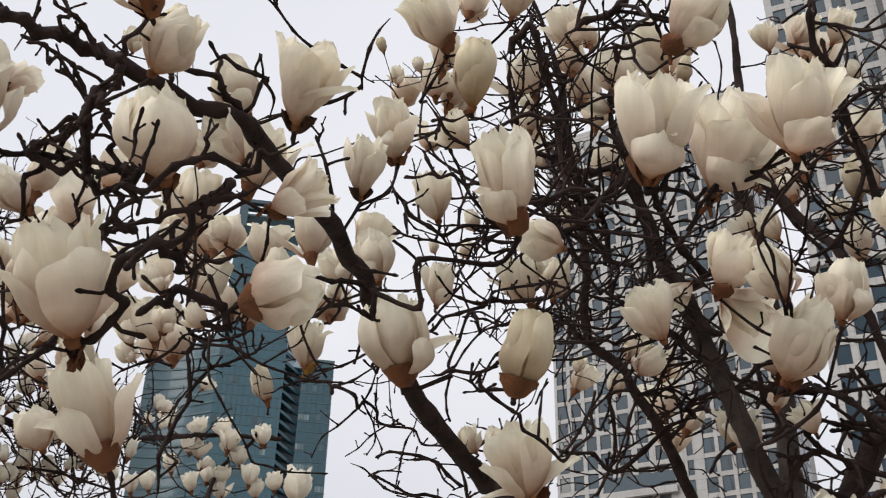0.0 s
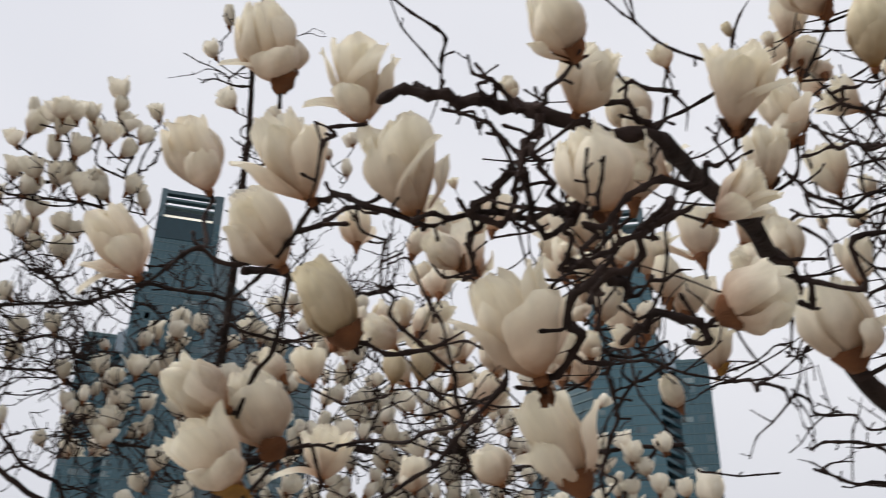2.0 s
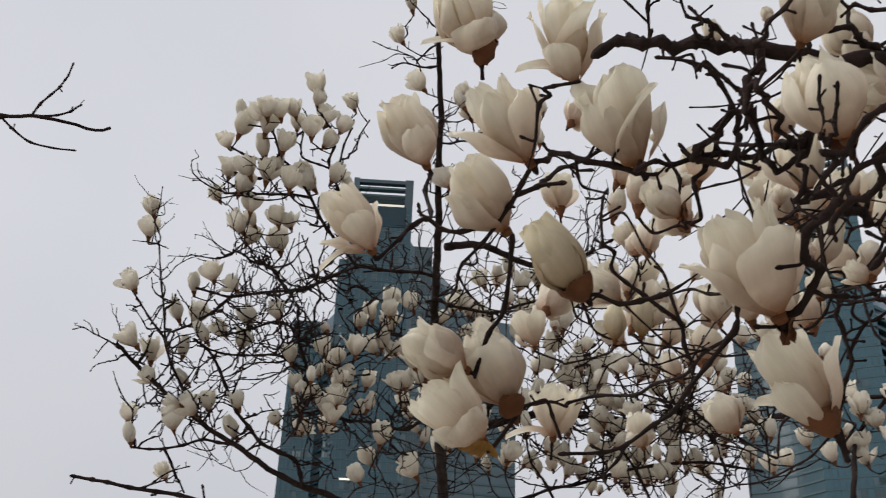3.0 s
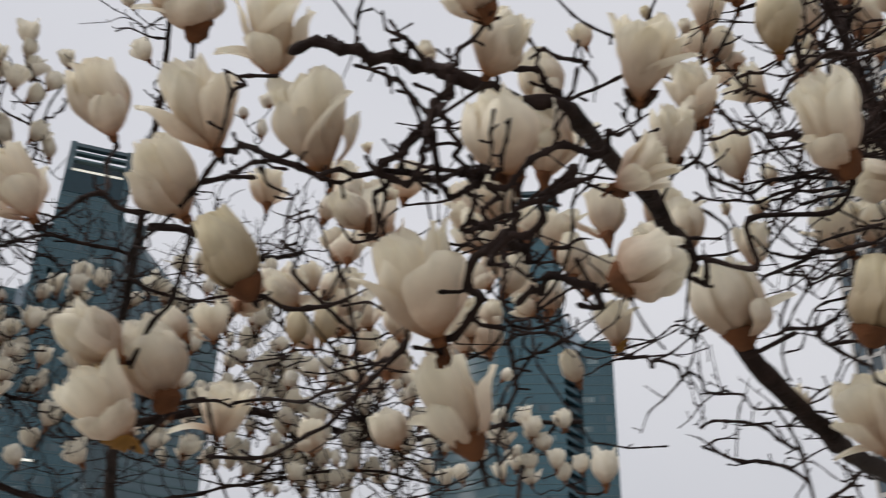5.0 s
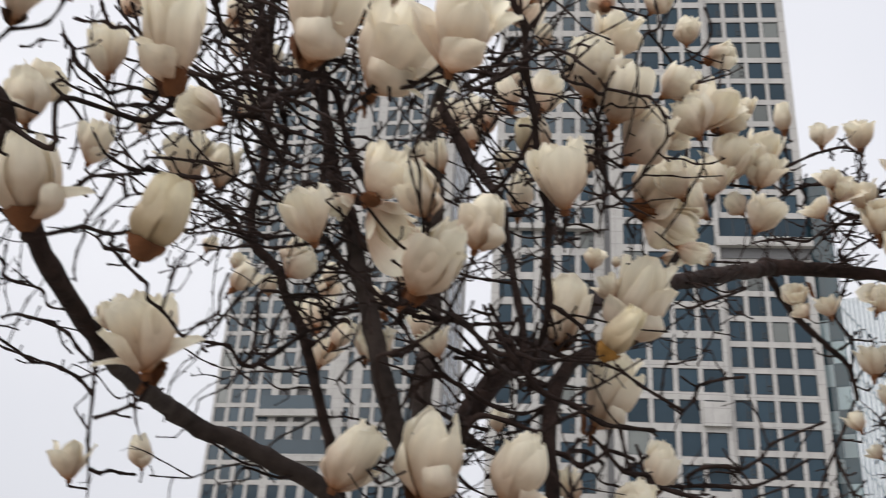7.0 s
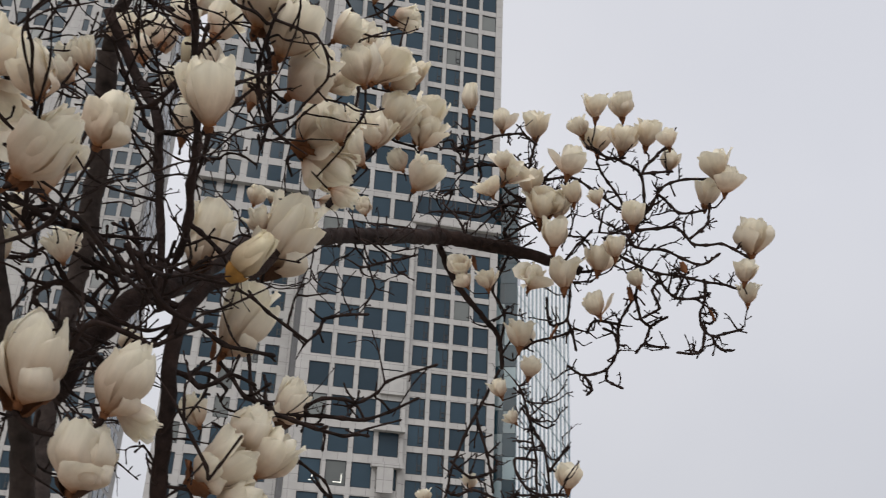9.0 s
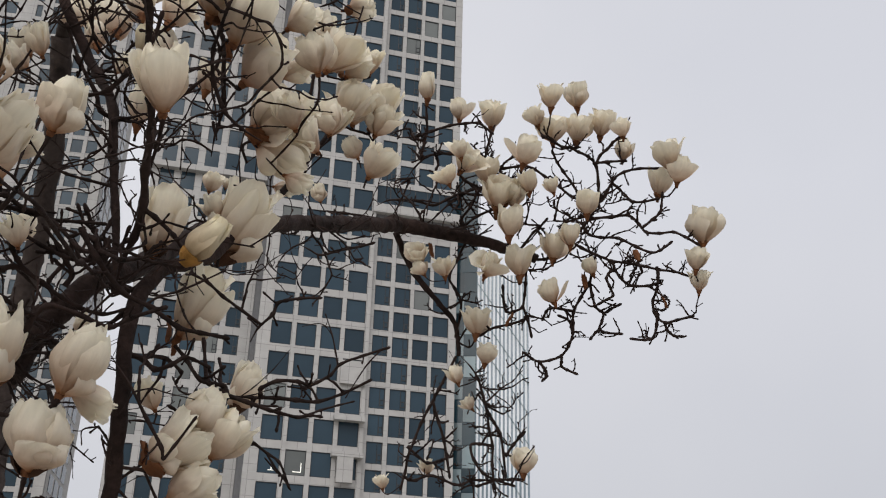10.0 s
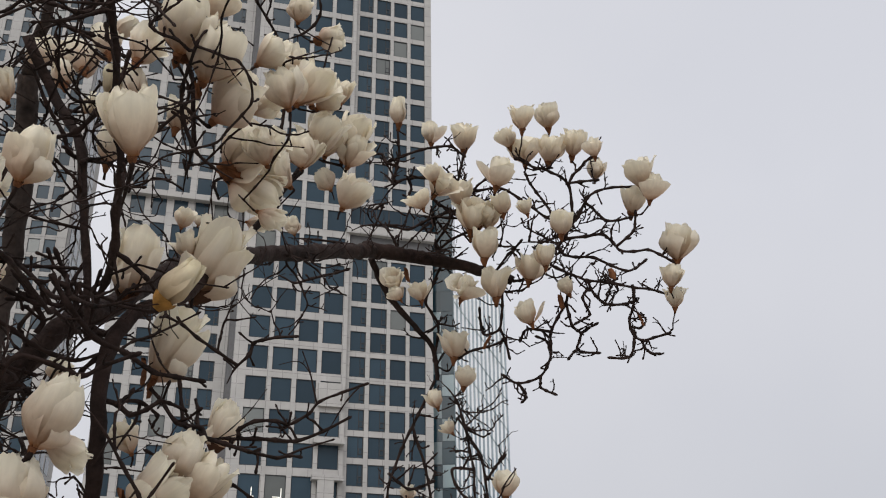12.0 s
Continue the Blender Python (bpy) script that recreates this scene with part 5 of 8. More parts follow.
limb(tree, 0.0063, 0.0042, (0.083, 1.861, 1.974), (0.118, 1.860, 1.974), (0.153, 1.858, 1.974), twigs=9, reach=0.1, wobble=0.009)
limb(tree, 0.0063, 0.0042, (0.158, 1.844, 2.031), (0.139, 1.831, 2.086), (0.126, 1.824, 2.113), twigs=9, reach=0.1, wobble=0.009)
limb(tree, 0.0063, 0.0042, (0.071, 1.841, 2.057), (0.128, 1.832, 2.085), (0.152, 1.821, 2.117), twigs=9, reach=0.1, wobble=0.009)
limb(tree, 0.0063, 0.0042, (0.046, 1.814, 2.149), (-0.001, 1.801, 2.188), (-0.061, 1.792, 2.205), (-0.105, 1.792, 2.196), twigs=9, reach=0.1, wobble=0.009)
bloom(tree, (0.054, 1.866, 1.950), (0.037, 1.851, 2.019), "open")

# blossoms of the near tree
bloom(tree, (-0.087, 0.477, 1.953), (-0.075, 0.445, 1.996), "open", bract="collar", loose=((-0.050, 0.455, 1.961),), fat=0.95)
bloom(tree, (-0.052, 0.893, 2.223), (-0.062, 0.852, 2.277), "goblet", bract="brown", fat=1.1, apron=((-0.3, -1, -0.4),))
bloom(tree, (-0.084, 0.855, 2.149), (-0.079, 0.819, 2.202), "goblet", bract="collar", fat=1.05)
bloom(tree, (-0.035, 0.942, 1.990), (-0.053, 0.902, 2.074), "cup", bract="case", loose=((0.020, 0.926, 2.027),), fat=1.05)
bloom(tree, (-0.114, 0.527, 1.863), (-0.068, 0.527, 1.880), "cup", bract="case", fat=1.3)
bloom(tree, (-0.114, 0.568, 1.955), (-0.074, 0.562, 1.975), "open", bract="brown", pink=True)
bloom(tree, (-0.174, 0.532, 1.950), (-0.182, 0.493, 2.000), "cup", bract="brown", fat=1.25)
bloom(tree, (-0.187, 0.506, 2.014), (-0.162, 0.482, 2.051), "cup", fat=1.2)
bloom(tree, (-0.170, 0.439, 2.003), (-0.181, 0.404, 2.034), "cup", bract="case")
bloom(tree, (-0.174, 0.720, 2.145), (-0.195, 0.685, 2.182), "cup")
bloom(tree, (-0.147, 0.614, 2.023), (-0.179, 0.591, 2.043), "goblet")
bloom(tree, (-0.270, 0.687, 1.909), (-0.288, 0.638, 1.987), "goblet", bract="brown", fat=1.3)
bloom(tree, (-0.278, 0.836, 1.864), (-0.315, 0.793, 1.944), "goblet", bract="case", loose=((-0.333, 0.809, 1.883),), fat=0.92)
bloom(tree, (-0.234, 1.643, 2.297), (-0.233, 1.608, 2.375), "open", bract="ochre", loose=((-0.188, 1.622, 2.358),))
bloom(tree, (-0.078, 1.111, 2.189), (-0.093, 1.077, 2.247), "cup", loose=((-0.056, 1.084, 2.240),))
bloom(tree, (0.070, 0.878, 1.955), (0.086, 0.845, 2.025), "bud", bract="case")
bloom(tree, (0.065, 0.784, 2.077), (0.046, 0.734, 2.152), "goblet", bract="brown", loose=((0.027, 0.755, 2.091),), fat=0.92, apron=((-0.8, -1, -0.4),))
bloom(tree, (-0.007, 1.177, 2.321), (-0.021, 1.139, 2.379), "goblet")
bloom(tree, (0.024, 0.766, 2.195), (0.025, 0.723, 2.246), "bud")
bloom(tree, (-0.004, 0.830, 2.322), (-0.030, 0.788, 2.367), "goblet", bract="brown")
bloom(tree, (0.063, 0.769, 2.312), (0.072, 0.733, 2.348), "cup")
bloom(tree, (0.156, 0.649, 2.040), (0.157, 0.597, 2.108), "goblet", bract="case", fat=1.0, apron=((0.2, -1, -0.5),))
bloom(tree, (0.194, 0.673, 2.197), (0.232, 0.625, 2.234), "cup", bract="brown")
bloom(tree, (0.223, 0.707, 2.068), (0.244, 0.651, 2.132), "goblet", bract="brown", loose=((0.292, 0.679, 2.070), (0.261, 0.681, 2.054),), fat=1.05, apron=((0.3, -1, -0.4),))
bloom(tree, (0.268, 0.635, 2.056), (0.263, 0.585, 2.118), "goblet", loose=((0.321, 0.618, 2.114),), fat=1.22, apron=((0.0, -1, -0.5),))
bloom(tree, (0.297, 0.960, 2.111), (0.316, 0.924, 2.162), "goblet", bract="brown", fat=1.3)
bloom(tree, (0.305, 0.987, 2.122), (0.354, 0.990, 2.088), "open", loose=((0.391, 1.099, 2.113),))
bloom(tree, (0.448, 1.023, 2.108), (0.452, 0.985, 2.174), "cup")
bloom(tree, (0.360, 0.984, 2.017), (0.394, 0.933, 2.094), "cup", bract="pair", fat=1.1)
bloom(tree, (0.109, 1.158, 1.933), (0.081, 1.129, 2.026), "open", bract="brown", loose=((0.166, 1.137, 1.978), (0.049, 1.163, 1.930),))
bloom(tree, (-0.007, 1.206, 2.207), (0.001, 1.178, 2.259), "goblet")
bloom(tree, (0.130, 1.332, 2.277), (0.101, 1.298, 2.344), "goblet", bract="brown")
bloom(tree, (-0.305, 0.988, 2.104), (-0.323, 0.968, 2.131), "cup")
bloom(tree, (-0.316, 1.051, 2.086), (-0.309, 1.039, 2.116), "cup", bract="brown")
bloom(tree, (0.299, 1.239, 2.180), (0.261, 1.212, 2.250), "goblet", loose=((0.309, 1.212, 2.230),))
bloom(tree, (0.304, 1.444, 2.217), (0.341, 1.418, 2.257), "cup", pink=True)
bloom(tree, (0.481, 1.588, 2.155), (0.473, 1.565, 2.223), "goblet", loose=((0.525, 1.555, 2.206),))
bloom(tree, (-0.643, 0.727, 2.193), (-0.652, 0.667, 2.254), "cup", pink=True)
bloom(tree, (-0.635, 0.818, 2.407), (-0.628, 0.741, 2.484), "cup", bract="brown", loose=((-0.693, 0.771, 2.412),))
bloom(tree, (-0.394, 0.598, 2.125), (-0.386, 0.548, 2.183), "goblet", loose=((-0.437, 0.568, 2.131), (-0.344, 0.540, 2.148),))
bloom(tree, (-0.464, 0.642, 2.090), (-0.482, 0.581, 2.150), "goblet")
bloom(tree, (-0.352, 0.628, 2.041), (-0.362, 0.573, 2.108), "goblet", loose=((-0.308, 0.571, 2.070),))
bloom(tree, (-0.534, 0.718, 2.074), (-0.558, 0.660, 2.134), "cup")
bloom(tree, (-0.637, 0.635, 2.041), (-0.654, 0.581, 2.092), "goblet", pink=True, loose=((-0.680, 0.612, 2.017),))
bloom(tree, (-0.419, 0.651, 1.948), (-0.444, 0.605, 2.004), "bud", bract="case")
bloom(tree, (-0.596, 0.747, 1.947), (-0.643, 0.697, 1.977), "cup")
bloom(tree, (-0.579, 0.805, 1.924), (-0.598, 0.759, 1.999), "cup", bract="brown")
bloom(tree, (-0.593, 0.775, 1.881), (-0.633, 0.725, 1.937), "goblet", bract="ochre", apron=((0.6, -1, -0.4),))
bloom(tree, (-0.712, 1.147, 2.007), (-0.690, 1.132, 2.078), "open", loose=((-0.769, 1.115, 2.003),))
bloom(tree, (-0.487, 0.883, 2.053), (-0.513, 0.855, 2.082), "cup")
bloom(tree, (-0.374, 0.775, 2.072), (-0.397, 0.747, 2.103), "cup", bract="brown")
bloom(tree, (-0.756, 1.180, 2.163), (-0.759, 1.152, 2.216), "goblet")
bloom(tree, (-0.480, 1.195, 2.145), (-0.479, 1.171, 2.198), "cup")
bloom(tree, (-0.580, 1.161, 2.135), (-0.567, 1.141, 2.190), "bud")
bloom(tree, (-0.614, 1.148, 2.131), (-0.602, 1.130, 2.178), "bud", bract="brown")
bloom(tree, (-0.716, 1.469, 2.083), (-0.719, 1.447, 2.142), "cup")
bloom(tree, (-0.349, 0.873, 2.343), (-0.347, 0.854, 2.366), "cup")
bloom(tree, (-0.460, 1.154, 1.978), (-0.481, 1.130, 2.027), "cup")
small_bloom(tree, (-0.260, 1.668, 2.990), (-0.276, 1.634, 3.028), "cup")
bloom(tree, (0.632, 1.147, 2.268), (0.595, 1.105, 2.359), "goblet", loose=((0.579, 1.140, 2.320),))
bloom(tree, (0.754, 1.306, 2.595), (0.741, 1.236, 2.687), "cup", bract="brown", fat=1.32)
bloom(tree, (0.811, 1.325, 2.705), (0.814, 1.260, 2.774), "goblet", fat=1.32)
bloom(tree, (0.805, 1.306, 2.558), (0.813, 1.226, 2.650), "cup", bract="brown", fat=1.32)
bloom(tree, (0.862, 1.362, 2.530), (0.904, 1.280, 2.603), "cup", pink=True, fat=1.32)
bloom(tree, (0.978, 1.425, 2.629), (1.017, 1.377, 2.657), "goblet", fat=1.32)
bloom(tree, (0.984, 1.523, 2.541), (1.020, 1.443, 2.623), "cup", bract="brown", fat=1.32)
bloom(tree, (0.994, 1.525, 2.528), (1.095, 1.482, 2.489), "goblet", fat=1.32)
bloom(tree, (1.048, 1.529, 2.614), (1.093, 1.473, 2.649), "goblet", fat=1.32)
bloom(tree, (1.153, 1.544, 2.785), (1.179, 1.464, 2.858), "open", fat=1.32)
bloom(tree, (1.215, 1.556, 2.805), (1.244, 1.501, 2.846), "goblet", fat=1.32)
bloom(tree, (1.246, 1.601, 2.714), (1.244, 1.537, 2.802), "goblet", fat=1.32)
bloom(tree, (1.349, 1.636, 2.759), (1.341, 1.568, 2.855), "goblet", fat=1.32)
bloom(tree, (1.435, 1.750, 2.703), (1.452, 1.686, 2.777), "goblet", fat=1.32)
bloom(tree, (1.184, 1.556, 2.640), (1.152, 1.529, 2.711), "cup", fat=1.32)
bloom(tree, (1.169, 1.641, 2.922), (1.161, 1.588, 2.991), "cup", fat=1.32)
bloom(tree, (1.329, 1.743, 3.159), (1.381, 1.685, 3.178), "cup", bract="pair", fat=1.32)
bloom(tree, (1.241, 1.697, 3.144), (1.220, 1.655, 3.204), "cup", fat=1.32)
bloom(tree, (0.974, 1.439, 2.959), (0.994, 1.382, 3.003), "cup", fat=1.32)
bloom(tree, (0.795, 1.482, 2.206), (0.786, 1.430, 2.323), "cup", bract="collar", fat=1.02)
bloom(tree, (0.979, 1.591, 2.287), (1.005, 1.497, 2.433), "goblet", bract="collar", fat=1.05, apron=((0.9, -0.5, -0.4),))
bloom(tree, (0.737, 1.230, 2.095), (0.770, 1.180, 2.161), "bud", bract="ochre_case")
bloom(tree, (0.902, 1.566, 2.100), (0.930, 1.494, 2.225), "goblet", bract="pair", fat=1.0, apron=((1, -0.6, -0.3),))
bloom(tree, (1.184, 1.834, 2.072), (1.195, 1.782, 2.180), "cup", bract="collar", fat=1.0)
bloom(tree, (0.382, 1.330, 1.874), (0.416, 1.297, 1.966), "cup")
bloom(tree, (0.508, 1.322, 1.874), (0.511, 1.282, 1.999), "goblet", bract="brown", fat=1.1, apron=((0.5, -1, -0.4),))
bloom(tree, (0.598, 1.254, 1.865), (0.619, 1.211, 1.969), "cup", fat=0.98, apron=((0.9, -0.8, -0.2),))
bloom(tree, (0.588, 1.292, 1.767), (0.594, 1.273, 1.867), "cup", bract="collar", fat=1.38, apron=((-0.2, -1, -0.3), (1, -0.4, -0.2)))
bloom(tree, (0.632, 1.310, 1.892), (0.691, 1.288, 1.866), "goblet", fat=1.1)
bloom(tree, (0.834, 1.456, 1.842), (0.900, 1.406, 1.913), "goblet", bract="brown", fat=1.3, apron=((0.5, -1, -0.2),))
bloom(tree, (0.899, 1.467, 1.900), (0.925, 1.429, 1.985), "cup", fat=1.3)
bloom(tree, (0.867, 1.451, 1.789), (0.930, 1.407, 1.846), "goblet", fat=1.3)
bloom(tree, (0.935, 1.457, 1.868), (0.970, 1.416, 1.948), "goblet", fat=1.3)
bloom(tree, (0.770, 1.681, 2.101), (0.761, 1.670, 2.143), "cup")
bloom(tree, (0.344, 1.709, 2.357), (0.374, 1.679, 2.409), "cup")
bloom(tree, (0.351, 0.918, 2.080), (0.319, 0.894, 2.129), "cup")

# more blossoms among the crown
bloom(tree, (0.196, 1.195, 2.646), (0.168, 1.149, 2.701), "goblet")
bloom(tree, (0.030, 1.056, 2.357), (-0.009, 1.034, 2.388), "open")
bloom(tree, (0.313, 1.128, 2.538), (0.259, 1.088, 2.600), "goblet")
bloom(tree, (0.397, 1.356, 2.716), (0.404, 1.323, 2.752), "bud")
bloom(tree, (0.591, 1.434, 2.862), (0.569, 1.404, 2.906), "goblet")
bloom(tree, (0.633, 1.414, 2.865), (0.662, 1.368, 2.900), "cup")
bloom(tree, (0.622, 1.258, 2.727), (0.639, 1.214, 2.765), "goblet")
bloom(tree, (0.729, 1.434, 2.788), (0.722, 1.406, 2.826), "cup")
bloom(tree, (0.269, 1.325, 2.630), (0.228, 1.319, 2.647), "goblet")
bloom(tree, (0.717, 1.472, 2.564), (0.695, 1.442, 2.624), "bud")
bloom(tree, (0.709, 1.585, 2.593), (0.726, 1.556, 2.626), "goblet")
bloom(tree, (0.523, 1.476, 2.487), (0.493, 1.462, 2.527), "goblet")
bloom(tree, (0.505, 1.404, 2.415), (0.459, 1.405, 2.440), "goblet")
bloom(tree, (-0.103, 1.012, 2.135), (-0.134, 0.992, 2.167), "cup")
bloom(tree, (-0.120, 1.064, 2.141), (-0.131, 1.054, 2.158), "cup")
bloom(tree, (0.173, 1.415, 2.327), (0.180, 1.381, 2.387), "goblet")
bloom(tree, (0.070, 1.799, 2.208), (0.044, 1.783, 2.254), "goblet")
bloom(tree, (0.161, 1.495, 2.761), (0.139, 1.481, 2.782), "goblet")
bloom(tree, (0.198, 1.524, 2.537), (0.216, 1.498, 2.574), "cup")
bloom(tree, (0.180, 1.558, 2.673), (0.174, 1.534, 2.707), "cup")
bloom(tree, (0.040, 1.740, 2.586), (0.051, 1.723, 2.614), "cup")
bloom(tree, (-0.016, 1.825, 2.639), (-0.023, 1.810, 2.664), "cup")
bloom(tree, (0.052, 1.457, 2.475), (0.042, 1.438, 2.507), "cup")
bloom(tree, (0.264, 1.822, 2.381), (0.274, 1.808, 2.411), "open")
bloom(tree, (0.327, 1.735, 2.302), (0.316, 1.721, 2.340), "cup")
bloom(tree, (-0.288, 0.885, 2.358), (-0.290, 0.872, 2.372), "cup")
bloom(tree, (-0.615, 1.373, 2.589), (-0.619, 1.358, 2.607), "open")
bloom(tree, (-0.594, 1.426, 2.524), (-0.578, 1.420, 2.543), "goblet")
bloom(tree, (-0.415, 1.333, 2.381), (-0.404, 1.318, 2.412), "cup")
bloom(tree, (-0.250, 1.017, 2.186), (-0.263, 0.998, 2.213), "goblet")
bloom(tree, (-0.269, 0.927, 2.127), (-0.297, 0.910, 2.143), "cup")
bloom(tree, (-0.391, 0.773, 2.099), (-0.397, 0.760, 2.114), "cup")
bloom(tree, (-0.249, 0.970, 2.056), (-0.267, 0.956, 2.075), "cup")
bloom(tree, (-0.432, 1.311, 2.188), (-0.448, 1.293, 2.214), "goblet")
bloom(tree, (-0.484, 1.498, 2.242), (-0.514, 1.479, 2.262), "cup")
bloom(tree, (-0.117, 1.437, 2.837), (-0.125, 1.417, 2.859), "bud")
bloom(tree, (-0.095, 1.552, 2.858), (-0.101, 1.527, 2.887), "goblet")
bloom(tree, (-0.051, 1.538, 2.877), (-0.063, 1.518, 2.901), "cup")
bloom(tree, (0.479, 1.319, 2.169), (0.435, 1.287, 2.258), "open")
bloom(tree, (0.358, 1.285, 2.295), (0.326, 1.307, 2.268), "goblet")
bloom(tree, (0.117, 0.852, 2.094), (0.072, 0.843, 2.109), "cup")
bloom(tree, (0.224, 2.000, 2.483), (0.237, 1.982, 2.518), "cup")
bloom(tree, (0.473, 1.460, 2.106), (0.447, 1.445, 2.161), "goblet")
bloom(tree, (0.556, 1.427, 2.124), (0.532, 1.415, 2.171), "open")
bloom(tree, (0.886, 1.956, 2.188), (0.888, 1.940, 2.234), "cup")
bloom(tree, (0.124, 1.313, 2.298), (0.136, 1.290, 2.336), "open")
bloom(tree, (0.204, 1.353, 2.417), (0.186, 1.333, 2.449), "cup")
bloom(tree, (1.319, 1.777, 2.604), (1.297, 1.768, 2.646), "cup", fat=1.32)
bloom(tree, (1.095, 1.916, 2.602), (1.094, 1.890, 2.650), "goblet", fat=1.32)
bloom(tree, (0.055, 2.078, 2.773), (0.042, 2.064, 2.797), "cup")
bloom(tree, (0.188, 2.151, 2.051), (0.168, 2.135, 2.118), "cup")
bloom(tree, (0.935, 1.350, 2.682), (0.966, 1.297, 2.721), "goblet", fat=1.32)
bloom(tree, (1.015, 1.353, 2.618), (0.965, 1.329, 2.686), "cup", fat=1.32)
bloom(tree, (1.018, 1.422, 2.523), (0.974, 1.404, 2.585), "goblet", fat=1.32)
bloom(tree, (1.116, 1.487, 2.538), (1.059, 1.491, 2.583), "open", fat=1.32)
bloom(tree, (1.029, 1.466, 2.445), (1.083, 1.445, 2.426), "goblet", fat=1.32)
bloom(tree, (1.217, 1.605, 2.671), (1.211, 1.561, 2.737), "goblet", fat=1.32)
bloom(tree, (1.335, 1.657, 2.681), (1.296, 1.654, 2.724), "cup", fat=1.32)
bloom(tree, (1.298, 1.636, 2.748), (1.295, 1.585, 2.816), "goblet", fat=1.32)
bloom(tree, (1.348, 1.614, 2.729), (1.346, 1.563, 2.797), "goblet", fat=1.32)
bloom(tree, (1.234, 1.604, 2.844), (1.169, 1.579, 2.925), "open", fat=1.32)
bloom(tree, (1.334, 1.632, 2.905), (1.319, 1.596, 2.961), "goblet", fat=1.32)
bloom(tree, (0.483, 1.257, 2.353), (0.455, 1.238, 2.393), "goblet")
bloom(tree, (1.107, 1.639, 2.515), (1.149, 1.615, 2.514), "goblet", fat=1.32)
bloom(tree, (0.947, 1.563, 2.354), (0.921, 1.550, 2.401), "goblet", fat=1.32)
bloom(tree, (0.943, 1.705, 2.001), (0.909, 1.702, 2.059), "goblet")
bloom(tree, (0.983, 1.614, 2.454), (0.981, 1.604, 2.475), "cup", fat=1.32)

# blossoms on the long level limb
small_bloom(tree, (2.719, 3.101, 4.127), (2.672, 3.047, 4.234), "bud")
small_bloom(tree, (3.045, 3.237, 4.217), (2.999, 3.197, 4.312), "cup")
small_bloom(tree, (3.099, 3.056, 4.107), (3.048, 3.003, 4.226), "goblet")
small_bloom(tree, (3.157, 2.716, 4.092), (3.111, 2.669, 4.193), "open")
small_bloom(tree, (3.376, 2.738, 4.203), (3.320, 2.698, 4.309), "cup")
small_bloom(tree, (3.277, 2.910, 4.136), (3.218, 2.897, 4.219), "cup")
small_bloom(tree, (3.401, 2.929, 4.098), (3.349, 2.885, 4.211), "wide")
small_bloom(tree, (3.410, 2.786, 4.041), (3.373, 2.723, 4.157), "goblet")
small_bloom(tree, (3.501, 2.709, 4.077), (3.461, 2.647, 4.192), "cup")
small_bloom(tree, (3.431, 2.512, 3.963), (3.392, 2.484, 4.044), "cup")
small_bloom(tree, (3.610, 2.666, 3.975), (3.579, 2.620, 4.067), "cup")
small_bloom(tree, (3.675, 2.431, 3.844), (3.607, 2.401, 3.974), "cup")
small_bloom(tree, (3.708, 2.428, 3.795), (3.671, 2.375, 3.907), "cup")
small_bloom(tree, (3.727, 2.556, 3.776), (3.694, 2.494, 3.895), "goblet")
small_bloom(tree, (3.922, 2.461, 3.555), (3.881, 2.391, 3.709), "cup")
small_bloom(tree, (3.833, 2.451, 3.386), (3.809, 2.408, 3.487), "cup")
small_bloom(tree, (3.921, 2.502, 3.322), (3.897, 2.469, 3.416), "open")
small_bloom(tree, (2.993, 2.742, 3.739), (2.969, 2.672, 3.854), "goblet")
small_bloom(tree, (3.005, 2.992, 3.741), (2.970, 2.936, 3.859), "cup")
small_bloom(tree, (2.782, 2.922, 3.765), (2.742, 2.901, 3.840), "goblet")
small_bloom(tree, (2.784, 2.998, 3.661), (2.734, 2.992, 3.729), "wide")
small_bloom(tree, (3.145, 3.065, 3.668), (3.112, 2.999, 3.804), "goblet")
small_bloom(tree, (3.133, 2.937, 3.647), (3.093, 2.915, 3.731), "cup")
small_bloom(tree, (3.097, 2.934, 3.475), (3.050, 2.890, 3.608), "goblet")
small_bloom(tree, (3.140, 2.845, 3.689), (3.097, 2.816, 3.784), "cup")
small_bloom(tree, (3.175, 2.723, 3.656), (3.140, 2.711, 3.721), "cup")
small_bloom(tree, (3.376, 2.704, 3.604), (3.337, 2.665, 3.712), "cup")
small_bloom(tree, (3.398, 2.945, 3.459), (3.370, 2.891, 3.585), "cup")
small_bloom(tree, (3.367, 2.805, 3.477), (3.337, 2.770, 3.574), "cup")
small_bloom(tree, (3.248, 3.017, 3.347), (3.205, 2.973, 3.487), "cup")
small_bloom(tree, (3.107, 3.108, 3.341), (3.113, 3.044, 3.437), "goblet")
small_bloom(tree, (3.414, 2.952, 3.249), (3.363, 2.946, 3.352), "goblet")
small_bloom(tree, (3.568, 2.840, 3.406), (3.529, 2.836, 3.482), "cup")
small_bloom(tree, (2.974, 3.232, 3.334), (2.939, 3.213, 3.420), "open")
small_bloom(tree, (2.860, 3.244, 3.318), (2.812, 3.250, 3.376), "cup")
small_bloom(tree, (3.051, 2.977, 3.629), (2.987, 2.879, 3.732), "cup")
small_bloom(tree, (2.866, 3.023, 3.772), (2.835, 2.922, 3.833), "open")
small_bloom(tree, (3.098, 2.956, 3.665), (3.056, 2.862, 3.731), "goblet")
small_bloom(tree, (2.862, 3.277, 3.384), (2.785, 3.223, 3.435), "cup")
small_bloom(tree, (3.154, 3.086, 3.385), (3.054, 3.076, 3.401), "open")
small_bloom(tree, (3.278, 3.350, 3.151), (3.255, 3.304, 3.286), "open")
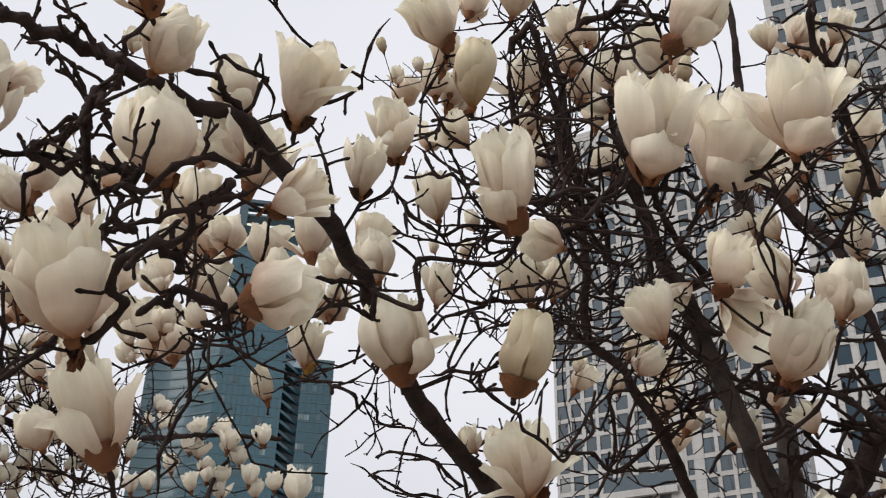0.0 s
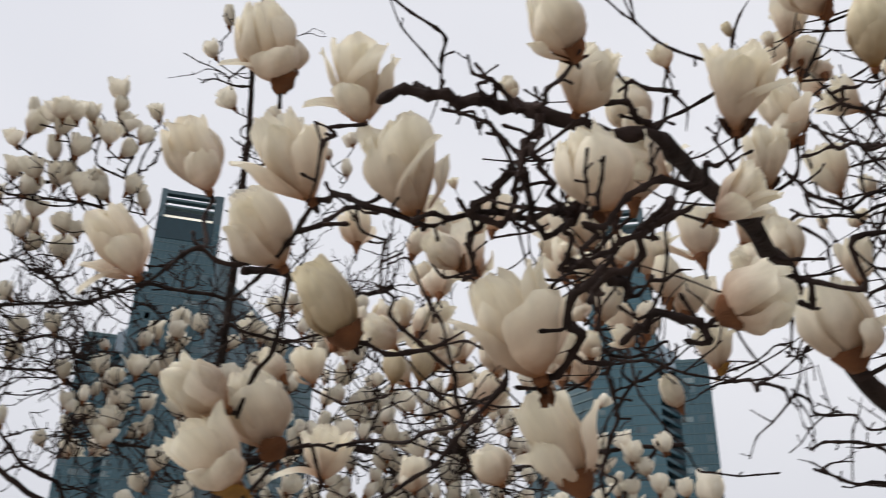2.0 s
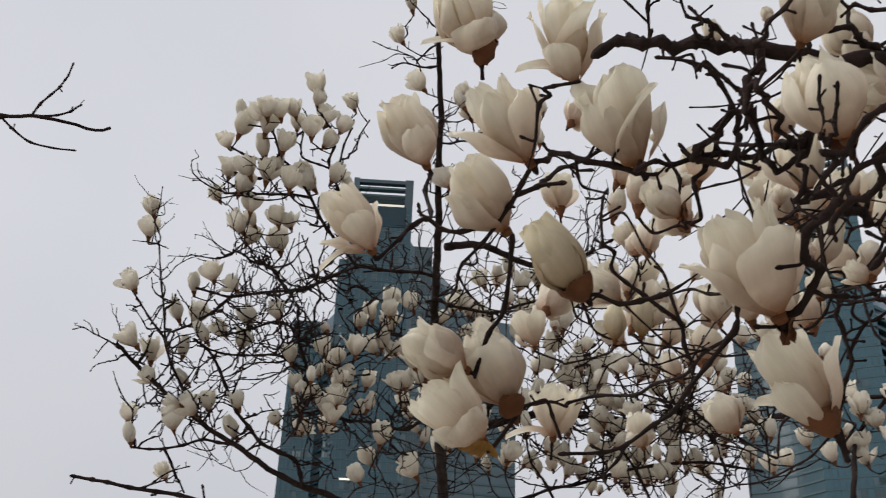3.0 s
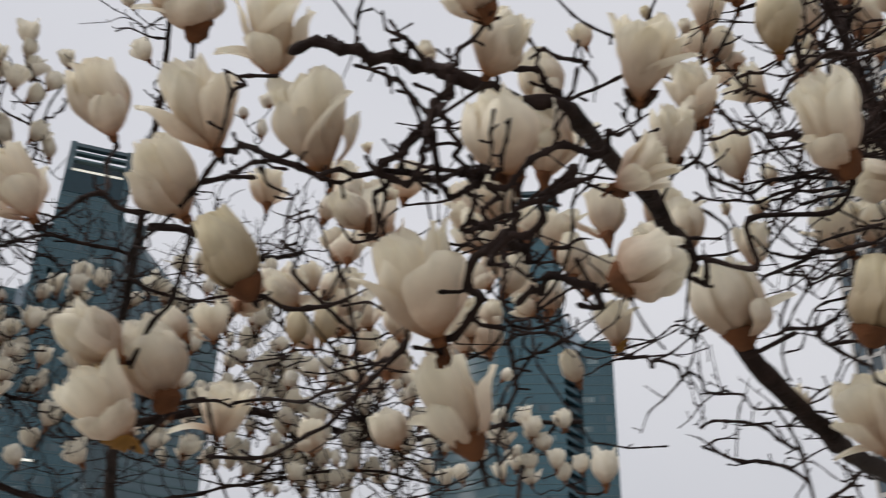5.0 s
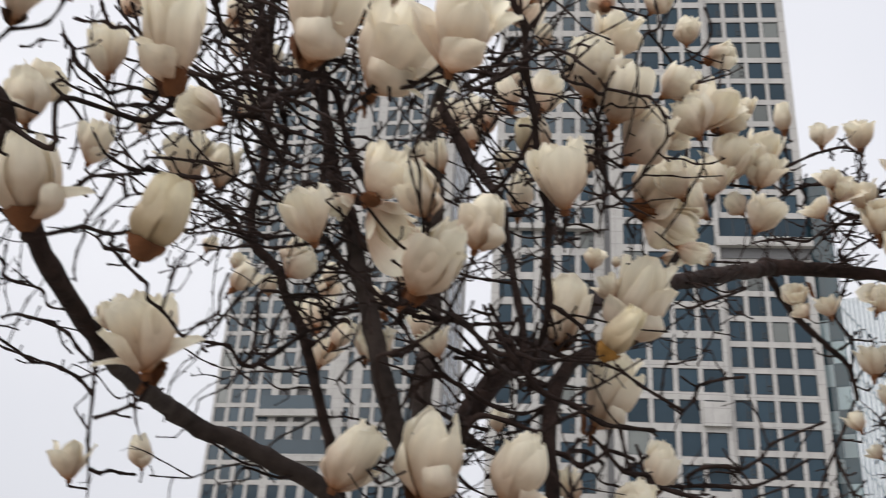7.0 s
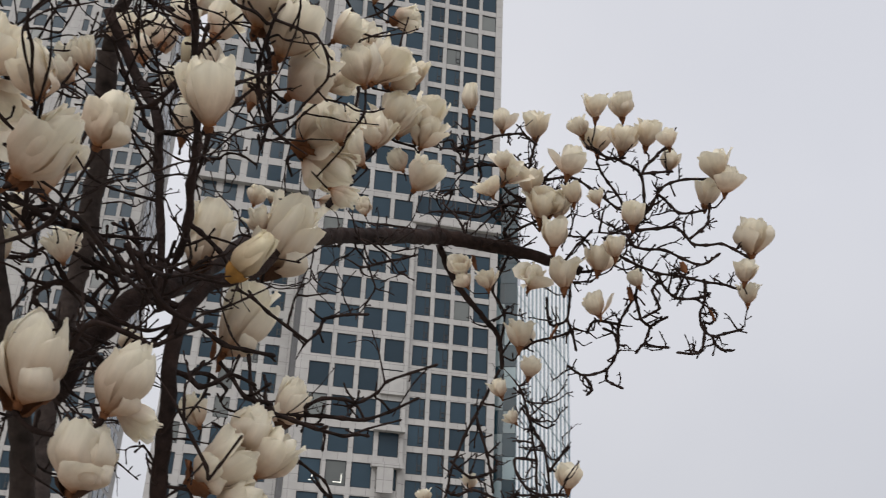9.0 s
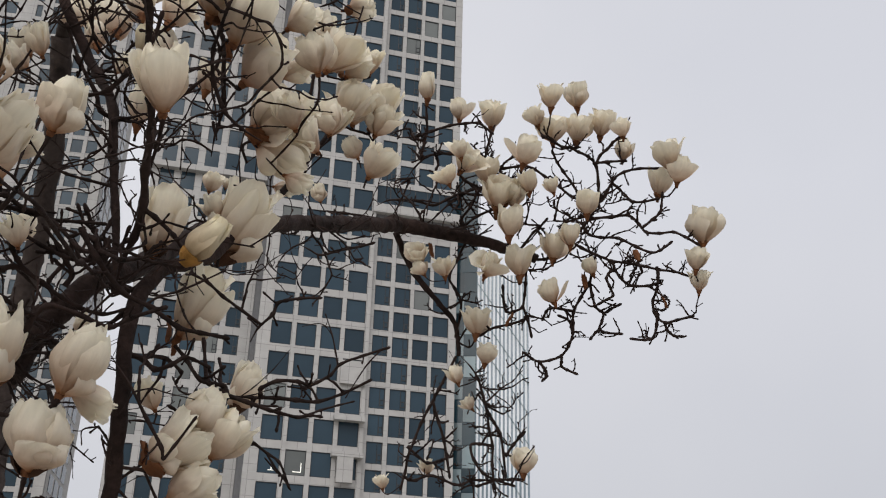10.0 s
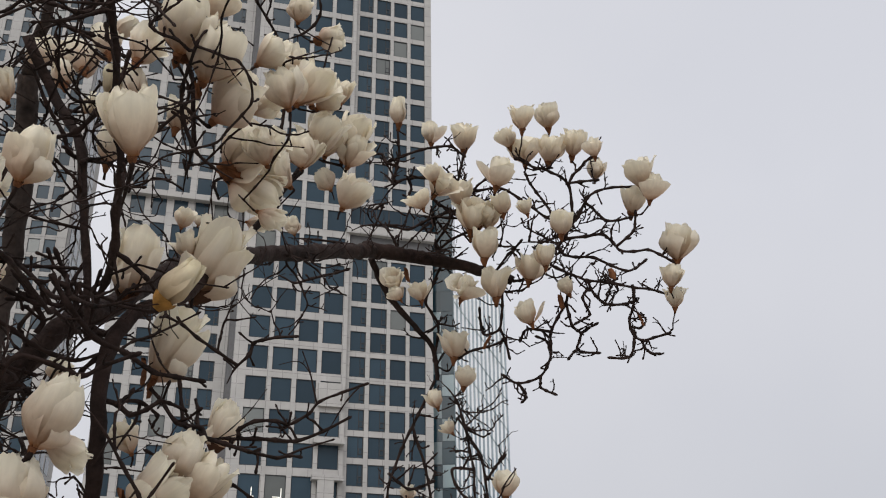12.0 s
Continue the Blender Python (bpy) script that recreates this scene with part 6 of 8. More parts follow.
small_bloom(tree, (3.386, 3.400, 3.043), (3.374, 3.365, 3.144), "cup")
small_bloom(tree, (3.268, 3.455, 2.935), (3.230, 3.455, 3.016), "cup")
small_bloom(tree, (3.389, 3.481, 2.837), (3.347, 3.501, 2.888), "open")
small_bloom(tree, (3.615, 3.365, 2.534), (3.598, 3.343, 2.660), "cup")
small_bloom(tree, (3.125, 3.822, 2.457), (3.106, 3.820, 2.524), "open")
small_bloom(tree, (3.281, 3.676, 2.532), (3.261, 3.673, 2.604), "open")

# dry brown husks caught in the outer twigs
for k, (x, y, z) in enumerate(((3.529, 2.880, 3.409), (3.543, 2.871, 3.404), (3.847, 2.645, 3.327), (3.685, 2.674, 3.510), (2.949, 3.332, 3.525), (3.333, 3.168, 3.238))):
    part("dry_husk", bract_mesh(k % 3, SCALE_BROWN), None, tree, "dry curled brown husk", at=pose(x, y, z, 170 + 9 * k, 12 * (k % 3), 70 * k) @ Matrix.Diagonal((0.2, 0.2, 0.24, 1)))

# twigs of the long level limb
limb(tree, 0.0470, 0.0300, (2.690, 3.313, 3.555), (3.082, 3.251, 3.596), (3.301, 3.165, 3.566), (3.445, 3.095, 3.532), name="limb", mat=BARK, twigs=4, reach=0.2)
limb(tree, 0.0130, 0.0115, (3.445, 3.095, 3.532), (3.505, 3.050, 3.548), (3.563, 2.997, 3.604), (3.623, 2.916, 3.738), twigs=8, reach=0.1, fine=0.006)
limb(tree, 0.0124, 0.0103, (2.824, 3.379, 3.843), (2.867, 3.266, 3.954), (2.944, 3.189, 3.968), (3.070, 3.084, 3.958), (3.061, 3.027, 4.041), twigs=15, reach=0.1, wobble=0.02, fine=0.006)
limb(tree, 0.0124, 0.0103, (2.836, 3.274, 3.977), (2.824, 3.221, 4.059), (2.771, 3.172, 4.174), twigs=15, reach=0.1, wobble=0.02, fine=0.006)
limb(tree, 0.0124, 0.0103, (2.792, 3.266, 4.034), (2.897, 3.139, 4.085), (2.994, 3.044, 4.096), (3.051, 3.017, 4.064), twigs=15, reach=0.1, wobble=0.02, fine=0.006)
limb(tree, 0.0124, 0.0103, (2.826, 3.492, 3.664), (2.845, 3.362, 3.844), (2.824, 3.379, 3.843), twigs=15, reach=0.1, wobble=0.02, fine=0.006)
limb(tree, 0.0124, 0.0103, (2.754, 3.503, 3.734), (2.829, 3.424, 3.769), (2.964, 3.328, 3.750), (3.049, 3.219, 3.802), (3.153, 3.130, 3.791), (3.248, 2.993, 3.850), twigs=15, reach=0.1, wobble=0.02, fine=0.006)
limb(tree, 0.0124, 0.0103, (3.113, 3.089, 3.899), (3.221, 2.965, 3.922), (3.314, 2.906, 3.872), (3.437, 2.840, 3.784), (3.527, 2.771, 3.739), twigs=15, reach=0.1, wobble=0.02, fine=0.006)
limb(tree, 0.0124, 0.0103, (3.516, 2.825, 3.685), (3.451, 2.815, 3.795), (3.361, 2.838, 3.893), (3.305, 2.840, 3.965), twigs=15, reach=0.1, wobble=0.02, fine=0.006)
limb(tree, 0.0124, 0.0103, (3.530, 2.763, 3.743), (3.459, 2.710, 3.910), (3.382, 2.746, 3.972), (3.318, 2.796, 3.999), (3.249, 2.840, 4.036), twigs=15, reach=0.1, wobble=0.02, fine=0.006)
limb(tree, 0.0124, 0.0103, (3.459, 2.710, 3.910), (3.466, 2.642, 3.977), (3.486, 2.581, 4.015), twigs=15, reach=0.1, wobble=0.02, fine=0.006)
limb(tree, 0.0124, 0.0103, (3.447, 2.717, 3.918), (3.534, 2.606, 3.922), twigs=15, reach=0.1, wobble=0.02, fine=0.006)
limb(tree, 0.0124, 0.0103, (3.525, 2.815, 3.684), (3.535, 2.711, 3.801), (3.554, 2.619, 3.879), (3.652, 2.489, 3.880), twigs=15, reach=0.1, wobble=0.02, fine=0.006)
limb(tree, 0.0124, 0.0103, (3.564, 2.666, 3.810), (3.637, 2.627, 3.746), (3.693, 2.547, 3.751), twigs=15, reach=0.1, wobble=0.02, fine=0.006)
limb(tree, 0.0124, 0.0103, (3.525, 2.815, 3.684), (3.641, 2.669, 3.687), (3.715, 2.633, 3.610), (3.795, 2.530, 3.602), (3.870, 2.462, 3.550), twigs=15, reach=0.1, wobble=0.02, fine=0.006)
limb(tree, 0.0124, 0.0103, (3.699, 2.635, 3.635), (3.727, 2.552, 3.690), (3.709, 2.517, 3.761), twigs=15, reach=0.1, wobble=0.02, fine=0.006)
limb(tree, 0.0124, 0.0103, (3.384, 2.978, 3.679), (3.458, 2.899, 3.676), (3.502, 2.836, 3.693), twigs=15, reach=0.1, wobble=0.02, fine=0.006)
limb(tree, 0.0124, 0.0103, (3.334, 3.121, 3.544), (3.363, 3.034, 3.630), (3.384, 2.978, 3.679), twigs=15, reach=0.1, wobble=0.02, fine=0.006)
limb(tree, 0.0124, 0.0103, (3.550, 2.840, 3.611), (3.640, 2.743, 3.593), (3.759, 2.640, 3.523), (3.798, 2.563, 3.555), twigs=15, reach=0.1, wobble=0.02, fine=0.006)
limb(tree, 0.0124, 0.0103, (3.483, 2.924, 3.602), (3.595, 2.848, 3.524), (3.655, 2.795, 3.496), (3.762, 2.681, 3.464), (3.848, 2.585, 3.432), (3.909, 2.521, 3.401), twigs=15, reach=0.1, wobble=0.02, fine=0.006)
limb(tree, 0.0124, 0.0103, (3.794, 2.639, 3.461), (3.823, 2.670, 3.362), (3.842, 2.709, 3.264), (3.886, 2.682, 3.212), (3.949, 2.582, 3.230), twigs=15, reach=0.1, wobble=0.02, fine=0.006)
limb(tree, 0.0124, 0.0103, (3.850, 2.699, 3.263), (3.870, 2.740, 3.152), (3.817, 2.815, 3.143), twigs=15, reach=0.1, wobble=0.02, fine=0.006)
limb(tree, 0.0124, 0.0103, (3.886, 2.682, 3.212), (3.914, 2.675, 3.161), (3.943, 2.643, 3.146), twigs=15, reach=0.1, wobble=0.02, fine=0.006)
limb(tree, 0.0124, 0.0103, (3.599, 2.852, 3.512), (3.615, 2.907, 3.401), (3.596, 3.003, 3.277), (3.622, 3.031, 3.176), (3.611, 3.096, 3.075), (3.543, 3.181, 3.050), (3.495, 3.216, 3.081), twigs=15, reach=0.1, wobble=0.02, fine=0.006)
limb(tree, 0.0124, 0.0103, (3.596, 3.003, 3.277), (3.520, 3.079, 3.292), (3.508, 3.113, 3.254), twigs=15, reach=0.1, wobble=0.02, fine=0.006)
limb(tree, 0.0124, 0.0103, (3.622, 3.031, 3.176), (3.601, 3.027, 3.227), (3.567, 3.050, 3.253), twigs=15, reach=0.1, wobble=0.02, fine=0.006)
limb(tree, 0.0124, 0.0103, (3.611, 3.096, 3.075), (3.622, 3.108, 3.024), (3.667, 3.071, 2.998), twigs=15, reach=0.1, wobble=0.02, fine=0.006)
limb(tree, 0.0124, 0.0103, (3.543, 3.181, 3.050), (3.581, 3.162, 3.004), (3.578, 3.179, 2.973), twigs=15, reach=0.1, wobble=0.02, fine=0.006)
limb(tree, 0.0124, 0.0103, (3.615, 2.907, 3.401), (3.660, 2.916, 3.300), (3.696, 2.896, 3.261), (3.704, 2.924, 3.198), (3.764, 2.865, 3.170), twigs=15, reach=0.1, wobble=0.02, fine=0.006)
limb(tree, 0.0124, 0.0103, (3.696, 2.896, 3.261), (3.729, 2.835, 3.296), twigs=15, reach=0.1, wobble=0.02, fine=0.006)
limb(tree, 0.0124, 0.0103, (3.704, 2.924, 3.198), (3.687, 2.964, 3.161), twigs=15, reach=0.1, wobble=0.02, fine=0.006)
limb(tree, 0.0124, 0.0103, (3.655, 2.795, 3.496), (3.702, 2.788, 3.420), (3.754, 2.748, 3.380), (3.819, 2.658, 3.387), twigs=15, reach=0.1, wobble=0.02, fine=0.006)
limb(tree, 0.0124, 0.0103, (3.660, 2.839, 3.423), (3.698, 2.841, 3.347), (3.674, 2.892, 3.311), twigs=15, reach=0.1, wobble=0.02, fine=0.006)
limb(tree, 0.0124, 0.0103, (3.375, 3.104, 3.507), (3.405, 3.134, 3.406), (3.423, 3.173, 3.305), (3.373, 3.238, 3.280), (3.335, 3.219, 3.381), twigs=15, reach=0.1, wobble=0.02, fine=0.006)
limb(tree, 0.0124, 0.0103, (3.423, 3.173, 3.305), (3.485, 3.178, 3.178), twigs=15, reach=0.1, wobble=0.02, fine=0.006)
limb(tree, 0.0124, 0.0103, (3.440, 3.191, 3.242), (3.363, 3.287, 3.203), (3.321, 3.341, 3.177), twigs=15, reach=0.1, wobble=0.02, fine=0.006)
limb(tree, 0.0124, 0.0103, (3.266, 3.440, 3.073), (3.349, 3.408, 2.971), (3.416, 3.407, 2.818), (3.458, 3.422, 2.664), (3.495, 3.441, 2.485), twigs=15, reach=0.1, wobble=0.02, fine=0.006)
limb(tree, 0.0124, 0.0103, (3.416, 3.407, 2.818), (3.478, 3.385, 2.716), (3.526, 3.396, 2.537), twigs=15, reach=0.1, wobble=0.02, fine=0.006)
limb(tree, 0.0124, 0.0103, (3.250, 3.455, 3.072), (3.220, 3.547, 2.916), (3.189, 3.630, 2.758), (3.166, 3.698, 2.602), (3.166, 3.733, 2.473), twigs=15, reach=0.1, wobble=0.02, fine=0.006)
limb(tree, 0.0124, 0.0103, (3.210, 3.575, 2.863), (3.285, 3.573, 2.685), (3.331, 3.579, 2.532), twigs=15, reach=0.1, wobble=0.02, fine=0.006)
limb(tree, 0.0124, 0.0103, (3.458, 3.422, 2.664), (3.390, 3.487, 2.662), (3.449, 3.470, 2.535), (3.552, 3.385, 2.487), twigs=15, reach=0.1, wobble=0.02, fine=0.006)
limb(tree, 0.0124, 0.0103, (3.514, 3.384, 2.614), (3.554, 3.309, 2.717), twigs=15, reach=0.1, wobble=0.02, fine=0.006)
limb(tree, 0.0124, 0.0103, (3.157, 3.690, 2.653), (3.242, 3.642, 2.580), (3.319, 3.567, 2.608), twigs=15, reach=0.1, wobble=0.02, fine=0.006)
limb(tree, 0.0124, 0.0103, (3.214, 3.687, 2.501), (3.271, 3.632, 2.529), (3.359, 3.568, 2.481), (3.414, 3.510, 2.509), twigs=15, reach=0.1, wobble=0.02, fine=0.006)
limb(tree, 0.0124, 0.0103, (3.437, 3.496, 2.484), (3.511, 3.419, 2.511), (3.567, 3.362, 2.512), twigs=15, reach=0.1, wobble=0.02, fine=0.006)
limb(tree, 0.0124, 0.0103, (3.161, 3.256, 3.594), (3.092, 3.263, 3.680), (3.109, 3.163, 3.803), (3.022, 3.191, 3.874), twigs=15, reach=0.1, wobble=0.02, fine=0.006)
limb(tree, 0.0124, 0.0103, (2.960, 3.403, 3.638), (3.026, 3.274, 3.752), (3.085, 3.177, 3.815), (3.209, 3.032, 3.851), twigs=15, reach=0.1, wobble=0.02, fine=0.006)
limb(tree, 0.0124, 0.0103, (3.092, 3.303, 3.617), (3.144, 3.199, 3.705), (3.225, 3.087, 3.754), (3.266, 3.011, 3.802), twigs=15, reach=0.1, wobble=0.02, fine=0.006)
limb(tree, 0.0124, 0.0103, (3.145, 3.279, 3.581), (3.130, 3.381, 3.429), (3.200, 3.374, 3.329), (3.225, 3.430, 3.175), twigs=15, reach=0.1, wobble=0.02, fine=0.006)
limb(tree, 0.0124, 0.0103, (2.519, 3.688, 3.695), (2.634, 3.613, 3.693), (2.773, 3.523, 3.678), twigs=15, reach=0.1, wobble=0.02, fine=0.006)
limb(tree, 0.0124, 0.0103, (2.502, 3.785, 3.541), (2.607, 3.740, 3.500), (2.709, 3.652, 3.534), (2.788, 3.578, 3.565), twigs=15, reach=0.1, wobble=0.02, fine=0.006)
limb(tree, 0.0200, 0.0137, (2.786, 3.378, 3.557), (2.929, 3.417, 3.415), (3.107, 3.408, 3.283), (3.211, 3.420, 3.221), (3.258, 3.448, 3.072), twigs=3, reach=0.13, fine=0.006)

# thickets of fine twigs in the near crown
tangle(tree, (0.274, 1.421, 2.492), (0.104, 0.300, 0.160), 22, 0.22, 11)
tangle(tree, (0.276, 1.454, 2.791), (0.169, 0.300, 0.095), 16, 0.22, 12)
tangle(tree, (0.296, 1.534, 2.270), (0.113, 0.300, 0.113), 16, 0.22, 13)
tangle(tree, (0.582, 1.473, 2.456), (0.120, 0.300, 0.200), 14, 0.25, 14)
tangle(tree, (0.010, 1.692, 3.006), (0.122, 0.300, 0.085), 14, 0.20, 15)
tangle(tree, (-0.398, 0.973, 2.178), (0.073, 0.200, 0.146), 14, 0.16, 17)
tangle(tree, (-0.233, 0.866, 2.043), (0.050, 0.100, 0.033), 7, 0.08, 18, thick=0.0018)
tangle(tree, (0.500, 1.593, 2.302), (0.174, 0.277, 0.220), 18, 0.25, 19)
tangle(tree, (0.707, 1.490, 2.108), (0.115, 0.184, 0.113), 3, 0.22, 20)
tangle(tree, (0.737, 1.350, 2.562), (0.112, 0.184, 0.110), 19, 0.20, 21)
tangle(tree, (0.119, 1.192, 2.306), (0.106, 0.183, 0.085), 16, 0.18, 22)
tangle(tree, (-0.726, 1.517, 2.250), (0.166, 0.282, 0.100), 27, 0.20, 23)
tangle(tree, (-0.991, 1.721, 2.565), (0.186, 0.284, 0.146), 26, 0.22, 24)

# the other magnolia, farther off
limb(left_tree, 0.0659, 0.0164, (-3.088, 5.321, -0.796), (-2.760, 4.371, 1.041), (-2.191, 3.199, 2.084), (-2.103, 2.937, 2.555), (-2.023, 2.757, 2.863), (-1.952, 2.626, 3.014), (-1.844, 2.479, 3.186), twigs=4, reach=0.08, fine=0.0034, name='trunk', label='straight dark stem')
limb(left_tree, 0.0164, 0.0083, (-1.844, 2.479, 3.186), (-1.765, 2.354, 3.366), (-1.683, 2.233, 3.518), (-1.575, 2.058, 3.707), (-1.439, 1.887, 3.890), twigs=6, reach=0.06, fine=0.0034, name='branch')
limb(left_tree, 0.0107, 0.0064, (-1.881, 2.508, 3.142), (-1.938, 2.406, 3.128), (-2.026, 2.277, 3.107), (-2.094, 2.148, 3.010), (-2.163, 2.100, 2.982), (-2.291, 1.991, 2.949), (-2.358, 1.911, 2.955), twigs=4, reach=0.08, fine=0.0034, name='branch')
limb(left_tree, 0.0104, 0.0064, (-2.026, 2.277, 3.107), (-2.020, 2.106, 3.167), (-2.037, 2.024, 3.252), (-2.050, 1.954, 3.321), (-2.072, 1.905, 3.351), twigs=4, reach=0.08, fine=0.0034, name='branch')
limb(left_tree, 0.0083, 0.0055, (-2.037, 2.024, 3.252), (-2.126, 1.939, 3.249), (-2.190, 1.884, 3.234), (-2.225, 1.846, 3.232), twigs=4, reach=0.08, fine=0.0034, name='branch')
limb(left_tree, 0.0083, 0.0055, (-2.050, 1.954, 3.321), (-2.139, 1.892, 3.288), (-2.185, 1.839, 3.291), twigs=4, reach=0.08, fine=0.0034, name='branch')
limb(left_tree, 0.0083, 0.0055, (-2.072, 1.905, 3.351), (-2.136, 1.851, 3.337), (-2.171, 1.795, 3.355), twigs=4, reach=0.08, fine=0.0034, name='branch')
limb(left_tree, 0.0083, 0.0055, (-2.072, 1.905, 3.351), (-2.016, 1.907, 3.411), (-1.991, 1.914, 3.430), twigs=4, reach=0.08, fine=0.0034, name='branch')
limb(left_tree, 0.0092, 0.0055, (-2.020, 2.106, 3.167), (-1.964, 2.069, 3.280), (-1.957, 2.015, 3.353), (-1.920, 1.981, 3.429), (-1.931, 1.928, 3.475), twigs=4, reach=0.08, fine=0.0034, name='branch')
limb(left_tree, 0.0073, 0.0046, (-1.956, 2.052, 3.310), (-1.901, 2.020, 3.405), (-1.861, 1.999, 3.467), twigs=4, reach=0.08, fine=0.0034, name='branch')
limb(left_tree, 0.0073, 0.0046, (-2.072, 1.905, 3.351), (-2.064, 1.855, 3.414), (-2.108, 1.798, 3.423), twigs=4, reach=0.08, fine=0.0034, name='branch')
limb(left_tree, 0.0154, 0.0073, (-2.091, 2.943, 2.397), (-2.152, 2.647, 2.391), (-2.246, 2.301, 2.422), (-2.361, 2.152, 2.516), (-2.434, 2.043, 2.581), (-2.490, 1.937, 2.661), (-2.529, 1.859, 2.711), (-2.556, 1.792, 2.762), twigs=4, reach=0.08, fine=0.0034, name='limb', label='low dark limb')
limb(left_tree, 0.0092, 0.0046, (-2.434, 2.043, 2.581), (-2.460, 1.935, 2.728), (-2.451, 1.860, 2.865), (-2.410, 1.765, 3.063), twigs=4, reach=0.08, fine=0.0034, name='branch')
limb(left_tree, 0.0073, 0.0046, (-2.453, 1.915, 2.775), (-2.476, 1.834, 2.858), (-2.496, 1.760, 2.924), twigs=4, reach=0.08, fine=0.0034, name='branch')
limb(left_tree, 0.0083, 0.0055, (-2.361, 2.152, 2.516), (-2.429, 2.077, 2.520), (-2.507, 2.005, 2.481), (-2.563, 1.938, 2.477), twigs=4, reach=0.08, fine=0.0034, name='branch')
limb(left_tree, 0.0083, 0.0046, (-2.507, 2.005, 2.481), (-2.495, 2.046, 2.414), (-2.481, 2.079, 2.370), twigs=4, reach=0.08, fine=0.0034, name='branch')
limb(left_tree, 0.0119, 0.0073, (-2.222, 2.328, 2.409), (-2.229, 2.292, 2.488), (-2.300, 2.209, 2.526), (-2.340, 2.129, 2.614), (-2.361, 2.070, 2.689), (-2.368, 2.021, 2.765), (-2.395, 1.966, 2.804), twigs=4, reach=0.08, fine=0.0034, name='branch')
limb(left_tree, 0.0108, 0.0055, (-1.956, 2.647, 2.917), (-2.031, 2.504, 2.957), (-2.116, 2.411, 2.874), (-2.219, 2.295, 2.787), (-2.221, 2.158, 2.793), (-2.308, 2.078, 2.777), (-2.386, 1.985, 2.791), twigs=4, reach=0.08, fine=0.0034, name='branch')
limb(left_tree, 0.0085, 0.0055, (-2.219, 2.295, 2.787), (-2.172, 2.164, 2.864), (-2.205, 2.117, 2.890), (-2.259, 2.079, 2.864), (-2.322, 2.028, 2.836), twigs=4, reach=0.08, fine=0.0034, name='branch')
limb(left_tree, 0.0086, 0.0055, (-2.116, 2.411, 2.874), (-2.129, 2.393, 2.750), (-2.207, 2.361, 2.673), (-2.204, 2.256, 2.629), twigs=4, reach=0.08, fine=0.0034, name='branch')
limb(left_tree, 0.0121, 0.0066, (-2.027, 2.786, 2.789), (-2.041, 2.635, 2.662), (-2.115, 2.516, 2.653), (-2.155, 2.418, 2.647), twigs=4, reach=0.08, fine=0.0034, name='branch')
limb(left_tree, 0.0101, 0.0055, (-2.163, 2.100, 2.982), (-2.188, 2.032, 3.046), (-2.222, 1.991, 3.053), (-2.253, 1.942, 3.076), twigs=4, reach=0.08, fine=0.0034, name='branch')
limb(left_tree, 0.0101, 0.0055, (-2.291, 1.991, 2.949), (-2.347, 1.966, 2.891), (-2.399, 1.934, 2.849), (-2.435, 1.906, 2.825), twigs=4, reach=0.08, fine=0.0034, name='branch')
limb(left_tree, 0.0174, 0.0093, (-1.812, 2.478, 3.222), (-1.757, 2.605, 3.272), (-1.634, 2.798, 3.248), (-1.479, 2.942, 3.330), twigs=7, reach=0.2, fine=0.0034, name='branch')
limb(left_tree, 0.0116, 0.0072, (-1.858, 2.573, 3.059), (-1.780, 2.745, 3.075), (-1.656, 2.847, 3.139), (-1.538, 2.975, 3.127), twigs=7, reach=0.2, fine=0.0034, name='branch')
limb(left_tree, 0.0187, 0.0127, (-2.080, 2.899, 2.707), (-1.792, 3.126, 2.826), (-1.551, 3.351, 2.822), (-1.316, 3.629, 2.834), (-1.083, 4.573, 3.197), (-0.750, 4.725, 3.243), twigs=5, reach=0.2, fine=0.0034, name='branch')
limb(left_tree, 0.0160, 0.0050, (-3.359, 0.145, 3.066), (-2.966, 0.536, 3.078), (-2.587, 0.921, 3.130), (-2.356, 1.126, 3.144), (-2.266, 1.260, 3.166), (-2.220, 1.334, 3.164), (-2.191, 1.360, 3.180), twigs=3, reach=0.1)
limb(left_tree, 0.0058, 0.0042, (-2.312, 1.192, 3.157), (-2.259, 1.203, 3.220), (-2.227, 1.214, 3.253), (-2.197, 1.206, 3.296), twigs=4, reach=0.06)
limb(left_tree, 0.0058, 0.0042, (-2.294, 1.211, 3.166), (-2.243, 1.261, 3.196), (-2.224, 1.272, 3.212), twigs=0)
limb(left_tree, 0.0058, 0.0042, (-2.356, 1.126, 3.144), (-2.333, 1.223, 3.101), (-2.273, 1.315, 3.107), twigs=2, reach=0.06)
limb(left_tree, 0.0124, 0.0080, (-2.228, 2.220, 2.248), (-2.360, 2.065, 2.313), (-2.453, 1.953, 2.334), (-2.538, 1.844, 2.339), (-2.591, 1.770, 2.348), twigs=2, reach=0.1)
small_bloom(left_tree, (-2.176, 1.829, 3.476), (-2.163, 1.786, 3.532), "bud")
small_bloom(left_tree, (-2.083, 1.827, 3.446), (-2.105, 1.769, 3.479), "goblet")
small_bloom(left_tree, (-2.033, 1.792, 3.415), (-2.017, 1.750, 3.472), "cup")
small_bloom(left_tree, (-2.012, 1.830, 3.427), (-1.993, 1.796, 3.480), "open")
small_bloom(left_tree, (-1.992, 1.874, 3.454), (-1.981, 1.839, 3.501), "cup")
small_bloom(left_tree, (-2.185, 1.820, 3.418), (-2.140, 1.806, 3.482), "cup")
small_bloom(left_tree, (-2.087, 1.840, 3.401), (-2.050, 1.819, 3.462), "cup")
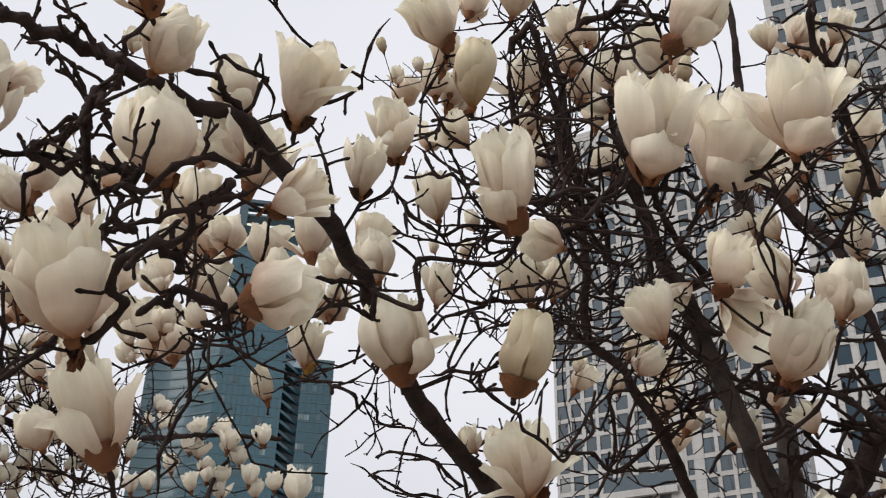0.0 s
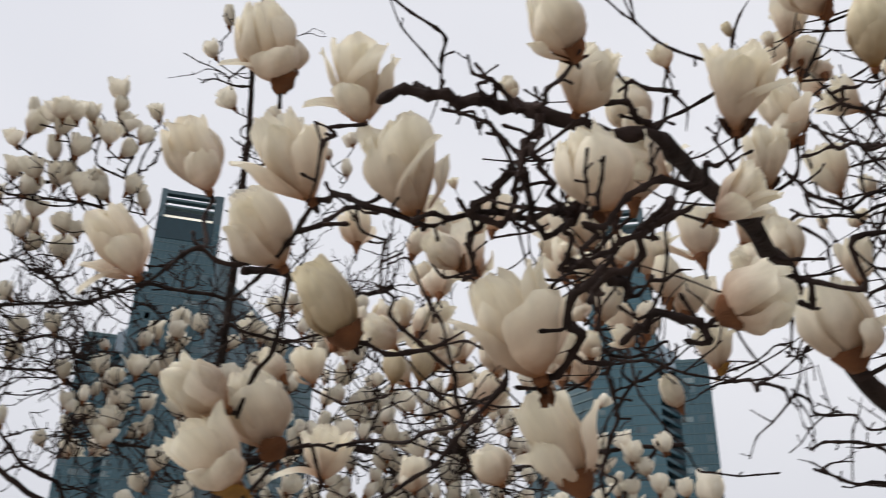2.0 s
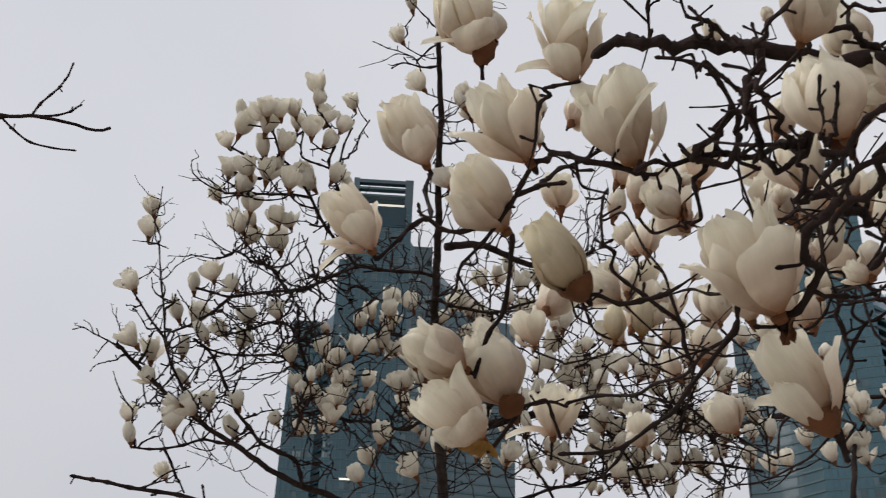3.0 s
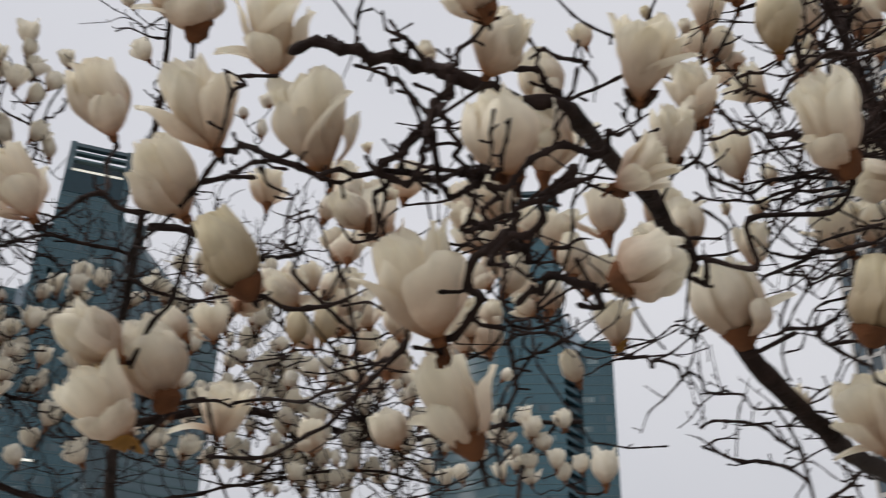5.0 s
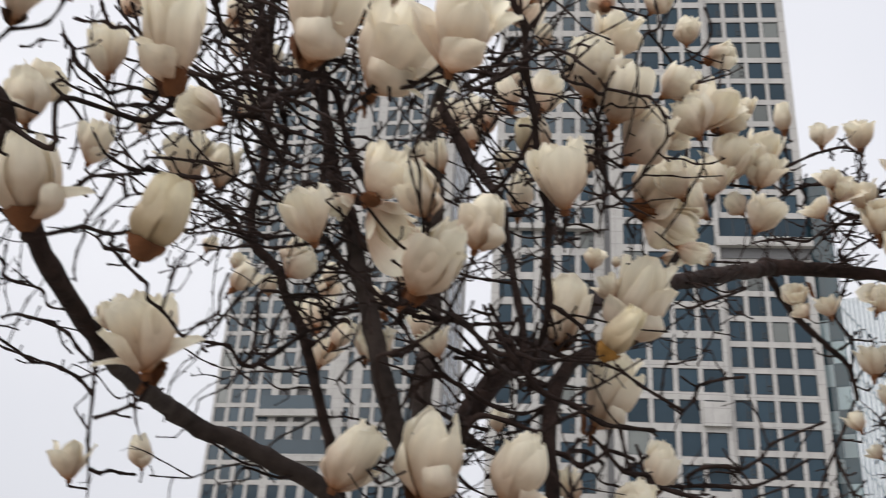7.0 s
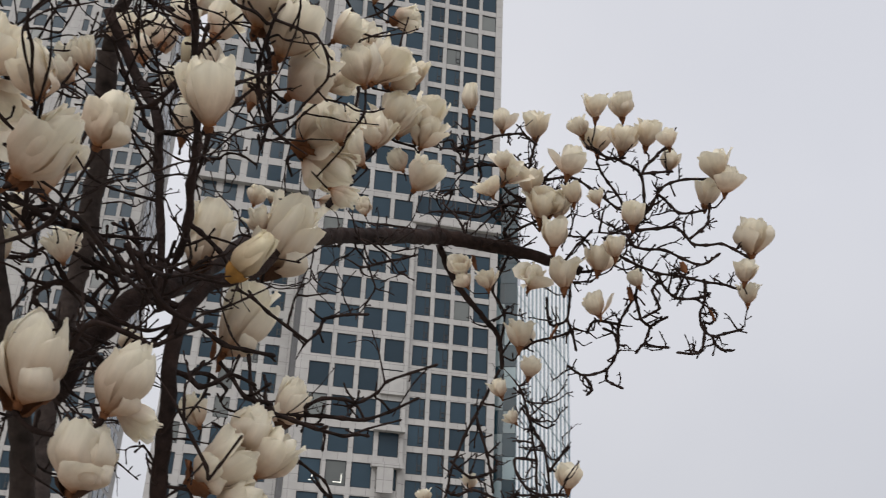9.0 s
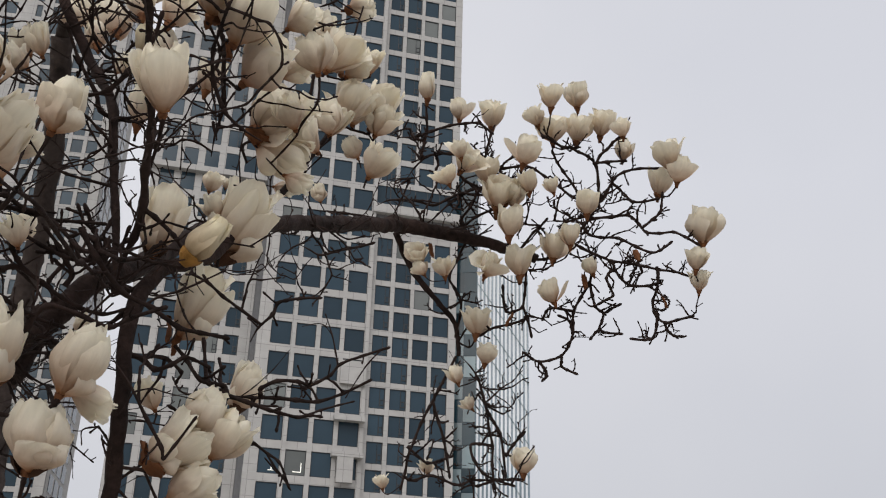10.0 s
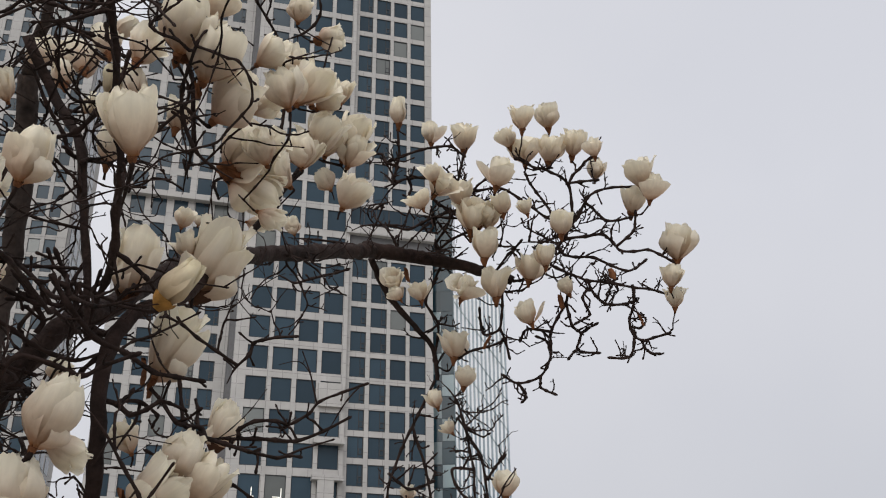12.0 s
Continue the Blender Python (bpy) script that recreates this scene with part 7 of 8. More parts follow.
small_bloom(left_tree, (-2.052, 1.946, 3.467), (-2.031, 1.921, 3.516), "cup")
small_bloom(left_tree, (-1.950, 1.910, 3.381), (-1.925, 1.877, 3.442), "cup")
small_bloom(left_tree, (-2.117, 1.886, 3.349), (-2.105, 1.841, 3.411), "bud")
small_bloom(left_tree, (-2.036, 1.877, 3.335), (-2.002, 1.855, 3.396), "goblet")
small_bloom(left_tree, (-1.951, 1.968, 3.381), (-1.906, 1.970, 3.425), "cup")
small_bloom(left_tree, (-1.954, 1.934, 3.560), (-1.940, 1.885, 3.621), "open")
small_bloom(left_tree, (-1.958, 1.930, 3.517), (-1.933, 1.907, 3.564), "cup")
small_bloom(left_tree, (-1.971, 2.132, 3.633), (-1.970, 2.089, 3.679), "cup")
small_bloom(left_tree, (-1.963, 1.975, 3.474), (-1.936, 1.946, 3.531), "cup")
small_bloom(left_tree, (-1.897, 1.979, 3.423), (-1.853, 1.976, 3.469), "goblet")
small_bloom(left_tree, (-2.220, 1.820, 3.385), (-2.223, 1.777, 3.424), "cup")
small_bloom(left_tree, (-2.240, 1.854, 3.296), (-2.218, 1.825, 3.353), "open")
small_bloom(left_tree, (-2.130, 1.848, 3.258), (-2.134, 1.792, 3.313), "cup")
small_bloom(left_tree, (-2.119, 1.903, 3.264), (-2.089, 1.874, 3.331), "open")
small_bloom(left_tree, (-2.088, 1.933, 3.304), (-2.083, 1.895, 3.353), "open")
small_bloom(left_tree, (-2.035, 1.926, 3.225), (-2.012, 1.895, 3.288), "cup")
small_bloom(left_tree, (-2.025, 2.001, 3.314), (-2.046, 1.952, 3.347), "cup")
small_bloom(left_tree, (-2.027, 2.037, 3.280), (-2.041, 1.980, 3.332), "cup")
small_bloom(left_tree, (-1.958, 2.029, 3.283), (-1.913, 2.023, 3.339), "cup")
small_bloom(left_tree, (-1.941, 2.110, 3.265), (-1.933, 2.069, 3.325), "bud")
small_bloom(left_tree, (-2.311, 1.898, 3.253), (-2.314, 1.859, 3.295), "open")
small_bloom(left_tree, (-2.189, 1.861, 3.221), (-2.147, 1.849, 3.286), "cup")
small_bloom(left_tree, (-2.187, 1.919, 3.183), (-2.172, 1.888, 3.240), "cup")
small_bloom(left_tree, (-2.208, 1.923, 3.117), (-2.220, 1.867, 3.171), "cup")
small_bloom(left_tree, (-2.221, 1.984, 3.174), (-2.233, 1.940, 3.212), "cup")
small_bloom(left_tree, (-2.133, 1.998, 3.158), (-2.120, 1.964, 3.219), "cup")
small_bloom(left_tree, (-2.104, 2.027, 3.154), (-2.102, 1.992, 3.201), "cup")
small_bloom(left_tree, (-2.288, 2.014, 3.139), (-2.247, 2.013, 3.196), "goblet")
small_bloom(left_tree, (-2.178, 2.067, 3.105), (-2.167, 2.025, 3.177), "cup")
small_bloom(left_tree, (-2.359, 1.690, 3.107), (-2.353, 1.651, 3.159), "goblet")
small_bloom(left_tree, (-2.438, 1.744, 3.076), (-2.411, 1.722, 3.142), "cup")
small_bloom(left_tree, (-2.441, 1.736, 2.894), (-2.445, 1.690, 2.945), "cup")
small_bloom(left_tree, (-2.334, 1.945, 2.986), (-2.326, 1.910, 3.047), "open")
small_bloom(left_tree, (-2.403, 1.931, 2.956), (-2.389, 1.905, 3.016), "bud")
small_bloom(left_tree, (-2.259, 1.980, 2.951), (-2.275, 1.938, 2.986), "open")
small_bloom(left_tree, (-2.461, 1.939, 2.876), (-2.459, 1.899, 2.940), "bud")
small_bloom(left_tree, (-2.453, 2.000, 2.886), (-2.427, 1.985, 2.954), "cup")
small_bloom(left_tree, (-2.285, 2.076, 2.868), (-2.281, 2.041, 2.930), "cup")
small_bloom(left_tree, (-2.181, 2.096, 2.880), (-2.176, 2.066, 2.936), "cup")
small_bloom(left_tree, (-2.360, 1.980, 2.796), (-2.373, 1.931, 2.850), "bud")
small_bloom(left_tree, (-2.390, 2.081, 2.860), (-2.406, 2.036, 2.903), "goblet")
small_bloom(left_tree, (-2.334, 2.097, 2.812), (-2.312, 2.084, 2.872), "cup")
small_bloom(left_tree, (-2.526, 1.850, 2.765), (-2.546, 1.793, 2.813), "open")
small_bloom(left_tree, (-2.554, 1.932, 2.746), (-2.543, 1.901, 2.819), "cup")
small_bloom(left_tree, (-2.469, 1.982, 2.767), (-2.451, 1.964, 2.832), "bud")
small_bloom(left_tree, (-2.511, 1.925, 2.670), (-2.530, 1.879, 2.708), "goblet")
small_bloom(left_tree, (-2.447, 2.007, 2.681), (-2.465, 1.963, 2.720), "bud")
small_bloom(left_tree, (-2.587, 1.911, 2.553), (-2.578, 1.894, 2.610), "open")
small_bloom(left_tree, (-2.538, 1.900, 2.471), (-2.537, 1.873, 2.531), "bud")
small_bloom(left_tree, (-2.583, 2.095, 2.417), (-2.591, 2.066, 2.466), "cup")
small_bloom(left_tree, (-2.416, 1.964, 2.593), (-2.446, 1.922, 2.608), "cup")
small_bloom(left_tree, (-2.426, 2.038, 2.587), (-2.446, 1.986, 2.644), "cup")
small_bloom(left_tree, (-2.423, 2.085, 2.613), (-2.419, 2.059, 2.673), "open")
small_bloom(left_tree, (-2.323, 2.118, 2.614), (-2.324, 2.091, 2.667), "cup")
small_bloom(left_tree, (-2.406, 2.201, 2.555), (-2.422, 2.156, 2.616), "bud")
small_bloom(left_tree, (-2.503, 2.026, 2.545), (-2.506, 1.991, 2.613), "cup")
small_bloom(left_tree, (-2.205, 2.200, 2.772), (-2.199, 2.174, 2.830), "open")
small_bloom(left_tree, (-2.107, 2.250, 2.794), (-2.109, 2.218, 2.851), "open")
small_bloom(left_tree, (-2.028, 2.306, 2.799), (-2.015, 2.281, 2.864), "cup")
small_bloom(left_tree, (-2.063, 2.457, 2.870), (-2.076, 2.419, 2.923), "cup")
small_bloom(left_tree, (-2.064, 2.485, 2.893), (-2.043, 2.463, 2.964), "bud")
small_bloom(left_tree, (-2.227, 2.243, 2.700), (-2.210, 2.232, 2.754), "cup")
small_bloom(left_tree, (-2.227, 2.319, 2.685), (-2.212, 2.303, 2.746), "open")
small_bloom(left_tree, (-2.178, 2.247, 2.607), (-2.187, 2.213, 2.663), "bud")
small_bloom(left_tree, (-2.123, 2.399, 2.753), (-2.114, 2.375, 2.817), "cup")
small_bloom(left_tree, (-2.111, 2.339, 2.652), (-2.111, 2.309, 2.717), "goblet")
small_bloom(left_tree, (-2.127, 2.431, 2.666), (-2.089, 2.446, 2.704), "cup")
small_bloom(left_tree, (-2.086, 2.297, 2.582), (-2.090, 2.267, 2.642), "open")
small_bloom(left_tree, (-2.108, 2.562, 2.586), (-2.082, 2.550, 2.664), "cup")
small_bloom(left_tree, (-2.025, 2.488, 3.032), (-2.017, 2.451, 3.104), "cup")
small_bloom(left_tree, (-1.963, 2.520, 3.029), (-1.961, 2.486, 3.091), "cup")
small_bloom(left_tree, (-2.142, 2.519, 3.030), (-2.137, 2.486, 3.093), "cup")
small_bloom(left_tree, (-2.100, 2.570, 2.999), (-2.082, 2.546, 3.067), "open")
small_bloom(left_tree, (-1.796, 2.293, 3.755), (-1.814, 2.233, 3.804), "cup")
small_bloom(left_tree, (-1.749, 2.093, 3.806), (-1.756, 2.043, 3.848), "cup")
small_bloom(left_tree, (-1.763, 2.152, 3.993), (-1.746, 2.103, 4.050), "bud")
small_bloom(left_tree, (-2.023, 2.585, 2.882), (-2.024, 2.547, 2.954), "cup")
small_bloom(left_tree, (-1.943, 2.569, 2.778), (-1.965, 2.533, 2.821), "bud")
small_bloom(left_tree, (-2.004, 2.519, 2.738), (-2.010, 2.484, 2.802), "goblet")
small_bloom(left_tree, (-2.087, 2.847, 2.822), (-2.105, 2.805, 2.888), "goblet")
small_bloom(left_tree, (-1.987, 2.845, 2.993), (-2.032, 2.794, 3.034), "bud")
small_bloom(left_tree, (-1.938, 2.785, 2.845), (-1.946, 2.752, 2.906), "cup")
small_bloom(left_tree, (-1.924, 2.842, 2.947), (-1.875, 2.839, 3.017), "cup")
small_bloom(left_tree, (-1.793, 2.853, 2.950), (-1.809, 2.810, 3.018), "bud")
small_bloom(left_tree, (-1.875, 2.833, 3.063), (-1.865, 2.800, 3.137), "cup")
small_bloom(left_tree, (-1.721, 2.849, 2.983), (-1.742, 2.807, 3.044), "bud")
small_bloom(left_tree, (-1.748, 2.971, 3.101), (-1.729, 2.947, 3.169), "cup")
small_bloom(left_tree, (-1.737, 3.058, 3.018), (-1.691, 3.047, 3.092), "goblet")
small_bloom(left_tree, (-1.591, 2.903, 3.017), (-1.577, 2.872, 3.093), "cup")
small_bloom(left_tree, (-1.576, 3.005, 3.160), (-1.603, 2.964, 3.212), "cup")
small_bloom(left_tree, (-1.928, 2.813, 3.141), (-1.973, 2.752, 3.196), "goblet")
small_bloom(left_tree, (-1.808, 2.728, 3.170), (-1.817, 2.689, 3.227), "open")
small_bloom(left_tree, (-1.750, 2.824, 3.246), (-1.758, 2.783, 3.307), "bud")
small_bloom(left_tree, (-1.680, 2.889, 3.210), (-1.666, 2.857, 3.280), "bud")
small_bloom(left_tree, (-1.964, 2.935, 2.790), (-1.958, 2.909, 2.861), "cup")
small_bloom(left_tree, (-1.841, 2.984, 2.770), (-1.850, 2.952, 2.837), "bud")
small_bloom(left_tree, (-1.724, 2.931, 2.800), (-1.694, 2.920, 2.867), "bud")
small_bloom(left_tree, (-1.622, 3.017, 2.863), (-1.649, 2.979, 2.917), "open")
small_bloom(left_tree, (-1.540, 3.059, 2.815), (-1.551, 3.025, 2.885), "cup")
small_bloom(left_tree, (-1.486, 3.116, 2.910), (-1.481, 3.086, 2.984), "cup")
small_bloom(left_tree, (-2.128, 2.944, 2.644), (-2.087, 2.944, 2.719), "goblet")
small_bloom(left_tree, (-1.991, 2.984, 2.636), (-1.973, 2.966, 2.716), "cup")
small_bloom(left_tree, (-1.836, 2.940, 2.593), (-1.801, 2.936, 2.660), "cup")
small_bloom(left_tree, (-1.709, 3.103, 2.624), (-1.730, 3.069, 2.691), "cup")
small_bloom(left_tree, (-1.585, 3.177, 2.633), (-1.577, 3.159, 2.697), "open")
small_bloom(left_tree, (-1.515, 3.307, 2.632), (-1.497, 3.288, 2.713), "bud")
small_bloom(left_tree, (-1.373, 3.299, 2.695), (-1.364, 3.273, 2.778), "cup")
small_bloom(left_tree, (-2.007, 2.647, 2.487), (-2.030, 2.605, 2.557), "open")
small_bloom(left_tree, (-2.199, 2.651, 2.558), (-2.228, 2.609, 2.608), "cup")
small_bloom(left_tree, (-2.073, 2.432, 2.426), (-2.086, 2.403, 2.480), "cup")
small_bloom(left_tree, (-0.984, 4.617, 3.130), (-0.963, 4.583, 3.239), "cup")
small_bloom(left_tree, (-1.131, 4.570, 3.175), (-1.123, 4.546, 3.249), "cup")
small_bloom(left_tree, (-0.830, 4.631, 3.169), (-0.816, 4.604, 3.253), "cup")
small_bloom(left_tree, (-0.880, 4.680, 2.990), (-0.867, 4.652, 3.087), "cup")
small_bloom(left_tree, (-1.070, 4.644, 2.988), (-1.062, 4.623, 3.061), "cup")
small_bloom(left_tree, (-0.657, 4.734, 2.917), (-0.637, 4.687, 3.082), "cup")
limb(left_tree, 0.0179, 0.0097, (-1.039, 4.382, 2.539), (-1.036, 4.520, 2.840), (-1.029, 4.671, 3.056), (-0.933, 4.661, 3.151), (-0.884, 4.657, 3.192), (-0.837, 4.633, 3.283), twigs=3, reach=0.12, fine=0.004)
limb(left_tree, 0.0111, 0.0069, (-1.029, 4.671, 3.056), (-1.108, 4.644, 3.086), (-1.149, 4.619, 3.131), twigs=2, reach=0.12, fine=0.004)
limb(left_tree, 0.0092, 0.0058, (-1.085, 3.413, 2.528), (-1.035, 3.286, 2.645), (-0.981, 3.167, 2.720), (-0.996, 3.132, 2.804), twigs=4, reach=0.12, fine=0.004)
limb(left_tree, 0.0092, 0.0058, (-1.248, 3.376, 2.458), (-1.181, 3.258, 2.575), (-1.173, 3.128, 2.645), (-1.244, 3.075, 2.717), twigs=4, reach=0.12, fine=0.004)
small_bloom(left_tree, (-1.254, 4.556, 3.233), (-1.268, 4.521, 3.319), "cup")
small_bloom(left_tree, (-1.111, 4.606, 3.196), (-1.124, 4.572, 3.284), "cup")
small_bloom(left_tree, (-1.001, 4.629, 3.204), (-1.015, 4.594, 3.292), "goblet")
small_bloom(left_tree, (-0.978, 4.660, 3.125), (-0.991, 4.628, 3.213), "cup")
small_bloom(left_tree, (-0.929, 4.683, 3.087), (-0.942, 4.651, 3.175), "cup")
small_bloom(left_tree, (-0.821, 4.669, 3.190), (-0.834, 4.635, 3.279), "cup")
small_bloom(left_tree, (-1.163, 4.619, 3.120), (-1.177, 4.586, 3.207), "goblet")
small_bloom(left_tree, (-1.116, 4.637, 3.100), (-1.130, 4.605, 3.187), "goblet")
small_bloom(left_tree, (-1.233, 4.631, 3.027), (-1.247, 4.599, 3.113), "cup")
small_bloom(left_tree, (-1.069, 4.676, 3.010), (-1.083, 4.646, 3.098), "goblet")
small_bloom(left_tree, (-1.002, 4.695, 2.996), (-1.016, 4.665, 3.084), "goblet")
small_bloom(left_tree, (-0.874, 4.718, 3.007), (-0.888, 4.688, 3.095), "goblet")
small_bloom(left_tree, (-0.849, 4.739, 2.949), (-0.863, 4.711, 3.037), "goblet")
small_bloom(left_tree, (-1.004, 4.713, 2.932), (-1.019, 4.685, 3.020), "cup")
small_bloom(left_tree, (-1.137, 4.677, 2.953), (-1.152, 4.648, 3.040), "cup")
small_bloom(left_tree, (-0.764, 4.743, 2.987), (-0.777, 4.714, 3.076), "goblet")
small_bloom(left_tree, (-1.324, 4.632, 2.940), (-1.339, 4.602, 3.025), "cup")
small_bloom(left_tree, (-1.399, 4.615, 2.920), (-1.414, 4.585, 3.005), "cup")
small_bloom(left_tree, (-1.483, 4.581, 2.949), (-1.498, 4.550, 3.034), "cup")
spray(left_tree, (-1.094, 3.240, 2.724), (0.140, 0.200, 0.120), 12, 0.064, 40)
spray(left_tree, (-1.321, 3.172, 2.675), (0.120, 0.200, 0.120), 8, 0.064, 46)
spray(tree, (-1.015, 2.134, 2.946), (0.091, 0.300, 0.226), 8, 0.085, 41)
spray(tree, (0.014, 2.061, 3.185), (0.159, 0.300, 0.159), 10, 0.085, 42)
spray(tree, (0.339, 1.878, 3.055), (0.173, 0.300, 0.213), 16, 0.085, 43)
spray(tree, (0.804, 1.875, 2.864), (0.120, 0.300, 0.266), 14, 0.085, 44)
spray(tree, (0.624, 2.346, 2.558), (0.245, 0.289, 0.216), 10, 0.085, 45)
spray(left_tree, (-1.698, 2.933, 3.049), (0.408, 0.403, 0.226), 46, 0.064, 61)
spray(left_tree, (-1.783, 3.031, 2.710), (0.440, 0.413, 0.144), 30, 0.064, 62)
spray(left_tree, (-1.209, 3.457, 2.855), (0.360, 0.388, 0.195), 26, 0.064, 63)
spray(left_tree, (-2.169, 2.353, 2.761), (0.206, 0.202, 0.151), 16, 0.064, 64)
spray(tree, (-0.898, 1.957, 2.607), (0.270, 0.364, 0.213), 26, 0.085, 65)
spray(tree, (-0.426, 1.703, 2.477), (0.233, 0.356, 0.222), 26, 0.085, 66)
tangle(left_tree, (-2.200, 2.103, 2.922), (0.216, 0.205, 0.184), 120, 0.09, 51, thick=0.0028)
tangle(left_tree, (-1.999, 2.683, 2.833), (0.283, 0.295, 0.218), 110, 0.20, 52, thick=0.0028)
tangle(left_tree, (-1.704, 2.947, 3.012), (0.290, 0.297, 0.246), 42, 0.22, 53, thick=0.003)
tangle(left_tree, (-1.514, 3.267, 2.749), (0.362, 0.321, 0.148), 24, 0.22, 54, thick=0.003)
tangle(tree, (0.754, 1.672, 1.997), (0.110, 0.107, 0.084), 22, 0.12, 58, thick=0.0022)
tangle(tree, (0.160, 1.367, 2.400), (0.123, 0.185, 0.098), 45, 0.12, 59, thick=0.0024)
tangle(left_tree, (-1.420, 3.013, 2.972), (0.392, 0.309, 0.280), 42, 0.20, 60, thick=0.0028)
spray(left_tree, (-1.428, 3.057, 2.863), (0.436, 0.403, 0.220), 36, 0.064, 67)
spray(left_tree, (-2.035, 2.579, 2.850), (0.274, 0.298, 0.214), 20, 0.064, 68)
tangle(tree, (-0.516, 1.468, 2.441), (0.150, 0.186, 0.150), 8, 0.14, 55, thick=0.0024)
tangle(tree, (-0.697, 1.512, 2.224), (0.143, 0.184, 0.110), 10, 0.14, 56, thick=0.0024)
tangle(tree, (-0.287, 1.515, 2.444), (0.143, 0.184, 0.250), 10, 0.14, 57, thick=0.0024)
limb(left_tree, 0.0130, 0.0072, (-2.113, 2.843, 2.334), (-1.929, 2.940, 2.442), (-1.645, 3.081, 2.529), (-1.322, 3.209, 2.597), (-1.104, 3.400, 2.589), twigs=8, reach=0.15, fine=0.0034)
limb(left_tree, 0.0123, 0.0060, (-1.400, 3.395, 2.142), (-1.418, 3.207, 2.466), (-1.491, 3.118, 2.650), (-1.574, 3.024, 2.795), (-1.559, 2.973, 2.935), twigs=8, reach=0.15, fine=0.0034)
limb(left_tree, 0.0113, 0.0060, (-1.687, 3.267, 2.125), (-1.700, 3.077, 2.438), (-1.768, 2.990, 2.598), (-1.759, 2.934, 2.767), twigs=8, reach=0.15, fine=0.0034)
spray(left_tree, (-1.521, 3.128, 2.578), (0.340, 0.399, 0.100), 40, 0.064, 71)
tangle(left_tree, (-1.489, 3.136, 2.598), (0.299, 0.300, 0.120), 36, 0.18, 72, thick=0.0028)
tangle(left_tree, (-1.557, 2.225, 3.541), (0.130, 0.178, 0.149), 24, 0.09, 81, thick=0.0034)
spray(left_tree, (-1.498, 2.307, 3.573), (0.141, 0.181, 0.151), 12, 0.064, 83)
tangle(left_tree, (-1.418, 2.859, 3.218), (0.285, 0.295, 0.140), 60, 0.18, 82, thick=0.0028)

tangle(tree, (0.320, 1.221, 2.341), (0.100, 0.12, 0.100), 8, 0.13, 121, thick=0.0036)
tangle(tree, (0.324, 1.122, 2.414), (0.090, 0.12, 0.090), 8, 0.13, 122, thick=0.0036)
tangle(tree, (0.211, 1.189, 2.249), (0.080, 0.12, 0.080), 5, 0.13, 127, thick=0.0036)
tangle(tree, (0.711, 1.542, 2.212), (0.050, 0.06, 0.050), 2, 0.10, 140, thick=0.0055)
tangle(tree, (0.817, 1.526, 2.091), (0.050, 0.06, 0.050), 3, 0.10, 141, thick=0.0055)
tangle(tree, (0.786, 1.429, 2.178), (0.040, 0.06, 0.040), 2, 0.09, 142, thick=0.0050)
tangle(tree, (0.729, 1.674, 2.085), (0.050, 0.06, 0.050), 3, 0.10, 143, thick=0.0045)
tangle(tree, (0.627, 1.684, 2.210), (0.050, 0.06, 0.050), 3, 0.10, 144, thick=0.0050)
tangle(tree, (0.841, 1.661, 1.952), (0.060, 0.06, 0.060), 6, 0.10, 145, thick=0.0050)
tangle(left_tree, (-2.528, 1.829, 2.847), (0.10, 0.12, 0.09), 10, 0.10, 180, thick=0.0034)
tangle(left_tree, (-2.435, 1.955, 2.732), (0.10, 0.12, 0.09), 17, 0.10, 181, thick=0.0034)
tangle(left_tree, (-2.296, 1.982, 2.812), (0.10, 0.12, 0.09), 17, 0.10, 182, thick=0.0034)
tangle(left_tree, (-2.155, 2.002, 2.907), (0.10, 0.12, 0.09), 17, 0.10, 183, thick=0.0034)
tangle(left_tree, (-2.068, 2.143, 2.762), (0.10, 0.12, 0.09), 16, 0.10, 184, thick=0.0034)
tangle(left_tree, (-2.387, 2.057, 2.615), (0.10, 0.12, 0.09), 14, 0.10, 185, thick=0.0034)
tangle(left_tree, (-2.189, 2.201, 2.564), (0.10, 0.12, 0.09), 17, 0.10, 186, thick=0.0034)
tangle(left_tree, (-1.983, 2.246, 2.676), (0.10, 0.12, 0.09), 14, 0.10, 187, thick=0.0034)
tangle(left_tree, (-1.879, 2.141, 2.933), (0.10, 0.12, 0.09), 13, 0.10, 188, thick=0.0034)
tangle(left_tree, (-2.100, 1.965, 3.013), (0.10, 0.12, 0.09), 13, 0.10, 189, thick=0.0034)
tangle(left_tree, (-2.549, 1.999, 2.564), (0.10, 0.12, 0.09), 9, 0.10, 190, thick=0.0034)
tangle(left_tree, (-1.853, 2.373, 2.592), (0.10, 0.12, 0.09), 13, 0.10, 191, thick=0.0034)
tangle(left_tree, (-2.121, 1.887, 3.117), (0.10, 0.12, 0.09), 12, 0.10, 192, thick=0.0034)
tangle(left_tree, (-1.923, 2.032, 3.065), (0.10, 0.12, 0.09), 10, 0.10, 193, thick=0.0034)
tangle(left_tree, (-1.367, 2.625, 2.831), (0.16, 0.20, 0.12), 42, 0.14, 150, thick=0.0034)
tangle(left_tree, (-1.211, 2.572, 2.641), (0.16, 0.20, 0.12), 36, 0.14, 151, thick=0.0034)
tangle(left_tree, (-1.437, 2.577, 2.639), (0.16, 0.20, 0.12), 36, 0.14, 152, thick=0.0034)
tangle(left_tree, (-1.466, 2.239, 2.733), (0.16, 0.20, 0.12), 24, 0.14, 153, thick=0.0034)
tangle(left_tree, (-1.162, 2.593, 2.858), (0.16, 0.20, 0.12), 30, 0.14, 154, thick=0.0034)
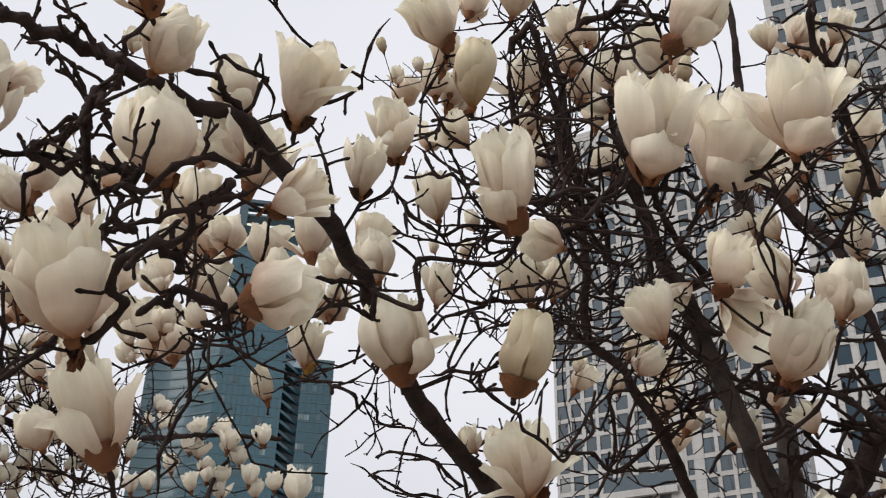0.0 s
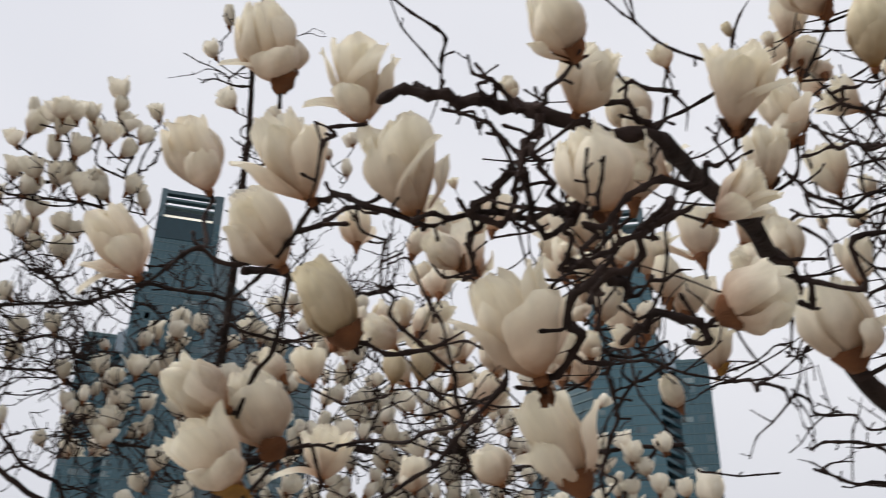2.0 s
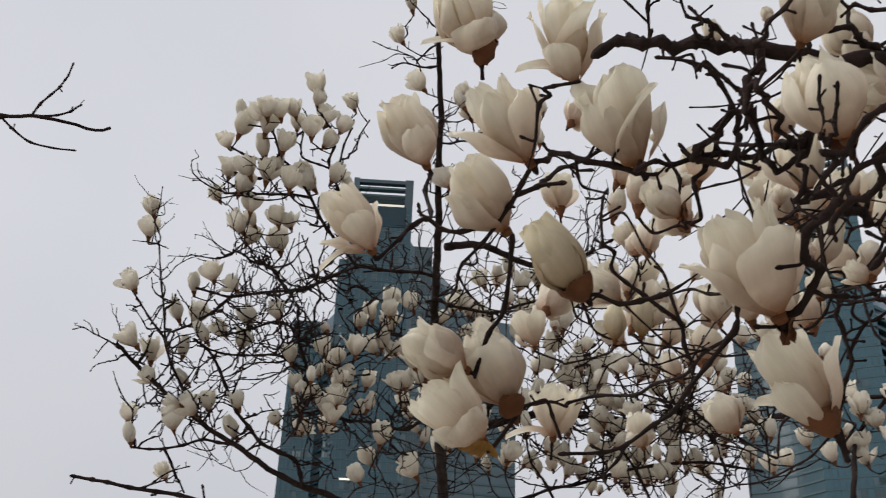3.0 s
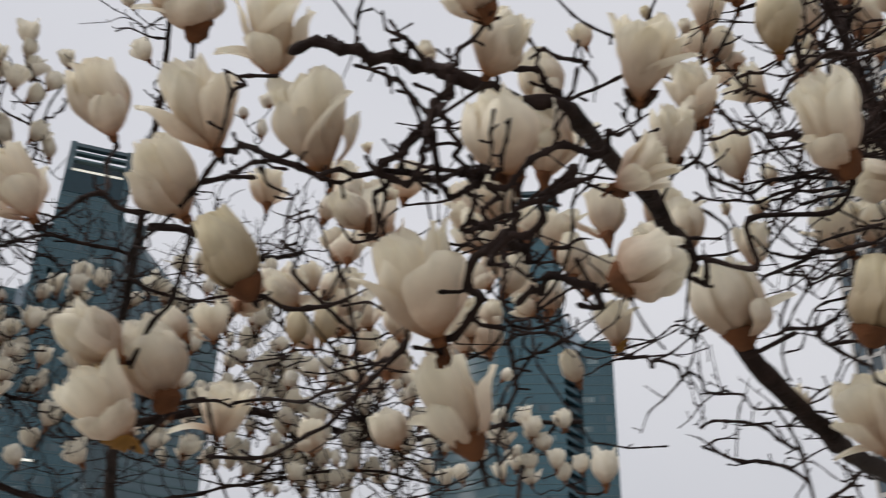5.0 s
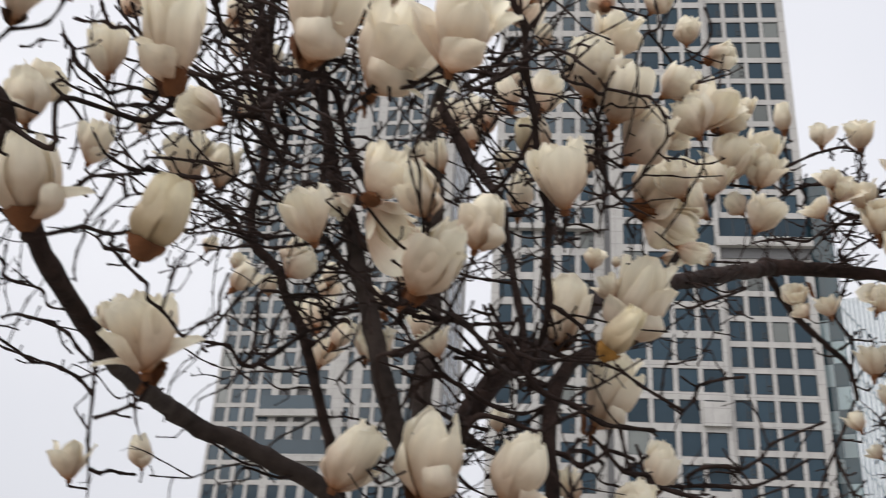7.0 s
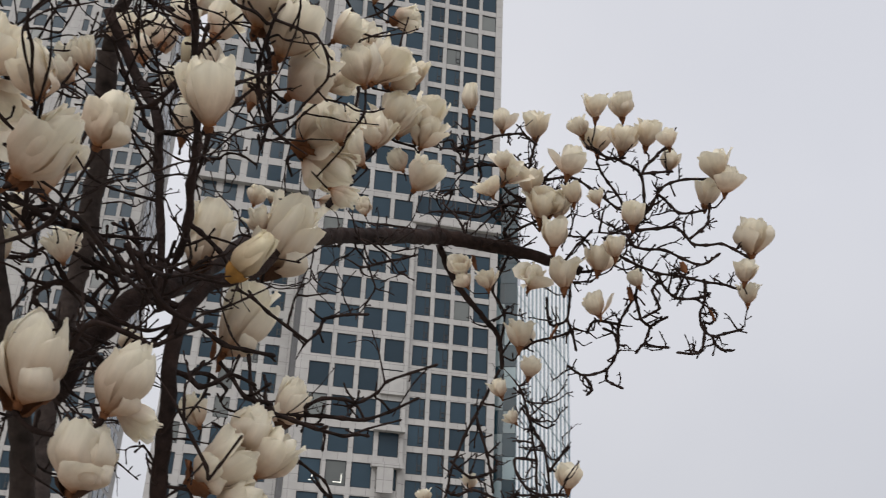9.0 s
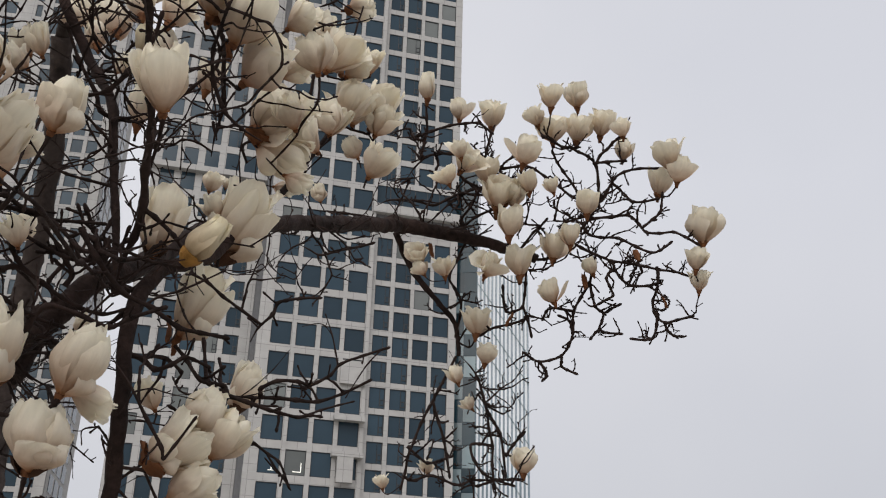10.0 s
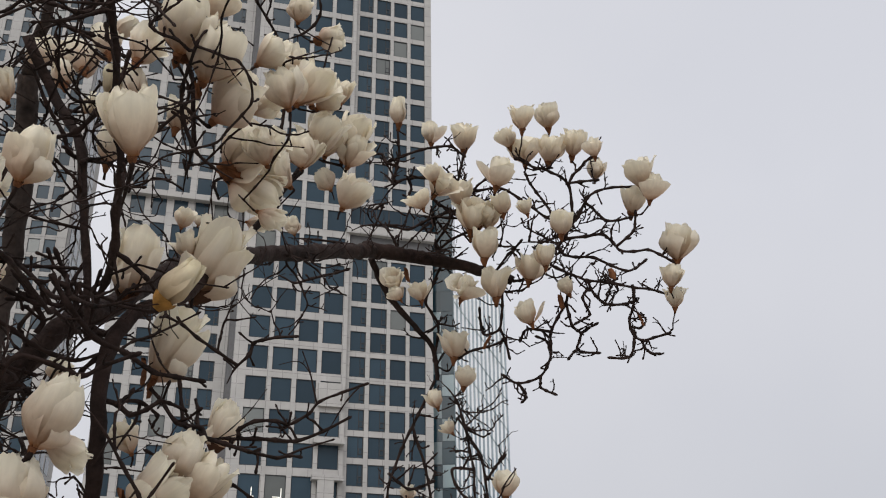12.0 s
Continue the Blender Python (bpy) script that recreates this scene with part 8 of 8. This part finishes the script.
tangle(left_tree, (-1.590, 2.239, 2.417), (0.16, 0.20, 0.12), 40, 0.14, 155, thick=0.0034)
tangle(left_tree, (-1.252, 2.883, 2.529), (0.16, 0.20, 0.12), 30, 0.14, 156, thick=0.0034)
tangle(tree, (2.988, 3.193, 3.832), (0.12, 0.12, 0.12), 14, 0.16, 171, thick=0.0062)
tangle(tree, (3.251, 3.074, 3.789), (0.15, 0.12, 0.12), 16, 0.16, 172, thick=0.0062)
tangle(tree, (3.745, 2.835, 3.506), (0.2, 0.12, 0.12), 14, 0.14, 173, thick=0.0058)
tangle(tree, (3.470, 3.455, 2.726), (0.12, 0.12, 0.2), 12, 0.14, 174, thick=0.0058)
tangle(tree, (1.959, 2.682, 3.002), (0.1, 0.12, 0.08), 8, 0.14, 175, thick=0.005)

# every blossom's stalk grows from the nearest wood, and is wood for the next
for owner in (tree, left_tree):
    todo = [s for s in stalks if s[0] is owner]
    if not todo:
        continue
    far = 0.17 if owner is tree else 0.6
    feet = np.array([tuple(f - (t - f).normalized() * 0.012) for _, f, t, _ in todo])
    have = np.array([tuple(q) for q, _ in wood[owner.name]])
    axes = np.array([tuple((t - f).normalized()) for _, f, t, _ in todo])

    def spans(points):
        """How far each foot is from each point; what lies ahead of the blossom counts as farther."""
        gaps = points[None, :, :] - feet[:, None, :]
        return np.linalg.norm(gaps, axis=2) + 0.12 * ((gaps * axes[:, None, :]).sum(axis=2) > 0.02)

    span = spans(have)
    near, gap = span.argmin(axis=1), span.min(axis=1)
    left = np.ones(len(todo), bool)
    for step in range(len(todo)):
        k = int(np.where(left, gap, 1e9).argmin())
        left[k] = False
        _, foot, tip, r = todo[k]
        rnd = random.Random(step + 900)
        size, way = (tip - foot).length, (foot - tip).normalized()
        ends = [foot + way * size * 0.03, foot + way * min(size * 0.12, 0.012)]
        if gap[k] < far:
            root = Vector(have[near[k]])
            n = max(1, int(gap[k] / 0.035))
            for i in range(1, n):
                f = i / n
                ends.append(ends[1].lerp(root, f) + Vector((rnd.gauss(0, 0.009), rnd.gauss(0, 0.009), rnd.gauss(0, 0.009) - 0.12 * gap[k] * math.sin(math.pi * f))))
            ends.append(root)
        else:
            ends.append(ends[1] + way * 0.012 + Vector((rnd.gauss(0, 0.006), rnd.gauss(0, 0.006), -0.006)))
        line, rad = knuckled(ends, [r * (1.15 if i == 0 else 0.82) for i in range(len(ends))], rnd)
        bm = sheet(owner)
        tube(bm, line, rad, sides=6, rnd=rnd, uneven=0.15)
        for p in ends[2:-1]:
            if rnd.random() < 0.45:
                spur(bm, p, Vector((rnd.gauss(0, 1), rnd.gauss(0, 1), rnd.gauss(0.4, 0.7))).normalized(), rnd.uniform(3, 9) * r, r * 0.6, rnd)
        fresh = np.array([tuple(p) for p in ends[1:]])
        have = np.vstack((have, fresh))
        d = spans(fresh)
        best = d.min(axis=1)
        closer = best < gap
        near[closer] = len(have) - len(fresh) + d.argmin(axis=1)[closer]
        gap = np.minimum(gap, best)

# the finest twigs of each tree, gathered
for owner, bm in list(twig_sheets.values()):
    part("twigwork", bm, BARK, owner, "dark knuckled fine twigs", smooth=True)["kind"] = "stuff"
